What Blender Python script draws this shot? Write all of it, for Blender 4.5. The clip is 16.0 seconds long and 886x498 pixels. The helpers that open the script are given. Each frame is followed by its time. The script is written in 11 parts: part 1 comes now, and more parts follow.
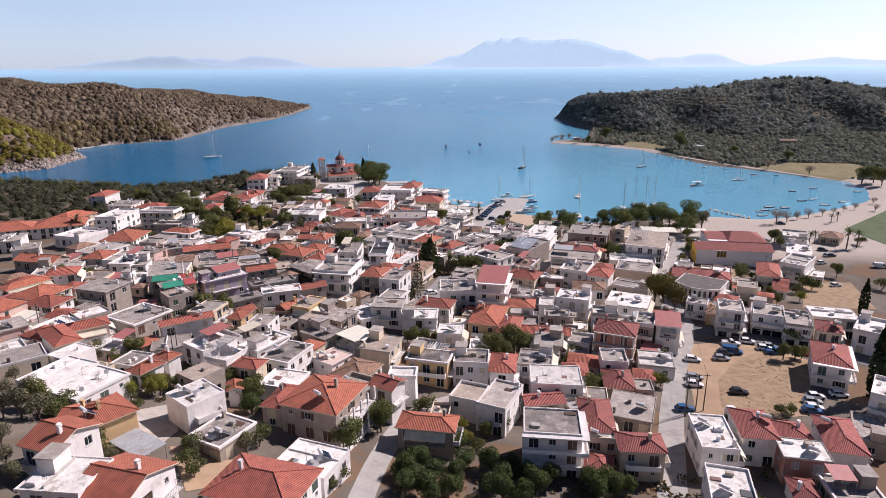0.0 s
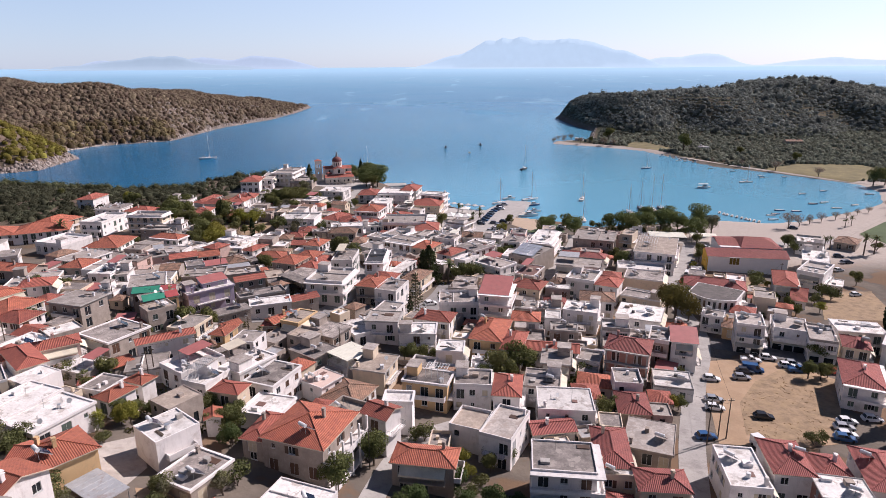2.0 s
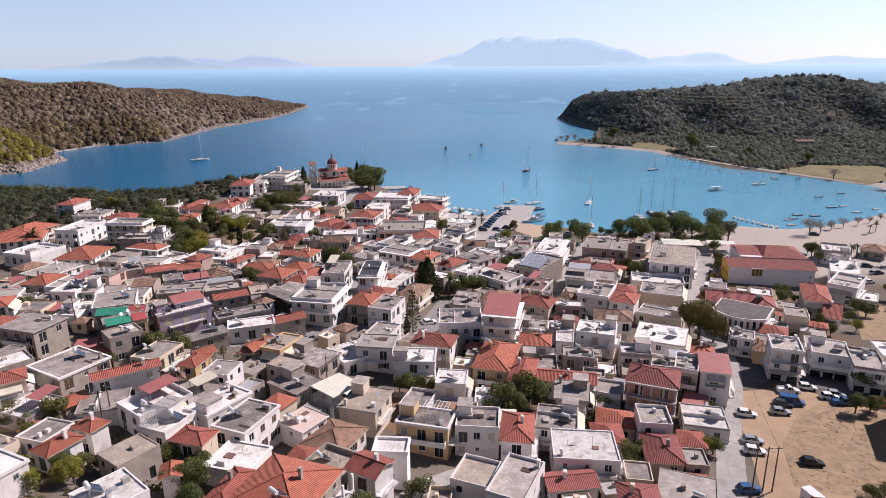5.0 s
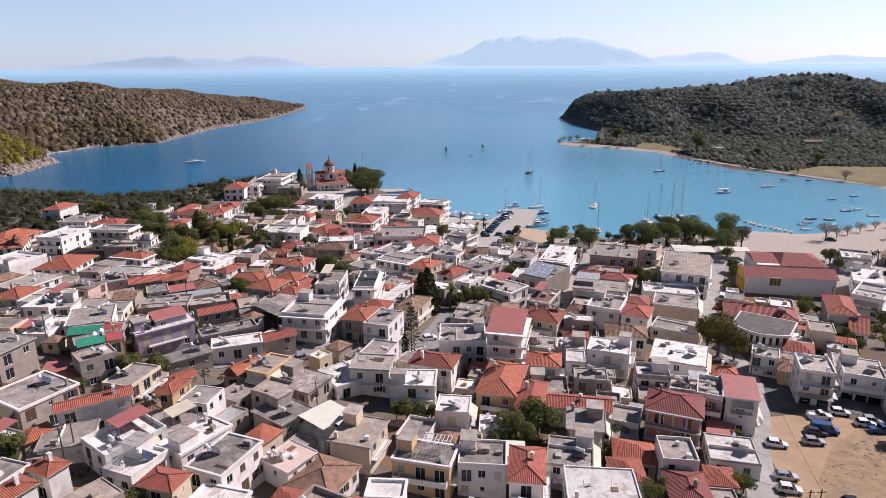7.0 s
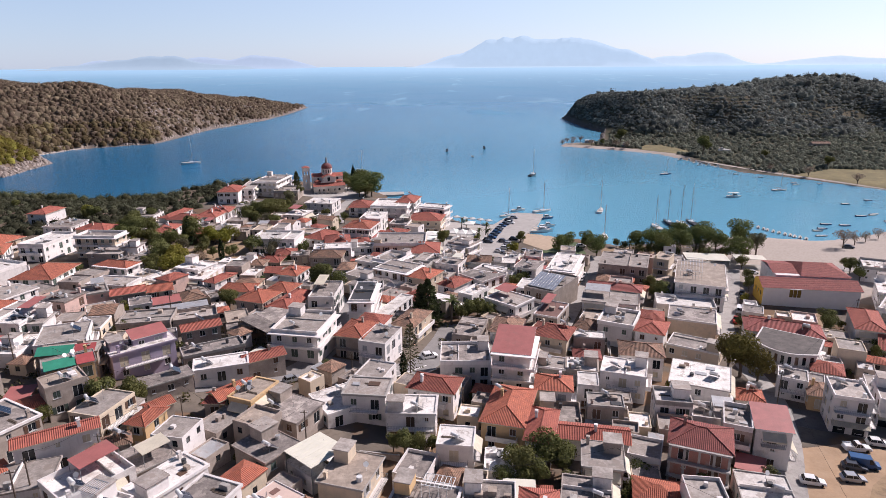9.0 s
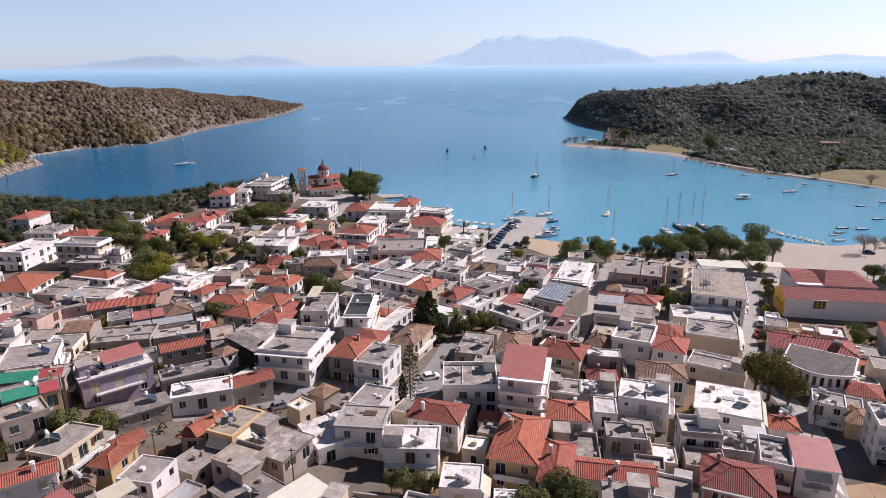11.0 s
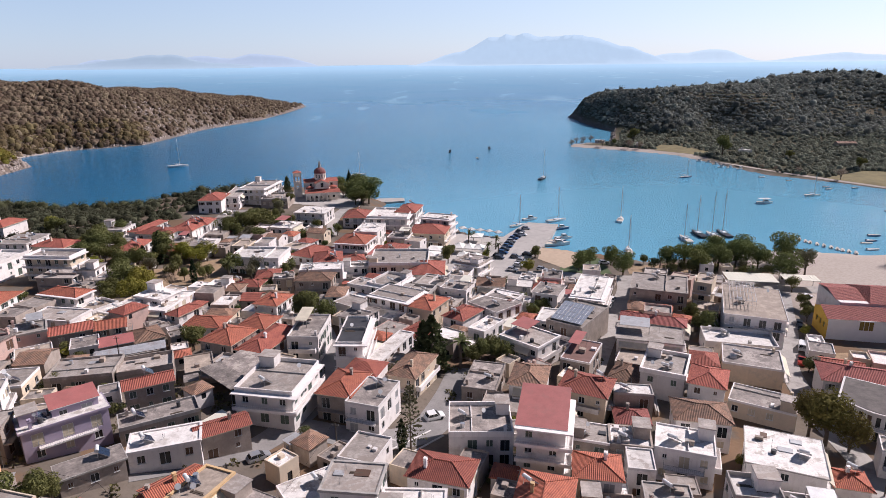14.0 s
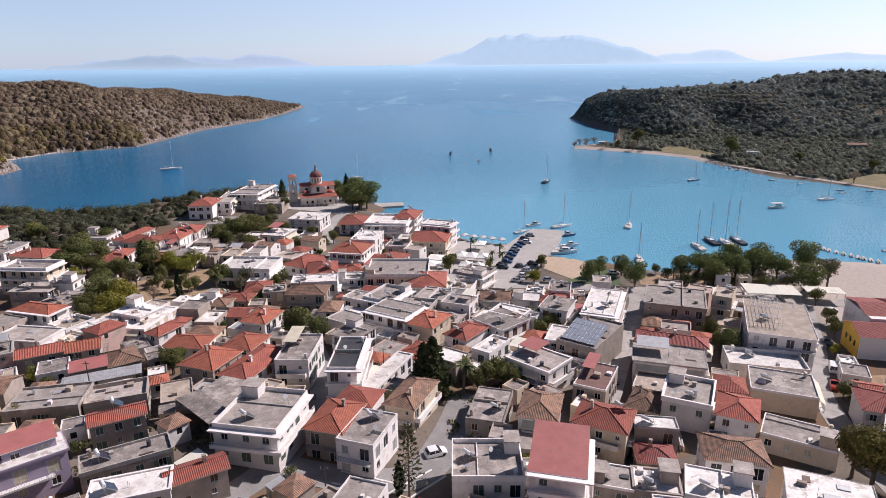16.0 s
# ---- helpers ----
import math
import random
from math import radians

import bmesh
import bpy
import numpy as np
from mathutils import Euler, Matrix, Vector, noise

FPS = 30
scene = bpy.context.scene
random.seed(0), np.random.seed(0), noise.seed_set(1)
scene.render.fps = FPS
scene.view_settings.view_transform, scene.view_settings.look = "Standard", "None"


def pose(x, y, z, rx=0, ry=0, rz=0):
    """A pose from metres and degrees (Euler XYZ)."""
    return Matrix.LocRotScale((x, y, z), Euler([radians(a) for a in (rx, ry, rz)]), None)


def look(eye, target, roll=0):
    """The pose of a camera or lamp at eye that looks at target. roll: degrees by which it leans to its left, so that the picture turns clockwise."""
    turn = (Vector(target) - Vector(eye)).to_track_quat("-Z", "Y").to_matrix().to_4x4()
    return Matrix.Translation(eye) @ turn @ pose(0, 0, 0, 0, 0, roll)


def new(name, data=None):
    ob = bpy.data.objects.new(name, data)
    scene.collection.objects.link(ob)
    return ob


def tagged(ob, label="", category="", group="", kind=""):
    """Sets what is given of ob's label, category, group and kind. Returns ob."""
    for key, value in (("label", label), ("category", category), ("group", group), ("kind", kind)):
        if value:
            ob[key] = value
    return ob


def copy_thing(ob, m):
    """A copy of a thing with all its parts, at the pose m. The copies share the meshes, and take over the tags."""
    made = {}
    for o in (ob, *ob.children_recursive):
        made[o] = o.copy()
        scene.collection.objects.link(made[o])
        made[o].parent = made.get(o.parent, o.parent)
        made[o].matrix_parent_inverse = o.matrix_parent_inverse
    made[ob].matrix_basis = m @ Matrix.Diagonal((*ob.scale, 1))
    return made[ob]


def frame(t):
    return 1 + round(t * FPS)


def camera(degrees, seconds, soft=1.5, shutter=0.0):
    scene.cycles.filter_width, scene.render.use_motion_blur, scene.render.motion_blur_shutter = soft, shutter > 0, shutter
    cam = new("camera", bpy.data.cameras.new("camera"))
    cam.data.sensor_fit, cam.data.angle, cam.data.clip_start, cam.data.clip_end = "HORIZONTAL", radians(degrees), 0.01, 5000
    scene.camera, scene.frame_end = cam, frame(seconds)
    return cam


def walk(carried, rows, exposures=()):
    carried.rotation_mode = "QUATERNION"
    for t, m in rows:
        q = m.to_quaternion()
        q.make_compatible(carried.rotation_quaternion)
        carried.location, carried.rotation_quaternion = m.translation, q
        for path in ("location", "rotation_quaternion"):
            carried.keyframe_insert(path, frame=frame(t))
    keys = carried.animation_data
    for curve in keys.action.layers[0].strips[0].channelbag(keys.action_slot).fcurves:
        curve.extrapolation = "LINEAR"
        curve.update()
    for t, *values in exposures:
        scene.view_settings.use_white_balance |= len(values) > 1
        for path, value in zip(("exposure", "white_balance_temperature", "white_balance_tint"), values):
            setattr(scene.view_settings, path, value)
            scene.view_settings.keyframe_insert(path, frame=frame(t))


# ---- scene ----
cam = camera(70.4, 16.0, soft=0.55)
PATH = [
    (0, (0.503, -0.016, 79.479), (0.508, 1.902, 78.915), -0.3),
    (1.5, (0.639, 8.673, 78.962), (0.644, 10.592, 78.398), -0.3),
    (3.5, (0.742, 20.543, 78.171), (0.748, 22.462, 77.606), -0.3),
    (6.5, (0.835, 38.449, 77.389), (0.838, 40.367, 76.823), -0.5),
    (8, (0.659, 47.293, 77.003), (0.662, 49.211, 76.437), -0.5),
    (9, (0.576, 53.119, 76.765), (0.578, 55.037, 76.2), -0.4),
    (11.5, (-0.133, 68.799, 75.989), (-0.13, 70.717, 75.42), -0.5),
    (13, (-0.396, 78.354, 75.454), (-0.396, 80.271, 74.884), -0.5),
    (14.5, (-0.682, 88.055, 74.842), (-0.686, 89.972, 74.272), -0.6),
    (16, (-0.968, 97.637, 74.576), (-0.971, 99.555, 74.007), -0.6),
]
walk(cam, [(t, look(eye, target, roll)) for t, eye, target, roll in PATH], [(0.0, 0.38, 6070, 24), (16.0, 0.31, 6040, 22)])

# ---- daylight ----
SUN_AZ, SUN_EL = radians(63), radians(42)
world = bpy.data.worlds.new("world")
scene.world = world
world.use_nodes = True
wn = world.node_tree.nodes
sky = wn.new("ShaderNodeTexSky")
sky.sky_type, sky.sun_disc = "NISHITA", False
sky.sun_elevation, sky.sun_rotation = SUN_EL, SUN_AZ
sky.air_density, sky.dust_density, sky.ozone_density = 1.0, 0.25, 2.5
wn["Background"].inputs["Strength"].default_value = 0.040
world.node_tree.links.new(sky.outputs[0], wn["Background"].inputs["Color"])
sun = new("sun", bpy.data.lights.new("sun", "SUN"))
sun.data.energy, sun.data.angle, sun.data.color = 4.55, radians(0.5), (1.0, 0.92, 0.81)
sun.matrix_world = look((0, 0, 0), (-math.sin(SUN_AZ) * math.cos(SUN_EL), -math.cos(SUN_AZ) * math.cos(SUN_EL), -math.sin(SUN_EL)))
scene.view_settings.exposure = 0.0

# ---- materials ----
def mat(name, base, rough=0.8, metal=0.0, var=0.15, scale=0.6, fine=6.0, bump=0.15, random_tint=0.0, stain=None, spec=0.5, peel=None):
    """A surface with two scales of variation; stain: a second colour in worn patches; random_tint: spread between objects."""
    m = bpy.data.materials.new(name)
    m.use_nodes = True
    n, l = m.node_tree.nodes, m.node_tree.links
    b = n["Principled BSDF"]
    b.inputs["Roughness"].default_value, b.inputs["Metallic"].default_value = rough, metal
    b.inputs["Specular IOR Level"].default_value = spec
    geo = n.new("ShaderNodeNewGeometry")
    big, small = n.new("ShaderNodeTexNoise"), n.new("ShaderNodeTexNoise")
    big.inputs["Scale"].default_value, small.inputs["Scale"].default_value = scale, fine
    big.inputs["Detail"].default_value, small.inputs["Detail"].default_value = 4, 3
    l.new(geo.outputs["Position"], big.inputs["Vector"]), l.new(geo.outputs["Position"], small.inputs["Vector"])
    add = n.new("ShaderNodeMath")
    add.operation = "MULTIPLY_ADD"
    l.new(small.outputs["Fac"], add.inputs[0])
    add.inputs[1].default_value = 0.5
    l.new(big.outputs["Fac"], add.inputs[2])
    ramp = n.new("ShaderNodeMapRange")
    ramp.inputs[1].default_value, ramp.inputs[2].default_value = 0.5, 1.0
    ramp.inputs[3].default_value, ramp.inputs[4].default_value = 1 - var, 1 + var
    l.new(add.outputs[0], ramp.inputs[0])
    mul = n.new("ShaderNodeVectorMath")
    mul.operation = "SCALE"
    mul.inputs[0].default_value = base
    l.new(ramp.outputs[0], mul.inputs["Scale"])
    out = mul.outputs[0]
    if stain:
        col, amount = stain
        mix = n.new("ShaderNodeMix")
        mix.data_type = "RGBA"
        st = n.new("ShaderNodeTexNoise")
        st.inputs["Scale"].default_value, st.inputs["Detail"].default_value, st.inputs["Roughness"].default_value = 0.35, 6, 0.7
        l.new(geo.outputs["Position"], st.inputs["Vector"])
        r2 = n.new("ShaderNodeMapRange")
        r2.inputs[1].default_value, r2.inputs[2].default_value = 0.62 - amount * 0.3, 0.72
        r2.inputs[4].default_value = 0.85
        l.new(st.outputs["Fac"], r2.inputs[0]), l.new(r2.outputs[0], mix.inputs["Factor"])
        l.new(out, mix.inputs[6])
        mix.inputs[7].default_value = (*col, 1)
        out = mix.outputs[2]
        # runs and blotches of weathering, drawn out downwards on walls
        run, mp, r3, mix3 = n.new("ShaderNodeTexNoise"), n.new("ShaderNodeMapping"), n.new("ShaderNodeMapRange"), n.new("ShaderNodeMix")
        mp.inputs["Scale"].default_value = (1.6, 1.6, 0.22)
        run.inputs["Scale"].default_value, run.inputs["Detail"].default_value, run.inputs["Roughness"].default_value = 1.0, 8, 0.75
        l.new(geo.outputs["Position"], mp.inputs["Vector"]), l.new(mp.outputs[0], run.inputs["Vector"])
        r3.inputs[1].default_value, r3.inputs[2].default_value, r3.inputs[4].default_value = 0.52, 0.74, 0.12 + amount * 0.8
        l.new(run.outputs["Fac"], r3.inputs[0]), l.new(r3.outputs[0], mix3.inputs["Factor"])
        mix3.data_type = "RGBA"
        l.new(out, mix3.inputs[6])
        mix3.inputs[7].default_value = (*[c * 0.75 for c in col], 1)
        out = mix3.outputs[2]
    if peel:
        # flaked and patched places with hard edges
        pn, pr, px = n.new("ShaderNodeTexNoise"), n.new("ShaderNodeMapRange"), n.new("ShaderNodeMix")
        pn.inputs["Scale"].default_value, pn.inputs["Detail"].default_value, pn.inputs["Roughness"].default_value = 0.42, 9, 0.68
        shift = n.new("ShaderNodeVectorMath")
        shift.inputs[1].default_value = (31.0, 17.0, 5.0)
        l.new(geo.outputs["Position"], shift.inputs[0]), l.new(shift.outputs[0], pn.inputs["Vector"])
        pr.inputs[1].default_value, pr.inputs[2].default_value, pr.inputs[4].default_value = peel[1], peel[1] + 0.035, 0.8
        l.new(pn.outputs["Fac"], pr.inputs[0]), l.new(pr.outputs[0], px.inputs["Factor"])
        px.data_type = "RGBA"
        l.new(out, px.inputs[6])
        px.inputs[7].default_value = (*peel[0], 1)
        out = px.outputs[2]
    if random_tint:
        info, hsv, mr = n.new("ShaderNodeObjectInfo"), n.new("ShaderNodeHueSaturation"), n.new("ShaderNodeMapRange")
        mr.inputs[3].default_value, mr.inputs[4].default_value = 1 - random_tint, 1 + random_tint
        l.new(info.outputs["Random"], mr.inputs[0]), l.new(mr.outputs[0], hsv.inputs["Value"]), l.new(out, hsv.inputs["Color"])
        out = hsv.outputs[0]
    l.new(out, b.inputs["Base Color"])
    if bump:
        bp = n.new("ShaderNodeBump")
        bp.inputs["Strength"].default_value, bp.inputs["Distance"].default_value = bump, 0.05
        l.new(small.outputs["Fac"], bp.inputs["Height"]), l.new(bp.outputs[0], b.inputs["Normal"])
    return m


def tile_mat(name, base, dark):
    """Clay pantiles: channels run down the slope, courses across it, from the roof's own metres."""
    m = bpy.data.materials.new(name)
    m.use_nodes = True
    n, l = m.node_tree.nodes, m.node_tree.links
    b = n["Principled BSDF"]
    b.inputs["Roughness"].default_value = 0.85
    uv = n.new("ShaderNodeUVMap")
    ch, co = n.new("ShaderNodeTexWave"), n.new("ShaderNodeTexWave")
    ch.bands_direction, co.bands_direction, co.wave_profile = "X", "Y", "SAW"
    ch.inputs["Scale"].default_value, co.inputs["Scale"].default_value = 0.314 / 0.30, 0.314 / 0.38
    for w in (ch, co):
        w.inputs["Distortion"].default_value = 0.3
        l.new(uv.outputs[0], w.inputs["Vector"])
    geo, big = n.new("ShaderNodeNewGeometry"), n.new("ShaderNodeTexNoise")
    big.inputs["Scale"].default_value, big.inputs["Detail"].default_value = 0.9, 6
    l.new(geo.outputs["Position"], big.inputs["Vector"])
    info = n.new("ShaderNodeObjectInfo")
    mix, mix2 = n.new("ShaderNodeMix"), n.new("ShaderNodeMix")
    mix.data_type = mix2.data_type = "RGBA"
    mix.inputs[6].default_value, mix.inputs[7].default_value = (*dark, 1), (*base, 1)
    r = n.new("ShaderNodeMapRange")
    r.inputs[1].default_value, r.inputs[2].default_value = 0.3, 0.62
    l.new(big.outputs["Fac"], r.inputs[0]), l.new(r.outputs[0], mix.inputs["Factor"])
    mix2.blend_type = "MULTIPLY"
    mix2.inputs["Factor"].default_value = 0.5
    l.new(mix.outputs[2], mix2.inputs[6]), l.new(ch.outputs["Color"], mix2.inputs[7])
    hsv, mr = n.new("ShaderNodeHueSaturation"), n.new("ShaderNodeMapRange")
    mr.inputs[3].default_value, mr.inputs[4].default_value = 0.78, 1.2
    l.new(info.outputs["Random"], mr.inputs[0]), l.new(mr.outputs[0], hsv.inputs["Value"])
    l.new(mix2.outputs[2], hsv.inputs["Color"]), l.new(hsv.outputs[0], b.inputs["Base Color"])
    add = n.new("ShaderNodeMath")
    add.operation = "MULTIPLY_ADD"
    add.inputs[1].default_value = 0.4
    l.new(co.outputs["Fac"], add.inputs[0]), l.new(ch.outputs["Fac"], add.inputs[2])
    bp = n.new("ShaderNodeBump")
    bp.inputs["Strength"].default_value, bp.inputs["Distance"].default_value = 0.8, 0.08
    l.new(add.outputs[0], bp.inputs["Height"]), l.new(bp.outputs[0], b.inputs["Normal"])
    return m


WALL = {
    "white": mat("white_plaster", (0.78, 0.735, 0.705), var=0.07, random_tint=0.14, stain=((0.50, 0.44, 0.40), 0.25)),
    "cream": mat("cream_plaster", (0.64, 0.53, 0.40), var=0.07, random_tint=0.1, stain=((0.45, 0.4, 0.33), 0.25)),
    "beige": mat("bare_render", (0.37, 0.31, 0.265), var=0.2, fine=3.0, random_tint=0.16, stain=((0.28, 0.235, 0.20), 0.55)),
    "ochre": mat("ochre_plaster", (0.62, 0.42, 0.22), var=0.07, random_tint=0.08, stain=((0.4, 0.3, 0.2), 0.2)),
    "pink": mat("pink_plaster", (0.60, 0.42, 0.36), var=0.07, random_tint=0.08, stain=((0.4, 0.3, 0.27), 0.2)),
    "lavender": mat("lavender_plaster", (0.37, 0.31, 0.40), var=0.05),
    "brick": mat("hollow_brick", (0.36, 0.17, 0.13), var=0.2, fine=9, random_tint=0.05, stain=((0.4, 0.34, 0.3), 0.4)),
}
TILE = {
    "orange": tile_mat("orange_tile", (0.56, 0.175, 0.10), (0.40, 0.125, 0.08)),
    "red": tile_mat("red_tile", (0.50, 0.15, 0.10), (0.36, 0.105, 0.078)),
    "rose": tile_mat("rose_tile", (0.44, 0.135, 0.11), (0.33, 0.105, 0.09)),
    "old": tile_mat("old_tile", (0.40, 0.23, 0.15), (0.20, 0.13, 0.095)),
}
FLAT = {
    "white": mat("white_roof_paint", (0.71, 0.67, 0.63), var=0.14, fine=2.4, random_tint=0.16, stain=((0.36, 0.31, 0.27), 0.4), peel=((0.40, 0.345, 0.30), 0.56)),
    "light": mat("pale_concrete", (0.38, 0.335, 0.30), var=0.30, fine=2.4, random_tint=0.22, stain=((0.22, 0.185, 0.16), 0.5), peel=((0.30, 0.25, 0.215), 0.53)),
    "grey": mat("grey_concrete", (0.29, 0.25, 0.225), var=0.34, fine=2.4, random_tint=0.25, stain=((0.125, 0.105, 0.095), 0.55), peel=((0.44, 0.385, 0.34), 0.55)),
    "tan": mat("tan_screed", (0.41, 0.335, 0.27), var=0.26, fine=2.4, random_tint=0.12, stain=((0.25, 0.20, 0.165), 0.5), peel=((0.33, 0.27, 0.22), 0.55)),
    "brown": mat("brown_felt", (0.20, 0.11, 0.09), var=0.15, random_tint=0.1),
    "black": mat("bitumen", (0.055, 0.055, 0.06), var=0.2, rough=0.6),
    "pinkish": mat("pink_screed", (0.62, 0.47, 0.40), var=0.1),
    "sheet": mat("sheet_metal", (0.50, 0.50, 0.50), rough=0.45, metal=0.3, var=0.15, stain=((0.33, 0.2, 0.14), 0.3)),
    "cream": mat("cream_sheet", (0.72, 0.69, 0.58), rough=0.6, var=0.06),
}
GLASS = mat("window_glass", (0.025, 0.028, 0.032), rough=0.12, var=0.3, bump=0)
SHUTTER = [mat("brown_shutter", (0.10, 0.055, 0.035), rough=0.6, random_tint=0.3), mat("grey_shutter", (0.33, 0.33, 0.33), rough=0.6, random_tint=0.2),
           mat("cream_shutter", (0.55, 0.48, 0.36), rough=0.6, random_tint=0.15), mat("green_shutter", (0.075, 0.10, 0.082), rough=0.6, random_tint=0.2)]
FRAME = mat("white_frame", (0.7, 0.7, 0.69), rough=0.5, var=0.04, bump=0)
RAIL = mat("railing_iron", (0.30, 0.30, 0.30), rough=0.5, metal=0.4, bump=0)
CONCRETE = mat("weathered_concrete", (0.42, 0.39, 0.36), var=0.15, stain=((0.25, 0.23, 0.2), 0.4))
AWNING = {"green": mat("green_awning", (0.03, 0.25, 0.16), rough=0.9), "sand": mat("sand_awning", (0.6, 0.54, 0.42), rough=0.9, random_tint=0.15),
          "red": mat("red_awning", (0.4, 0.08, 0.08), rough=0.9)}
PANEL = mat("collector_glass", (0.015, 0.025, 0.05), rough=0.15, var=0.1, bump=0)
STEEL = mat("bright_steel", (0.72, 0.72, 0.72), rough=0.3, metal=0.7, var=0.05, bump=0)
WOODPOLE = mat("pole_wood", (0.10, 0.075, 0.055), var=0.2)

# ---- helpers for meshes ----
class Mesh:
    """Collects faces for one mesh object."""

    def __init__(self):
        self.v, self.f, self.m, self.u = [], [], [], []

    def face(self, pts, mi=0, uv=None):
        i = len(self.v)
        self.v += [tuple(p) for p in pts]
        self.f.append(tuple(range(i, i + len(pts))))
        self.m.append(mi)
        self.u.append(uv or [(p[0], p[1]) for p in pts])

    def box(self, x0, y0, z0, x1, y1, z1, mi=0, bottom=True):
        a, b, c, d = (x0, y0), (x1, y0), (x1, y1), (x0, y1)
        for p, q in ((a, b), (b, c), (c, d), (d, a)):
            self.face([(*p, z0), (*q, z0), (*q, z1), (*p, z1)], mi)
        self.face([(*a, z1), (*b, z1), (*c, z1), (*d, z1)], mi)
        if bottom:
            self.face([(*d, z0), (*c, z0), (*b, z0), (*a, z0)], mi)

    def beam(self, p, q, r, mi=0, sides=5, r2=None):
        """A round bar from p to q."""
        p, q = Vector(p), Vector(q)
        ax = (q - p).normalized()
        s = ax.orthogonal().normalized()
        t = ax.cross(s)
        r2 = r if r2 is None else r2
        ring = [(math.cos(2 * math.pi * k / sides), math.sin(2 * math.pi * k / sides)) for k in range(sides)]
        lo = [p + (s * c + t * d) * r for c, d in ring]
        hi = [q + (s * c + t * d) * r2 for c, d in ring]
        for k in range(sides):
            j = (k + 1) % sides
            self.face([lo[k], lo[j], hi[j], hi[k]], mi)
        self.face(hi, mi), self.face(lo[::-1], mi)

    def data(self, name, mats, smooth=False):
        me = bpy.data.meshes.new(name)
        me.from_pydata(self.v, [], self.f)
        for m in mats:
            me.materials.append(m)
        me.polygons.foreach_set("material_index", self.m)
        uv = me.uv_layers.new(name="UVMap")
        uv.data.foreach_set("uv", np.array([c for f in self.u for p in f for c in p], dtype=np.float32))
        if smooth:
            me.polygons.foreach_set("use_smooth", [True] * len(self.f))
        return me


def part(name, mesh, mats, parent, label="", smooth=False):
    """Links a mesh as one part under its thing."""
    ob = new(name, mesh.data(name, mats if isinstance(mats, list) else [mats], smooth) if isinstance(mesh, Mesh) else mesh)
    ob.parent = parent
    return tagged(ob, label)


def thing(name, label, category, x, y, z, rot=0, group="", kind=""):
    ob = tagged(new(name), label, category, group, kind)
    ob.matrix_basis = pose(x, y, z, 0, 0, rot)
    return ob


def numpy_mesh(name, v, f, mats, smooth=False):
    me = bpy.data.meshes.new(name)
    me.vertices.add(len(v))
    me.vertices.foreach_set("co", np.asarray(v, np.float32).ravel())
    k = f.shape[1]
    me.loops.add(f.size)
    me.loops.foreach_set("vertex_index", f.ravel().astype(np.int32))
    me.polygons.add(len(f))
    me.polygons.foreach_set("loop_start", np.arange(0, f.size, k, dtype=np.int32))
    if smooth:
        me.polygons.foreach_set("use_smooth", np.ones(len(f), bool))
    for m in mats:
        me.materials.append(m)
    me.update()
    me.validate()
    return me


# ---- the lie of the land ----
WEST = [(-1700, 1700), (-420, 1400), (-300, 1300), (-252, 1259), (-250, 1100), (-257, 970), (-288, 855), (-295, 704), (-323, 684), (-353, 660), (-365, 620),
        (-323, 571), (-318, 507), (-344, 488), (-385, 470), (-321, 452), (-286, 438), (-246, 430), (-202, 419), (-174, 424), (-150, 428), (-125, 446), (-95, 460), (-65, 457), (-45, 442)]
EAST = [(-33, 425), (-37, 412), (-8, 394), (4, 368), (10, 357), (26, 352), (38, 338), (48, 331), (61, 326), (78, 317), (104, 322), (135, 330), (149, 328), (168, 322), (187, 326),
        (223, 345), (257, 367), (278, 402), (281, 427), (246, 476), (219, 504), (207, 546), (190, 604), (154, 636), (116, 662), (122, 676), (160, 690), (186, 781), (178, 850), (176, 977), (260, 1180), (520, 1450), (1700, 1700)]
SHORE = WEST + EAST + [(1700, -400), (-1700, -400)]


def shore_distance(x, y):
    """Metres inland from the waterline, negative on the sea."""
    best, inside = np.full(x.shape, 1e9), np.zeros(x.shape, bool)
    for (ax, ay), (bx, by) in zip(SHORE, SHORE[1:] + SHORE[:1]):
        dx, dy = bx - ax, by - ay
        t = np.clip(((x - ax) * dx + (y - ay) * dy) / (dx * dx + dy * dy), 0, 1)
        best = np.minimum(best, np.hypot(x - ax - t * dx, y - ay - t * dy))
        cross = (ay > y) != (by > y)
        with np.errstate(divide="ignore", invalid="ignore"):
            inside ^= cross & (x < (bx - ax) * (y - ay) / (by - ay if by != ay else 1e-9) + ax)
    return np.where(inside, best, -best)


def smooth01(a, b, t):
    t = np.clip((t - a) / (b - a), 0, 1)
    return t * t * (3 - 2 * t)


def town(x, y):
    return np.maximum(1.2, 2.0 + 0.035 * np.maximum(0, 300 - y) + 0.045 * np.clip(-x, 0, 120) - 0.025 * np.maximum(0, x)
                      + 0.0025 * np.clip(5 - x, 0, 105) * np.interp(y, [60, 100, 128, 172, 235], [90, 50, 24, 21, 0]))


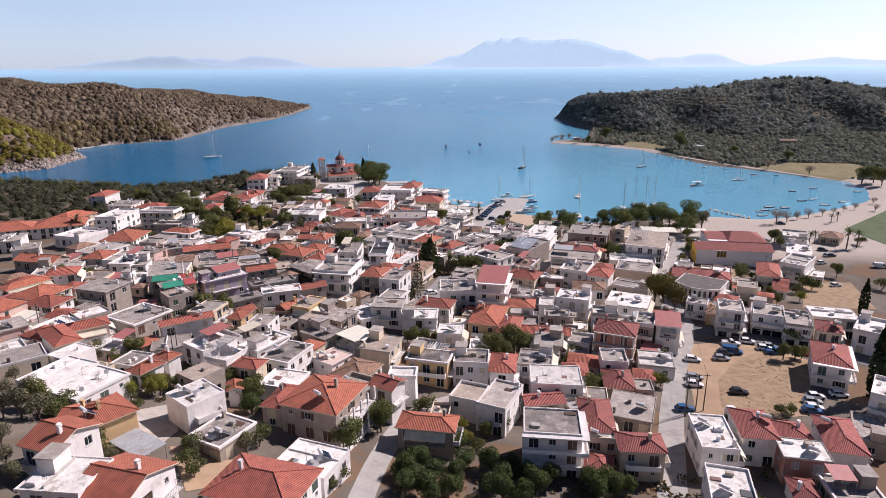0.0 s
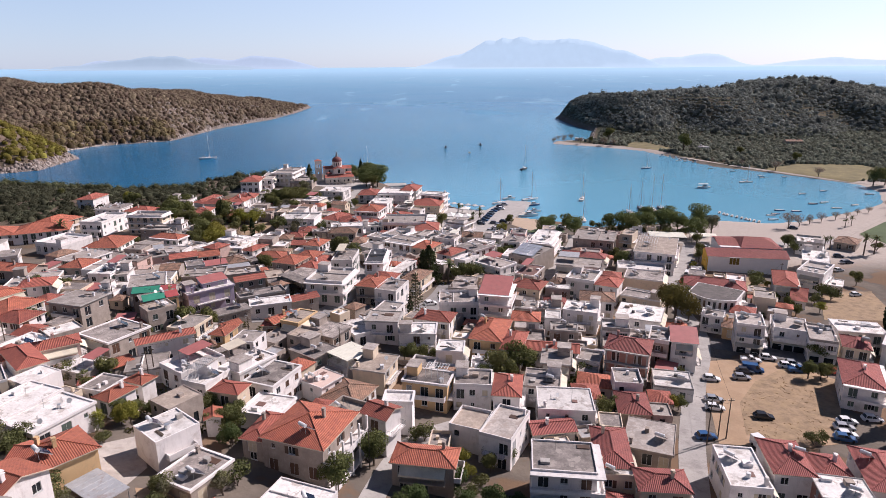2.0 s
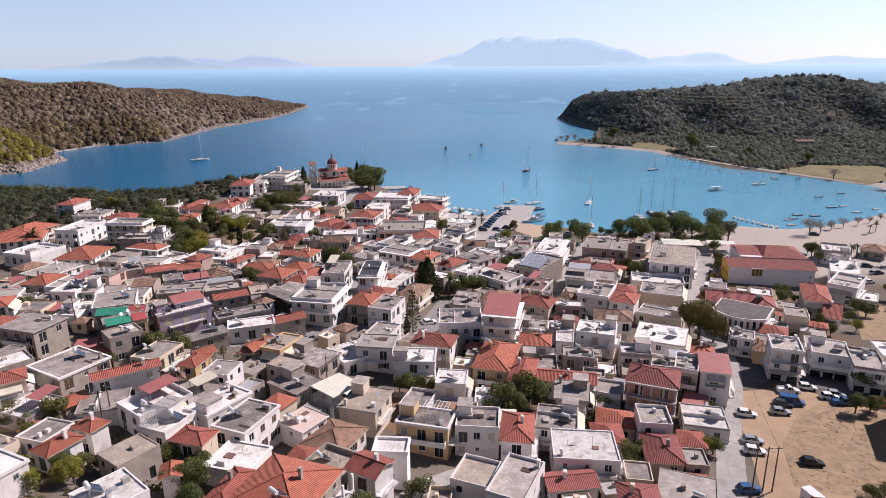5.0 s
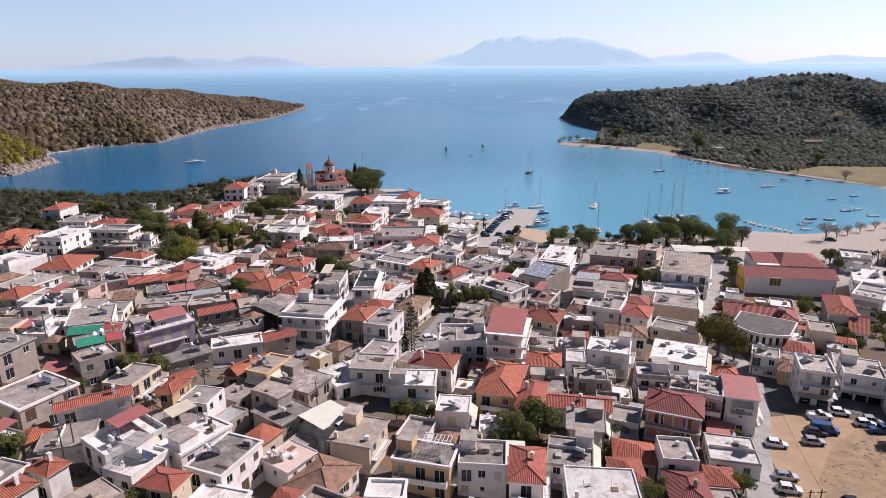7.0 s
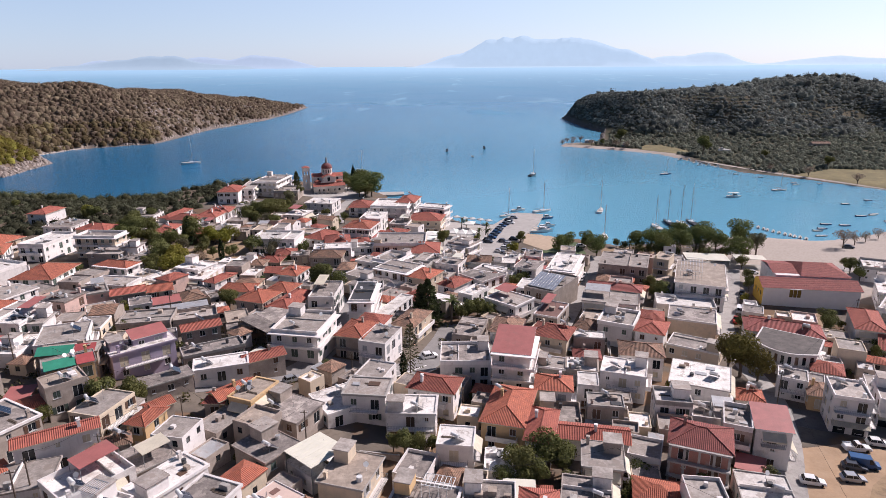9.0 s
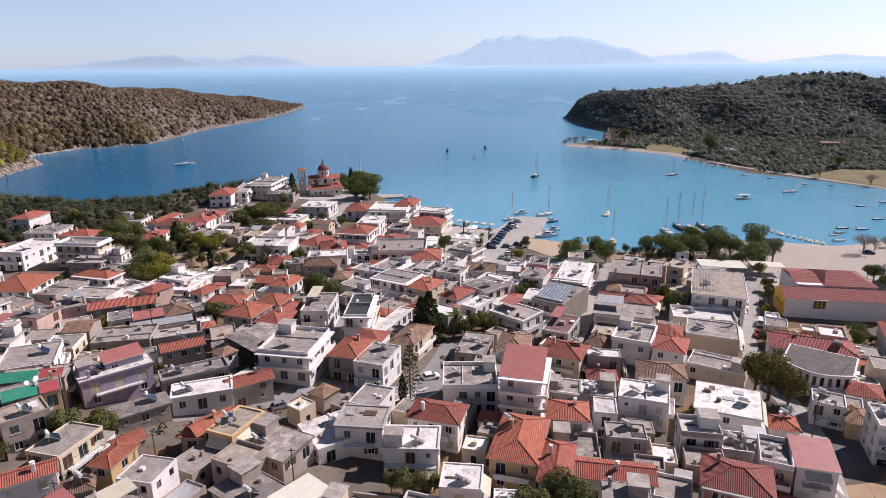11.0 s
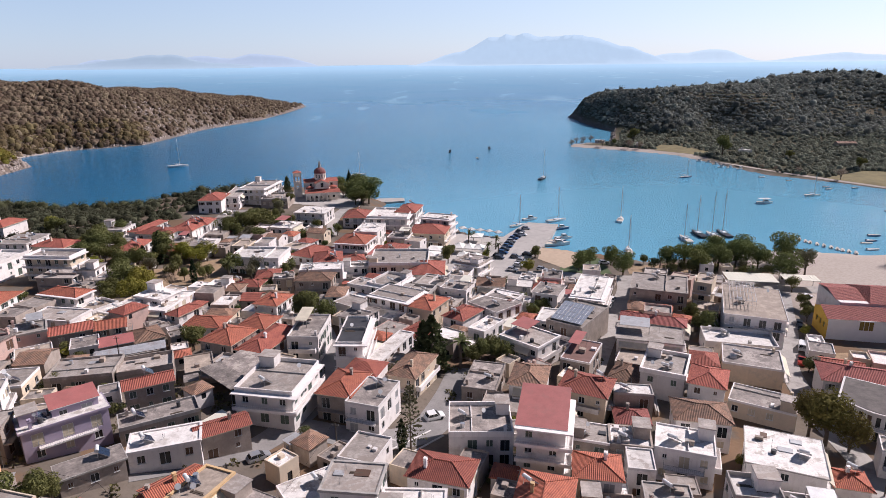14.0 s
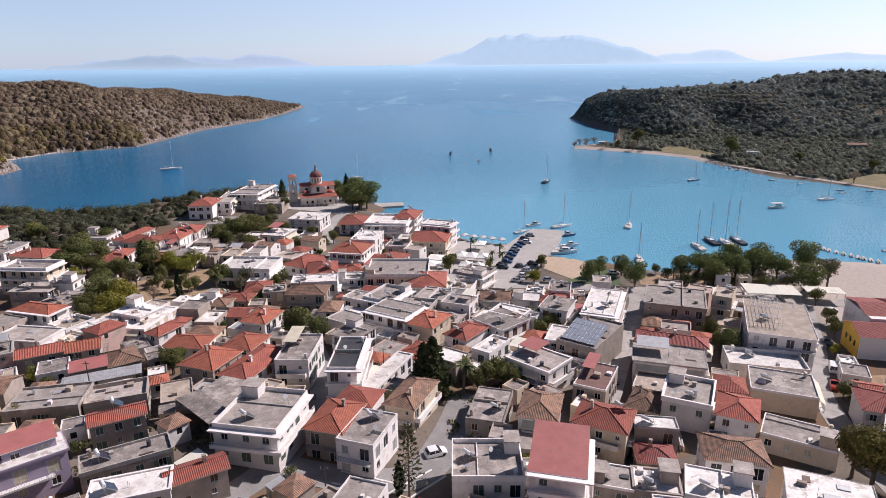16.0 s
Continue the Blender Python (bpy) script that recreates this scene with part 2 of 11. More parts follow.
def height(x, y):
    x, y = np.asarray(x, float), np.asarray(y, float)
    sd = shore_distance(x, y)
    left = smooth01(455, 530, y) * smooth01(-150, -330, x)
    right = smooth01(440, 620, y) * smooth01(60, 130, x)
    ripple = 5 * np.sin(x / 37 + np.sin(y / 51)) + 4 * np.sin(y / 43 + x / 90) + 2 * np.sin(x / 17 + y / 21)
    hill_l = (61 - 38 * smooth01(760, 1260, y)) * (1 - np.exp(-np.maximum(sd, 0) / 75)) + ripple * smooth01(10, 90, sd) * 0.7
    # the eastern headland: a shore plain, a slope with gullies, a crest that climbs to the east
    crest_y = np.interp(x, [170, 190, 206, 235, 253], [985, 945, 885, 832, 815])
    crest_z = np.interp(x, [165, 171, 190, 206, 220, 290, 352, 384, 415, 448, 482, 505, 530, 600, 900], [0, 3, 24, 37, 42, 44, 47, 51, 58, 60, 58, 53, 48, 42, 40])
    foot_y = np.interp(x, [176, 250], [745, 655]) + 24 * np.sin(x / 33) + 14 * np.sin(x / 14 + 1)
    rise = smooth01(0, 1, (y - foot_y) / (crest_y - foot_y)) * smooth01(crest_y + 300, crest_y + 20, y)
    plain = 1.2 + 0.016 * np.maximum(sd, 0)
    hill_r = plain + (crest_z - plain) * rise + (4.5 * np.sin(x / 21 + y / 70) + 3 * np.sin(x / 47 - y / 33)) * 4 * rise * (1 - rise) + 0.25 * ripple * rise
    land = town(x, y) * (1 - left) * (1 - right) + left * hill_l + right * hill_r
    bank = np.where((np.abs(x + 40) < 110) & (y > 300), 0.8 + 0.5 * sd, 0.15 + 0.12 * sd)
    bank = np.where(left + right > 0.3, 0.3 + np.where((x > 150) & (y > 700), 1.5, 0.9) * sd, bank)
    return np.where(sd > 0, np.minimum(land, bank), np.maximum(-4, -0.1 + 0.15 * sd))


def ground_z(x, y):
    return float(height(np.array([x]), np.array([y]))[0])


def spacing(marks):
    out = [marks[0][0]]
    for (a, _), (b, s) in zip(marks, marks[1:]):
        out += list(np.linspace(a, b, max(1, round((b - a) / s)) + 1)[1:])
    return np.array(out)


gx = spacing([(-1700, 0), (-900, 60), (-420, 9), (-170, 6), (200, 3), (320, 5), (620, 6), (1000, 40), (1700, 90)])
gy = spacing([(-400, 0), (40, 40), (360, 3), (480, 5), (860, 6), (1000, 10), (1300, 15), (1700, 60)])
X, Y = np.meshgrid(gx, gy)
Z = height(X, Y)
SD = shore_distance(X, Y)
nx, ny = len(gx), len(gy)
idx = np.arange(nx * ny).reshape(ny, nx)
quads = np.stack([idx[:-1, :-1], idx[:-1, 1:], idx[1:, 1:], idx[1:, :-1]], -1).reshape(-1, 4)


def ground_mat():
    """Paving in the town, sand along the bay, scrub and rock on the hills, by the kind of land stored on the mesh."""
    m = bpy.data.materials.new("ground")
    m.use_nodes = True
    n, l = m.node_tree.nodes, m.node_tree.links
    b = n["Principled BSDF"]
    b.inputs["Roughness"].default_value, b.inputs["Specular IOR Level"].default_value = 0.95, 0.1
    at, geo = n.new("ShaderNodeAttribute"), n.new("ShaderNodeNewGeometry")
    at.attribute_name = "land"
    sep = n.new("ShaderNodeSeparateColor")
    l.new(at.outputs["Color"], sep.inputs[0])
    big, fine = n.new("ShaderNodeTexNoise"), n.new("ShaderNodeTexNoise")
    big.inputs["Scale"].default_value, big.inputs["Detail"].default_value = 0.07, 8
    fine.inputs["Scale"].default_value, fine.inputs["Detail"].default_value = 1.3, 6
    for t in (big, fine):
        l.new(geo.outputs["Position"], t.inputs["Vector"])

    def pair(a, c, fac):
        mx = n.new("ShaderNodeMix")
        mx.data_type = "RGBA"
        for k, s in ((6, a), (7, c)):
            if isinstance(s, tuple):
                mx.inputs[k].default_value = (*s, 1)
            else:
                l.new(s, mx.inputs[k])
        l.new(fac, mx.inputs["Factor"])
        return mx.outputs[2]

    def sharp(src, a, c):
        r = n.new("ShaderNodeMapRange")
        r.inputs[1].default_value, r.inputs[2].default_value = a, c
        l.new(src, r.inputs[0])
        return r.outputs[0]

    paving = pair((0.19, 0.158, 0.128), (0.10, 0.087, 0.076), sharp(big.outputs["Fac"], 0.4, 0.6))
    paving = pair(paving, (0.14, 0.115, 0.092), sharp(fine.outputs["Fac"], 0.5, 0.75))
    paving = pair(paving, (0.18, 0.118, 0.076), sharp(big.outputs["Fac"], 0.52, 0.57))
    sand = pair((0.47, 0.41, 0.36), (0.41, 0.35, 0.30), sharp(fine.outputs["Fac"], 0.35, 0.65))
    scrub = pair((0.17, 0.125, 0.095), (0.10, 0.08, 0.055), sharp(big.outputs["Fac"], 0.42, 0.58))
    scrub = pair(scrub, (0.27, 0.225, 0.19), sharp(fine.outputs["Fac"], 0.58, 0.70))
    flank = n.new("ShaderNodeSeparateXYZ")
    l.new(geo.outputs["Position"], flank.inputs[0])
    grove = pair((0.105, 0.088, 0.058), (0.060, 0.062, 0.038), sharp(big.outputs["Fac"], 0.42, 0.58))
    grove = pair(grove, (0.17, 0.13, 0.095), sharp(fine.outputs["Fac"], 0.60, 0.72))
    scrub = pair(scrub, grove, sharp(flank.outputs[0], 40, 120))
    rock = pair((0.25, 0.21, 0.18), (0.11, 0.092, 0.08), sharp(fine.outputs["Fac"], 0.35, 0.65))
    c = pair(paving, sand, sep.outputs[0])
    c = pair(c, scrub, sep.outputs[1])
    c = pair(c, rock, sep.outputs[2])
    l.new(c, b.inputs["Base Color"])
    bp = n.new("ShaderNodeBump")
    bp.inputs["Strength"].default_value, bp.inputs["Distance"].default_value = 0.4, 0.2
    l.new(fine.outputs["Fac"], bp.inputs["Height"]), l.new(bp.outputs[0], b.inputs["Normal"])
    return m


ground = tagged(new("ground", numpy_mesh("ground", np.stack([X, Y, Z], -1).reshape(-1, 3), quads, [ground_mat()], True)), "paved town ground, sandy bay and scrubby hills", "ground", kind="structure")
wild = np.clip(smooth01(455, 500, Y) * smooth01(-150, -300, X) + smooth01(430, 470, Y) * smooth01(60, 130, X) + smooth01(300, 380, Y) * smooth01(-110, -150, X)
               + smooth01(-150, -190, X) * smooth01(150, 260, Y), 0, 1)
strand = np.clip(smooth01(13, 6, SD) * smooth01(560, 580, Y) * smooth01(705, 690, Y) * smooth01(95, 105, X) * smooth01(225, 205, X)
                 + smooth01(7, 4, SD) * smooth01(612, 622, Y) * smooth01(690, 675, Y) * smooth01(-340, -346, X) * smooth01(-390, -380, X), 0, 1)
sandy = np.clip(smooth01(95, 120, X) * smooth01(235, 262, Y) * (1 - smooth01(430, 470, Y)) + strand, 0, 1)
wild = wild * (1 - strand)
rocky = wild * smooth01(440, 470, Y) * np.clip(smooth01(5, 0.5, SD) + 0.3 * smooth01(70, 25, SD) * smooth01(720, 790, Y) * smooth01(-200, -240, X), 0, 1)
land = ground.data.color_attributes.new("land", "FLOAT_COLOR", "POINT")
land.data.foreach_set("color", np.stack([sandy, wild, rocky, np.ones_like(X)], -1).astype(np.float32).ravel())


# ---- sea ----
def sea_mat():
    m = bpy.data.materials.new("sea")
    m.use_nodes = True
    n, l = m.node_tree.nodes, m.node_tree.links
    b = n["Principled BSDF"]
    b.inputs["Roughness"].default_value, b.inputs["IOR"].default_value = 0.2, 1.33
    geo = n.new("ShaderNodeNewGeometry")
    at = n.new("ShaderNodeAttribute")
    at.attribute_name = "shallow"
    mp = n.new("ShaderNodeMapping")
    mp.inputs["Scale"].default_value = (0.004, 0.0026, 0.01)
    drift = n.new("ShaderNodeTexNoise")
    drift.inputs["Scale"].default_value, drift.inputs["Detail"].default_value = 1.0, 5
    l.new(geo.outputs["Position"], mp.inputs["Vector"]), l.new(mp.outputs[0], drift.inputs["Vector"])
    mix, mix2 = n.new("ShaderNodeMix"), n.new("ShaderNodeMix")
    mix.data_type = mix2.data_type = "RGBA"
    mix.inputs[6].default_value, mix.inputs[7].default_value = (0.008, 0.134, 0.275, 1), (0.018, 0.170, 0.315, 1)
    r = n.new("ShaderNodeMapRange")
    r.inputs[1].default_value, r.inputs[2].default_value = 0.4, 0.65
    l.new(drift.outputs["Fac"], r.inputs[0]), l.new(r.outputs[0], mix.inputs["Factor"])
    # distance haze is put into the base colour: the water pales from 500 to 4000 m
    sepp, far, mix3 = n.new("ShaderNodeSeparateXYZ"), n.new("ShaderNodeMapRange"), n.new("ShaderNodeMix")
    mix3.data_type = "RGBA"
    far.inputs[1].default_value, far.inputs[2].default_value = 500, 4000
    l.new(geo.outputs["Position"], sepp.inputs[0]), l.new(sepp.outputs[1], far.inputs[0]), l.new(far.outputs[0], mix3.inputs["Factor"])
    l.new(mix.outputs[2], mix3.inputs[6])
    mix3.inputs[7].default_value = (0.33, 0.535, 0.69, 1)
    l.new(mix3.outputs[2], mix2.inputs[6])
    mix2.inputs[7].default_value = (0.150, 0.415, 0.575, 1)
    l.new(at.outputs["Fac"], mix2.inputs["Factor"])
    # thin pale slicks wandering over open water: sky reflection put into the colour
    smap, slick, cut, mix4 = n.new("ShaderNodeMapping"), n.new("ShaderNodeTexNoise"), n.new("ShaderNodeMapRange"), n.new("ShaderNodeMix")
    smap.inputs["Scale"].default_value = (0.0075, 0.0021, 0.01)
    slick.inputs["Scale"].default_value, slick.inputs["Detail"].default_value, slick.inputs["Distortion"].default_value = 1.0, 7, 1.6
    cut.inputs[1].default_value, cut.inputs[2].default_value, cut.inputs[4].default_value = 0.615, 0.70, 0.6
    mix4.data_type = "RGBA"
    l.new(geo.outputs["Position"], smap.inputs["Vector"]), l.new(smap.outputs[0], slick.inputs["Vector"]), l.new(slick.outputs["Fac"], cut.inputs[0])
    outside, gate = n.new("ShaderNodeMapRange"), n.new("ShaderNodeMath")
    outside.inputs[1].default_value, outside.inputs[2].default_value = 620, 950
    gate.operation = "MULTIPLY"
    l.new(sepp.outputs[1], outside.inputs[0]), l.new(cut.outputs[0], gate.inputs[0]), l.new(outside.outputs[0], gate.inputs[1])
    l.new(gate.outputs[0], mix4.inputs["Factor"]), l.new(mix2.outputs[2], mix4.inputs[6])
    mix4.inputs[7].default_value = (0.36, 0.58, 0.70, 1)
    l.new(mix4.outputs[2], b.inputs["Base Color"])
    w1, w2 = n.new("ShaderNodeTexNoise"), n.new("ShaderNodeTexNoise")
    for w, s in ((w1, 0.35), (w2, 1.1)):
        w.inputs["Scale"].default_value, w.inputs["Detail"].default_value = s, 4
        l.new(geo.outputs["Position"], w.inputs["Vector"])
    add = n.new("ShaderNodeMath")
    l.new(w1.outputs["Fac"], add.inputs[0]), l.new(w2.outputs["Fac"], add.inputs[1])
    bp = n.new("ShaderNodeBump")
    bp.inputs["Distance"].default_value = 0.6
    calm = n.new("ShaderNodeMapRange")
    calm.inputs[1].default_value, calm.inputs[2].default_value, calm.inputs[3].default_value, calm.inputs[4].default_value = 450, 2600, 1.0, 0.02
    l.new(sepp.outputs[1], calm.inputs[0]), l.new(calm.outputs[0], bp.inputs["Strength"])
    # wind streaks: rougher water in long bands, rougher still far out
    band, rgh, summed = n.new("ShaderNodeMapRange"), n.new("ShaderNodeMapRange"), n.new("ShaderNodeMath")
    band.inputs[1].default_value, band.inputs[2].default_value, band.inputs[4].default_value = 0.5, 0.7, 0.08
    rgh.inputs[1].default_value, rgh.inputs[2].default_value, rgh.inputs[3].default_value, rgh.inputs[4].default_value = 450, 3200, 0.10, 0.60
    l.new(drift.outputs["Fac"], band.inputs[0]), l.new(sepp.outputs[1], rgh.inputs[0])
    l.new(band.outputs[0], summed.inputs[0]), l.new(rgh.outputs[0], summed.inputs[1]), l.new(summed.outputs[0], b.inputs["Roughness"])
    l.new(add.outputs[0], bp.inputs["Height"]), l.new(bp.outputs[0], b.inputs["Normal"])
    return m


sx = spacing([(-5600, 0), (-1000, 400), (-400, 60), (320, 12), (1000, 60), (5600, 400)])
sy = spacing([(250, 0), (480, 6), (900, 20), (2000, 100), (4860, 150)])
X, Y = np.meshgrid(sx, sy)
# past two kilometres the water climbs to the height at which the true horizon stands
Z = 59 * np.clip((Y - 2000) / 2860, 0, 1) ** 1.15
nx, ny = len(sx), len(sy)
idx = np.arange(nx * ny).reshape(ny, nx)
quads = np.stack([idx[:-1, :-1], idx[:-1, 1:], idx[1:, 1:], idx[1:, :-1]], -1).reshape(-1, 4)
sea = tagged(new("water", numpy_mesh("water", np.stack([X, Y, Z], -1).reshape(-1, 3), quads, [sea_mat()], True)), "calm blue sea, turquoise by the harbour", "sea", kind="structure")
near = -shore_distance(X, Y)
shallow = np.clip(smooth01(30, 3, near) * 0.5 * smooth01(60, 100, X) * smooth01(420, 370, Y) + smooth01(230, 30, np.hypot((X - 60) * 0.9, Y - 370)) * 0.6 * smooth01(-160, -20, X) + smooth01(900, 200, np.hypot(X - 60, (Y - 420) * 0.8)) * 0.25 * smooth01(-160, 20, X) + smooth01(0, 200, X) * smooth01(1300, 500, Y) * 0.55, 0, 1)
at = sea.data.attributes.new("shallow", "FLOAT", "POINT")
at.data.foreach_set("value", shallow.astype(np.float32).ravel())


# ---- far mountains ----
def haze_glow_mat(name, col, glow):
    m = bpy.data.materials.new(name)
    m.use_nodes = True
    n, l = m.node_tree.nodes, m.node_tree.links
    b = n["Principled BSDF"]
    b.inputs["Roughness"].default_value, b.inputs["Specular IOR Level"].default_value = 1, 0
    geo, t = n.new("ShaderNodeNewGeometry"), n.new("ShaderNodeTexNoise")
    t.inputs["Scale"].default_value, t.inputs["Detail"].default_value = 0.02, 7
    l.new(geo.outputs["Position"], t.inputs["Vector"])
    mix = n.new("ShaderNodeMix")
    mix.data_type = "RGBA"
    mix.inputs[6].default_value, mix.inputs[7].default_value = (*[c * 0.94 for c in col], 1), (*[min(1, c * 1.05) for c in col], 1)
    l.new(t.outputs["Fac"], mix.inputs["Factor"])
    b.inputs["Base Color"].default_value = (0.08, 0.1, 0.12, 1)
    # haze is put into the glow colour: paler towards the water
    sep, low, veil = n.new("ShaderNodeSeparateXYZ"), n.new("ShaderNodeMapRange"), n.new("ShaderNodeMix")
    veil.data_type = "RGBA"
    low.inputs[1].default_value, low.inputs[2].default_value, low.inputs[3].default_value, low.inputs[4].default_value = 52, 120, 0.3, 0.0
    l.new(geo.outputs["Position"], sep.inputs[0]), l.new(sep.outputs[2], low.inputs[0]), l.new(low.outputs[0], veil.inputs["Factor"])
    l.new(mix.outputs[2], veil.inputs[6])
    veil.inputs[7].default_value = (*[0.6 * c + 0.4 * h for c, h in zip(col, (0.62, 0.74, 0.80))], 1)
    # the ridge emits its pale colour, which stands in for distance haze
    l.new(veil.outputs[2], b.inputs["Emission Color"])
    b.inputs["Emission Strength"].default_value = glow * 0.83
    return m


def mountain(name, label, x0, x1, y, peaks, base, col, seed):
    """A ridge between x0 and x1: peaks of (x, height, width)."""
    xs = np.linspace(x0, x1, 160)
    h = np.zeros_like(xs)
    for px, ph, pw in peaks:
        h += (ph * np.exp(-np.abs((xs - px) / pw) ** 2)) ** 5
    h = h ** 0.2
    rng = np.random.RandomState(seed)
    for k in range(6):
        f, a = 0.013 * 2 ** k, 0.012 / 1.35 ** k
        h = h * (1 + a * np.sin(xs * f + rng.rand() * 6))
    h *= smooth01(x0, x0 + (x1 - x0) * 0.05, xs) * smooth01(x1, x1 - (x1 - x0) * 0.05, xs)
    # foremost rows: a glowing skirt added to cover the ridge's shadow on the water
    rows = [(-300, -0.02), (-60, 0.012), (-35, 0.35), (-15, 0.75), (0, 1.0), (60, 0.0)]
    v = np.concatenate([np.stack([xs, np.full_like(xs, y + dy), np.where(s < 0, base - 4.6, base + 2.5 * (s == 0.012) + h * s)], -1) for dy, s in rows])
    n = len(xs)
    i = np.arange(n * len(rows)).reshape(len(rows), n)
    f = np.stack([i[:-1, :-1], i[:-1, 1:], i[1:, 1:], i[1:, :-1]], -1).reshape(-1, 4)
    return tagged(new(name, numpy_mesh(name, v, f, [haze_glow_mat(name, col, 1.0)], True)), label, "mountain", kind="structure")


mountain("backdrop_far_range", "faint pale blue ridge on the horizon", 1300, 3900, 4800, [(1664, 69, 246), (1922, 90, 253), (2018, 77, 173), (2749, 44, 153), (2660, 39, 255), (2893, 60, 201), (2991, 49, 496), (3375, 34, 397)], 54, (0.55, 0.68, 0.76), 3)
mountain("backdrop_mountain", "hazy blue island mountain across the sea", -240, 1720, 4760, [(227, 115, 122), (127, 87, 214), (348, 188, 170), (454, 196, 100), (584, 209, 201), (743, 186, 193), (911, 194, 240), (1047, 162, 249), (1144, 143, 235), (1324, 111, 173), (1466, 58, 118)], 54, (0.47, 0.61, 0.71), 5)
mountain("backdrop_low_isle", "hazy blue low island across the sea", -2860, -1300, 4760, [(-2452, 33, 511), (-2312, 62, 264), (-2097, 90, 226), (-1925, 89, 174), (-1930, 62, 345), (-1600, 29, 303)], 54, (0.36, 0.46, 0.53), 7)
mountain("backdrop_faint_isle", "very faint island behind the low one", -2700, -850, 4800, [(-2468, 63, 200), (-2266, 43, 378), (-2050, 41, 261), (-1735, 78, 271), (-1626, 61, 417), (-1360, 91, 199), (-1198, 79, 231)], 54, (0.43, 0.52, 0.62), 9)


def sky_backdrop():
    """The pale hazy sky low over the sea, brighter towards the sun's side."""
    xs, zs = np.linspace(-6200, 6200, 60), np.linspace(20, 820, 24)
    A, B = np.meshgrid(xs, zs)
    C = 4930 - 0.000004 * A * A
    i = np.arange(A.size).reshape(A.shape)
    f = np.stack([i[:-1, :-1], i[:-1, 1:], i[1:, 1:], i[1:, :-1]], -1).reshape(-1, 4)
    m = bpy.data.materials.new("sky_haze")
    m.use_nodes = True
    n, l = m.node_tree.nodes, m.node_tree.links
    n.remove(n["Principled BSDF"])
    em, geo, sep = n.new("ShaderNodeEmission"), n.new("ShaderNodeNewGeometry"), n.new("ShaderNodeSeparateXYZ")
    l.new(geo.outputs["Position"], sep.inputs[0])
    up, side = n.new("ShaderNodeMapRange"), n.new("ShaderNodeMapRange")
    up.inputs[1].default_value, up.inputs[2].default_value = 60, 900
    side.inputs[1].default_value, side.inputs[2].default_value = -2600, 3200
    l.new(sep.outputs[2], up.inputs[0]), l.new(sep.outputs[0], side.inputs[0])
    a, b, c = n.new("ShaderNodeMix"), n.new("ShaderNodeMix"), n.new("ShaderNodeMix")
    for q, lo, hi in ((a, (0.46, 0.62, 0.80), (0.48, 0.61, 0.73)), (b, (0.78, 0.90, 1.0), (0.80, 0.92, 0.98))):
        q.data_type = "RGBA"
        q.inputs[6].default_value, q.inputs[7].default_value = (*lo, 1), (*hi, 1)
        l.new(up.outputs[0], q.inputs["Factor"])
    c.data_type = "RGBA"
    l.new(side.outputs[0], c.inputs["Factor"]), l.new(a.outputs[2], c.inputs[6]), l.new(b.outputs[2], c.inputs[7])
    clear, both = n.new("ShaderNodeBsdfTransparent"), n.new("ShaderNodeAddShader")
    l.new(c.outputs[2], em.inputs["Color"]), l.new(em.outputs[0], both.inputs[0]), l.new(clear.outputs[0], both.inputs[1])
    l.new(both.outputs[0], n["Material Output"].inputs["Surface"])
    em.inputs["Strength"].default_value = 0.475
    return tagged(new("backdrop_sky", numpy_mesh("backdrop_sky", np.stack([A, C, B], -1).reshape(-1, 3), f, [m])), "pale hazy sky above the horizon", "sky", kind="structure")


sky_backdrop()

# ---- houses ----
def facade(ms, ox, oy, ux, uy, width, z0, z1, holes, mi=0, deep=0.16):
    """A wall face from (ox, oy) along (ux, uy), with openings (u0, z0, u1, z1) that go in by deep; the inner side lies to the left."""
    us = sorted({0, width, *[h[0] for h in holes], *[h[2] for h in holes]})
    zs = sorted({z0, z1, *[h[1] for h in holes], *[h[3] for h in holes]})
    nxx, nyy = -uy, ux

    def at(u, z, d=0.0):
        return (ox + ux * u + nxx * d, oy + uy * u + nyy * d, z)

    for a, b in zip(us, us[1:]):
        run = None
        for c, d in zip(zs, zs[1:]):
            if any(h[0] <= a and b <= h[2] and h[1] <= c and d <= h[3] for h in holes):
                continue
            ms.face([at(a, c), at(b, c), at(b, d), at(a, d)], mi)
    for a, c, b, d in holes:
        ms.face([at(a, c), at(a, c, deep), at(a, d, deep), at(a, d)], mi)
        ms.face([at(b, c, deep), at(b, c), at(b, d), at(b, d, deep)], mi)
        ms.face([at(a, d), at(a, d, deep), at(b, d, deep), at(b, d)], mi)
        ms.face([at(a, c, deep), at(a, c), at(b, c), at(b, c, deep)], mi)


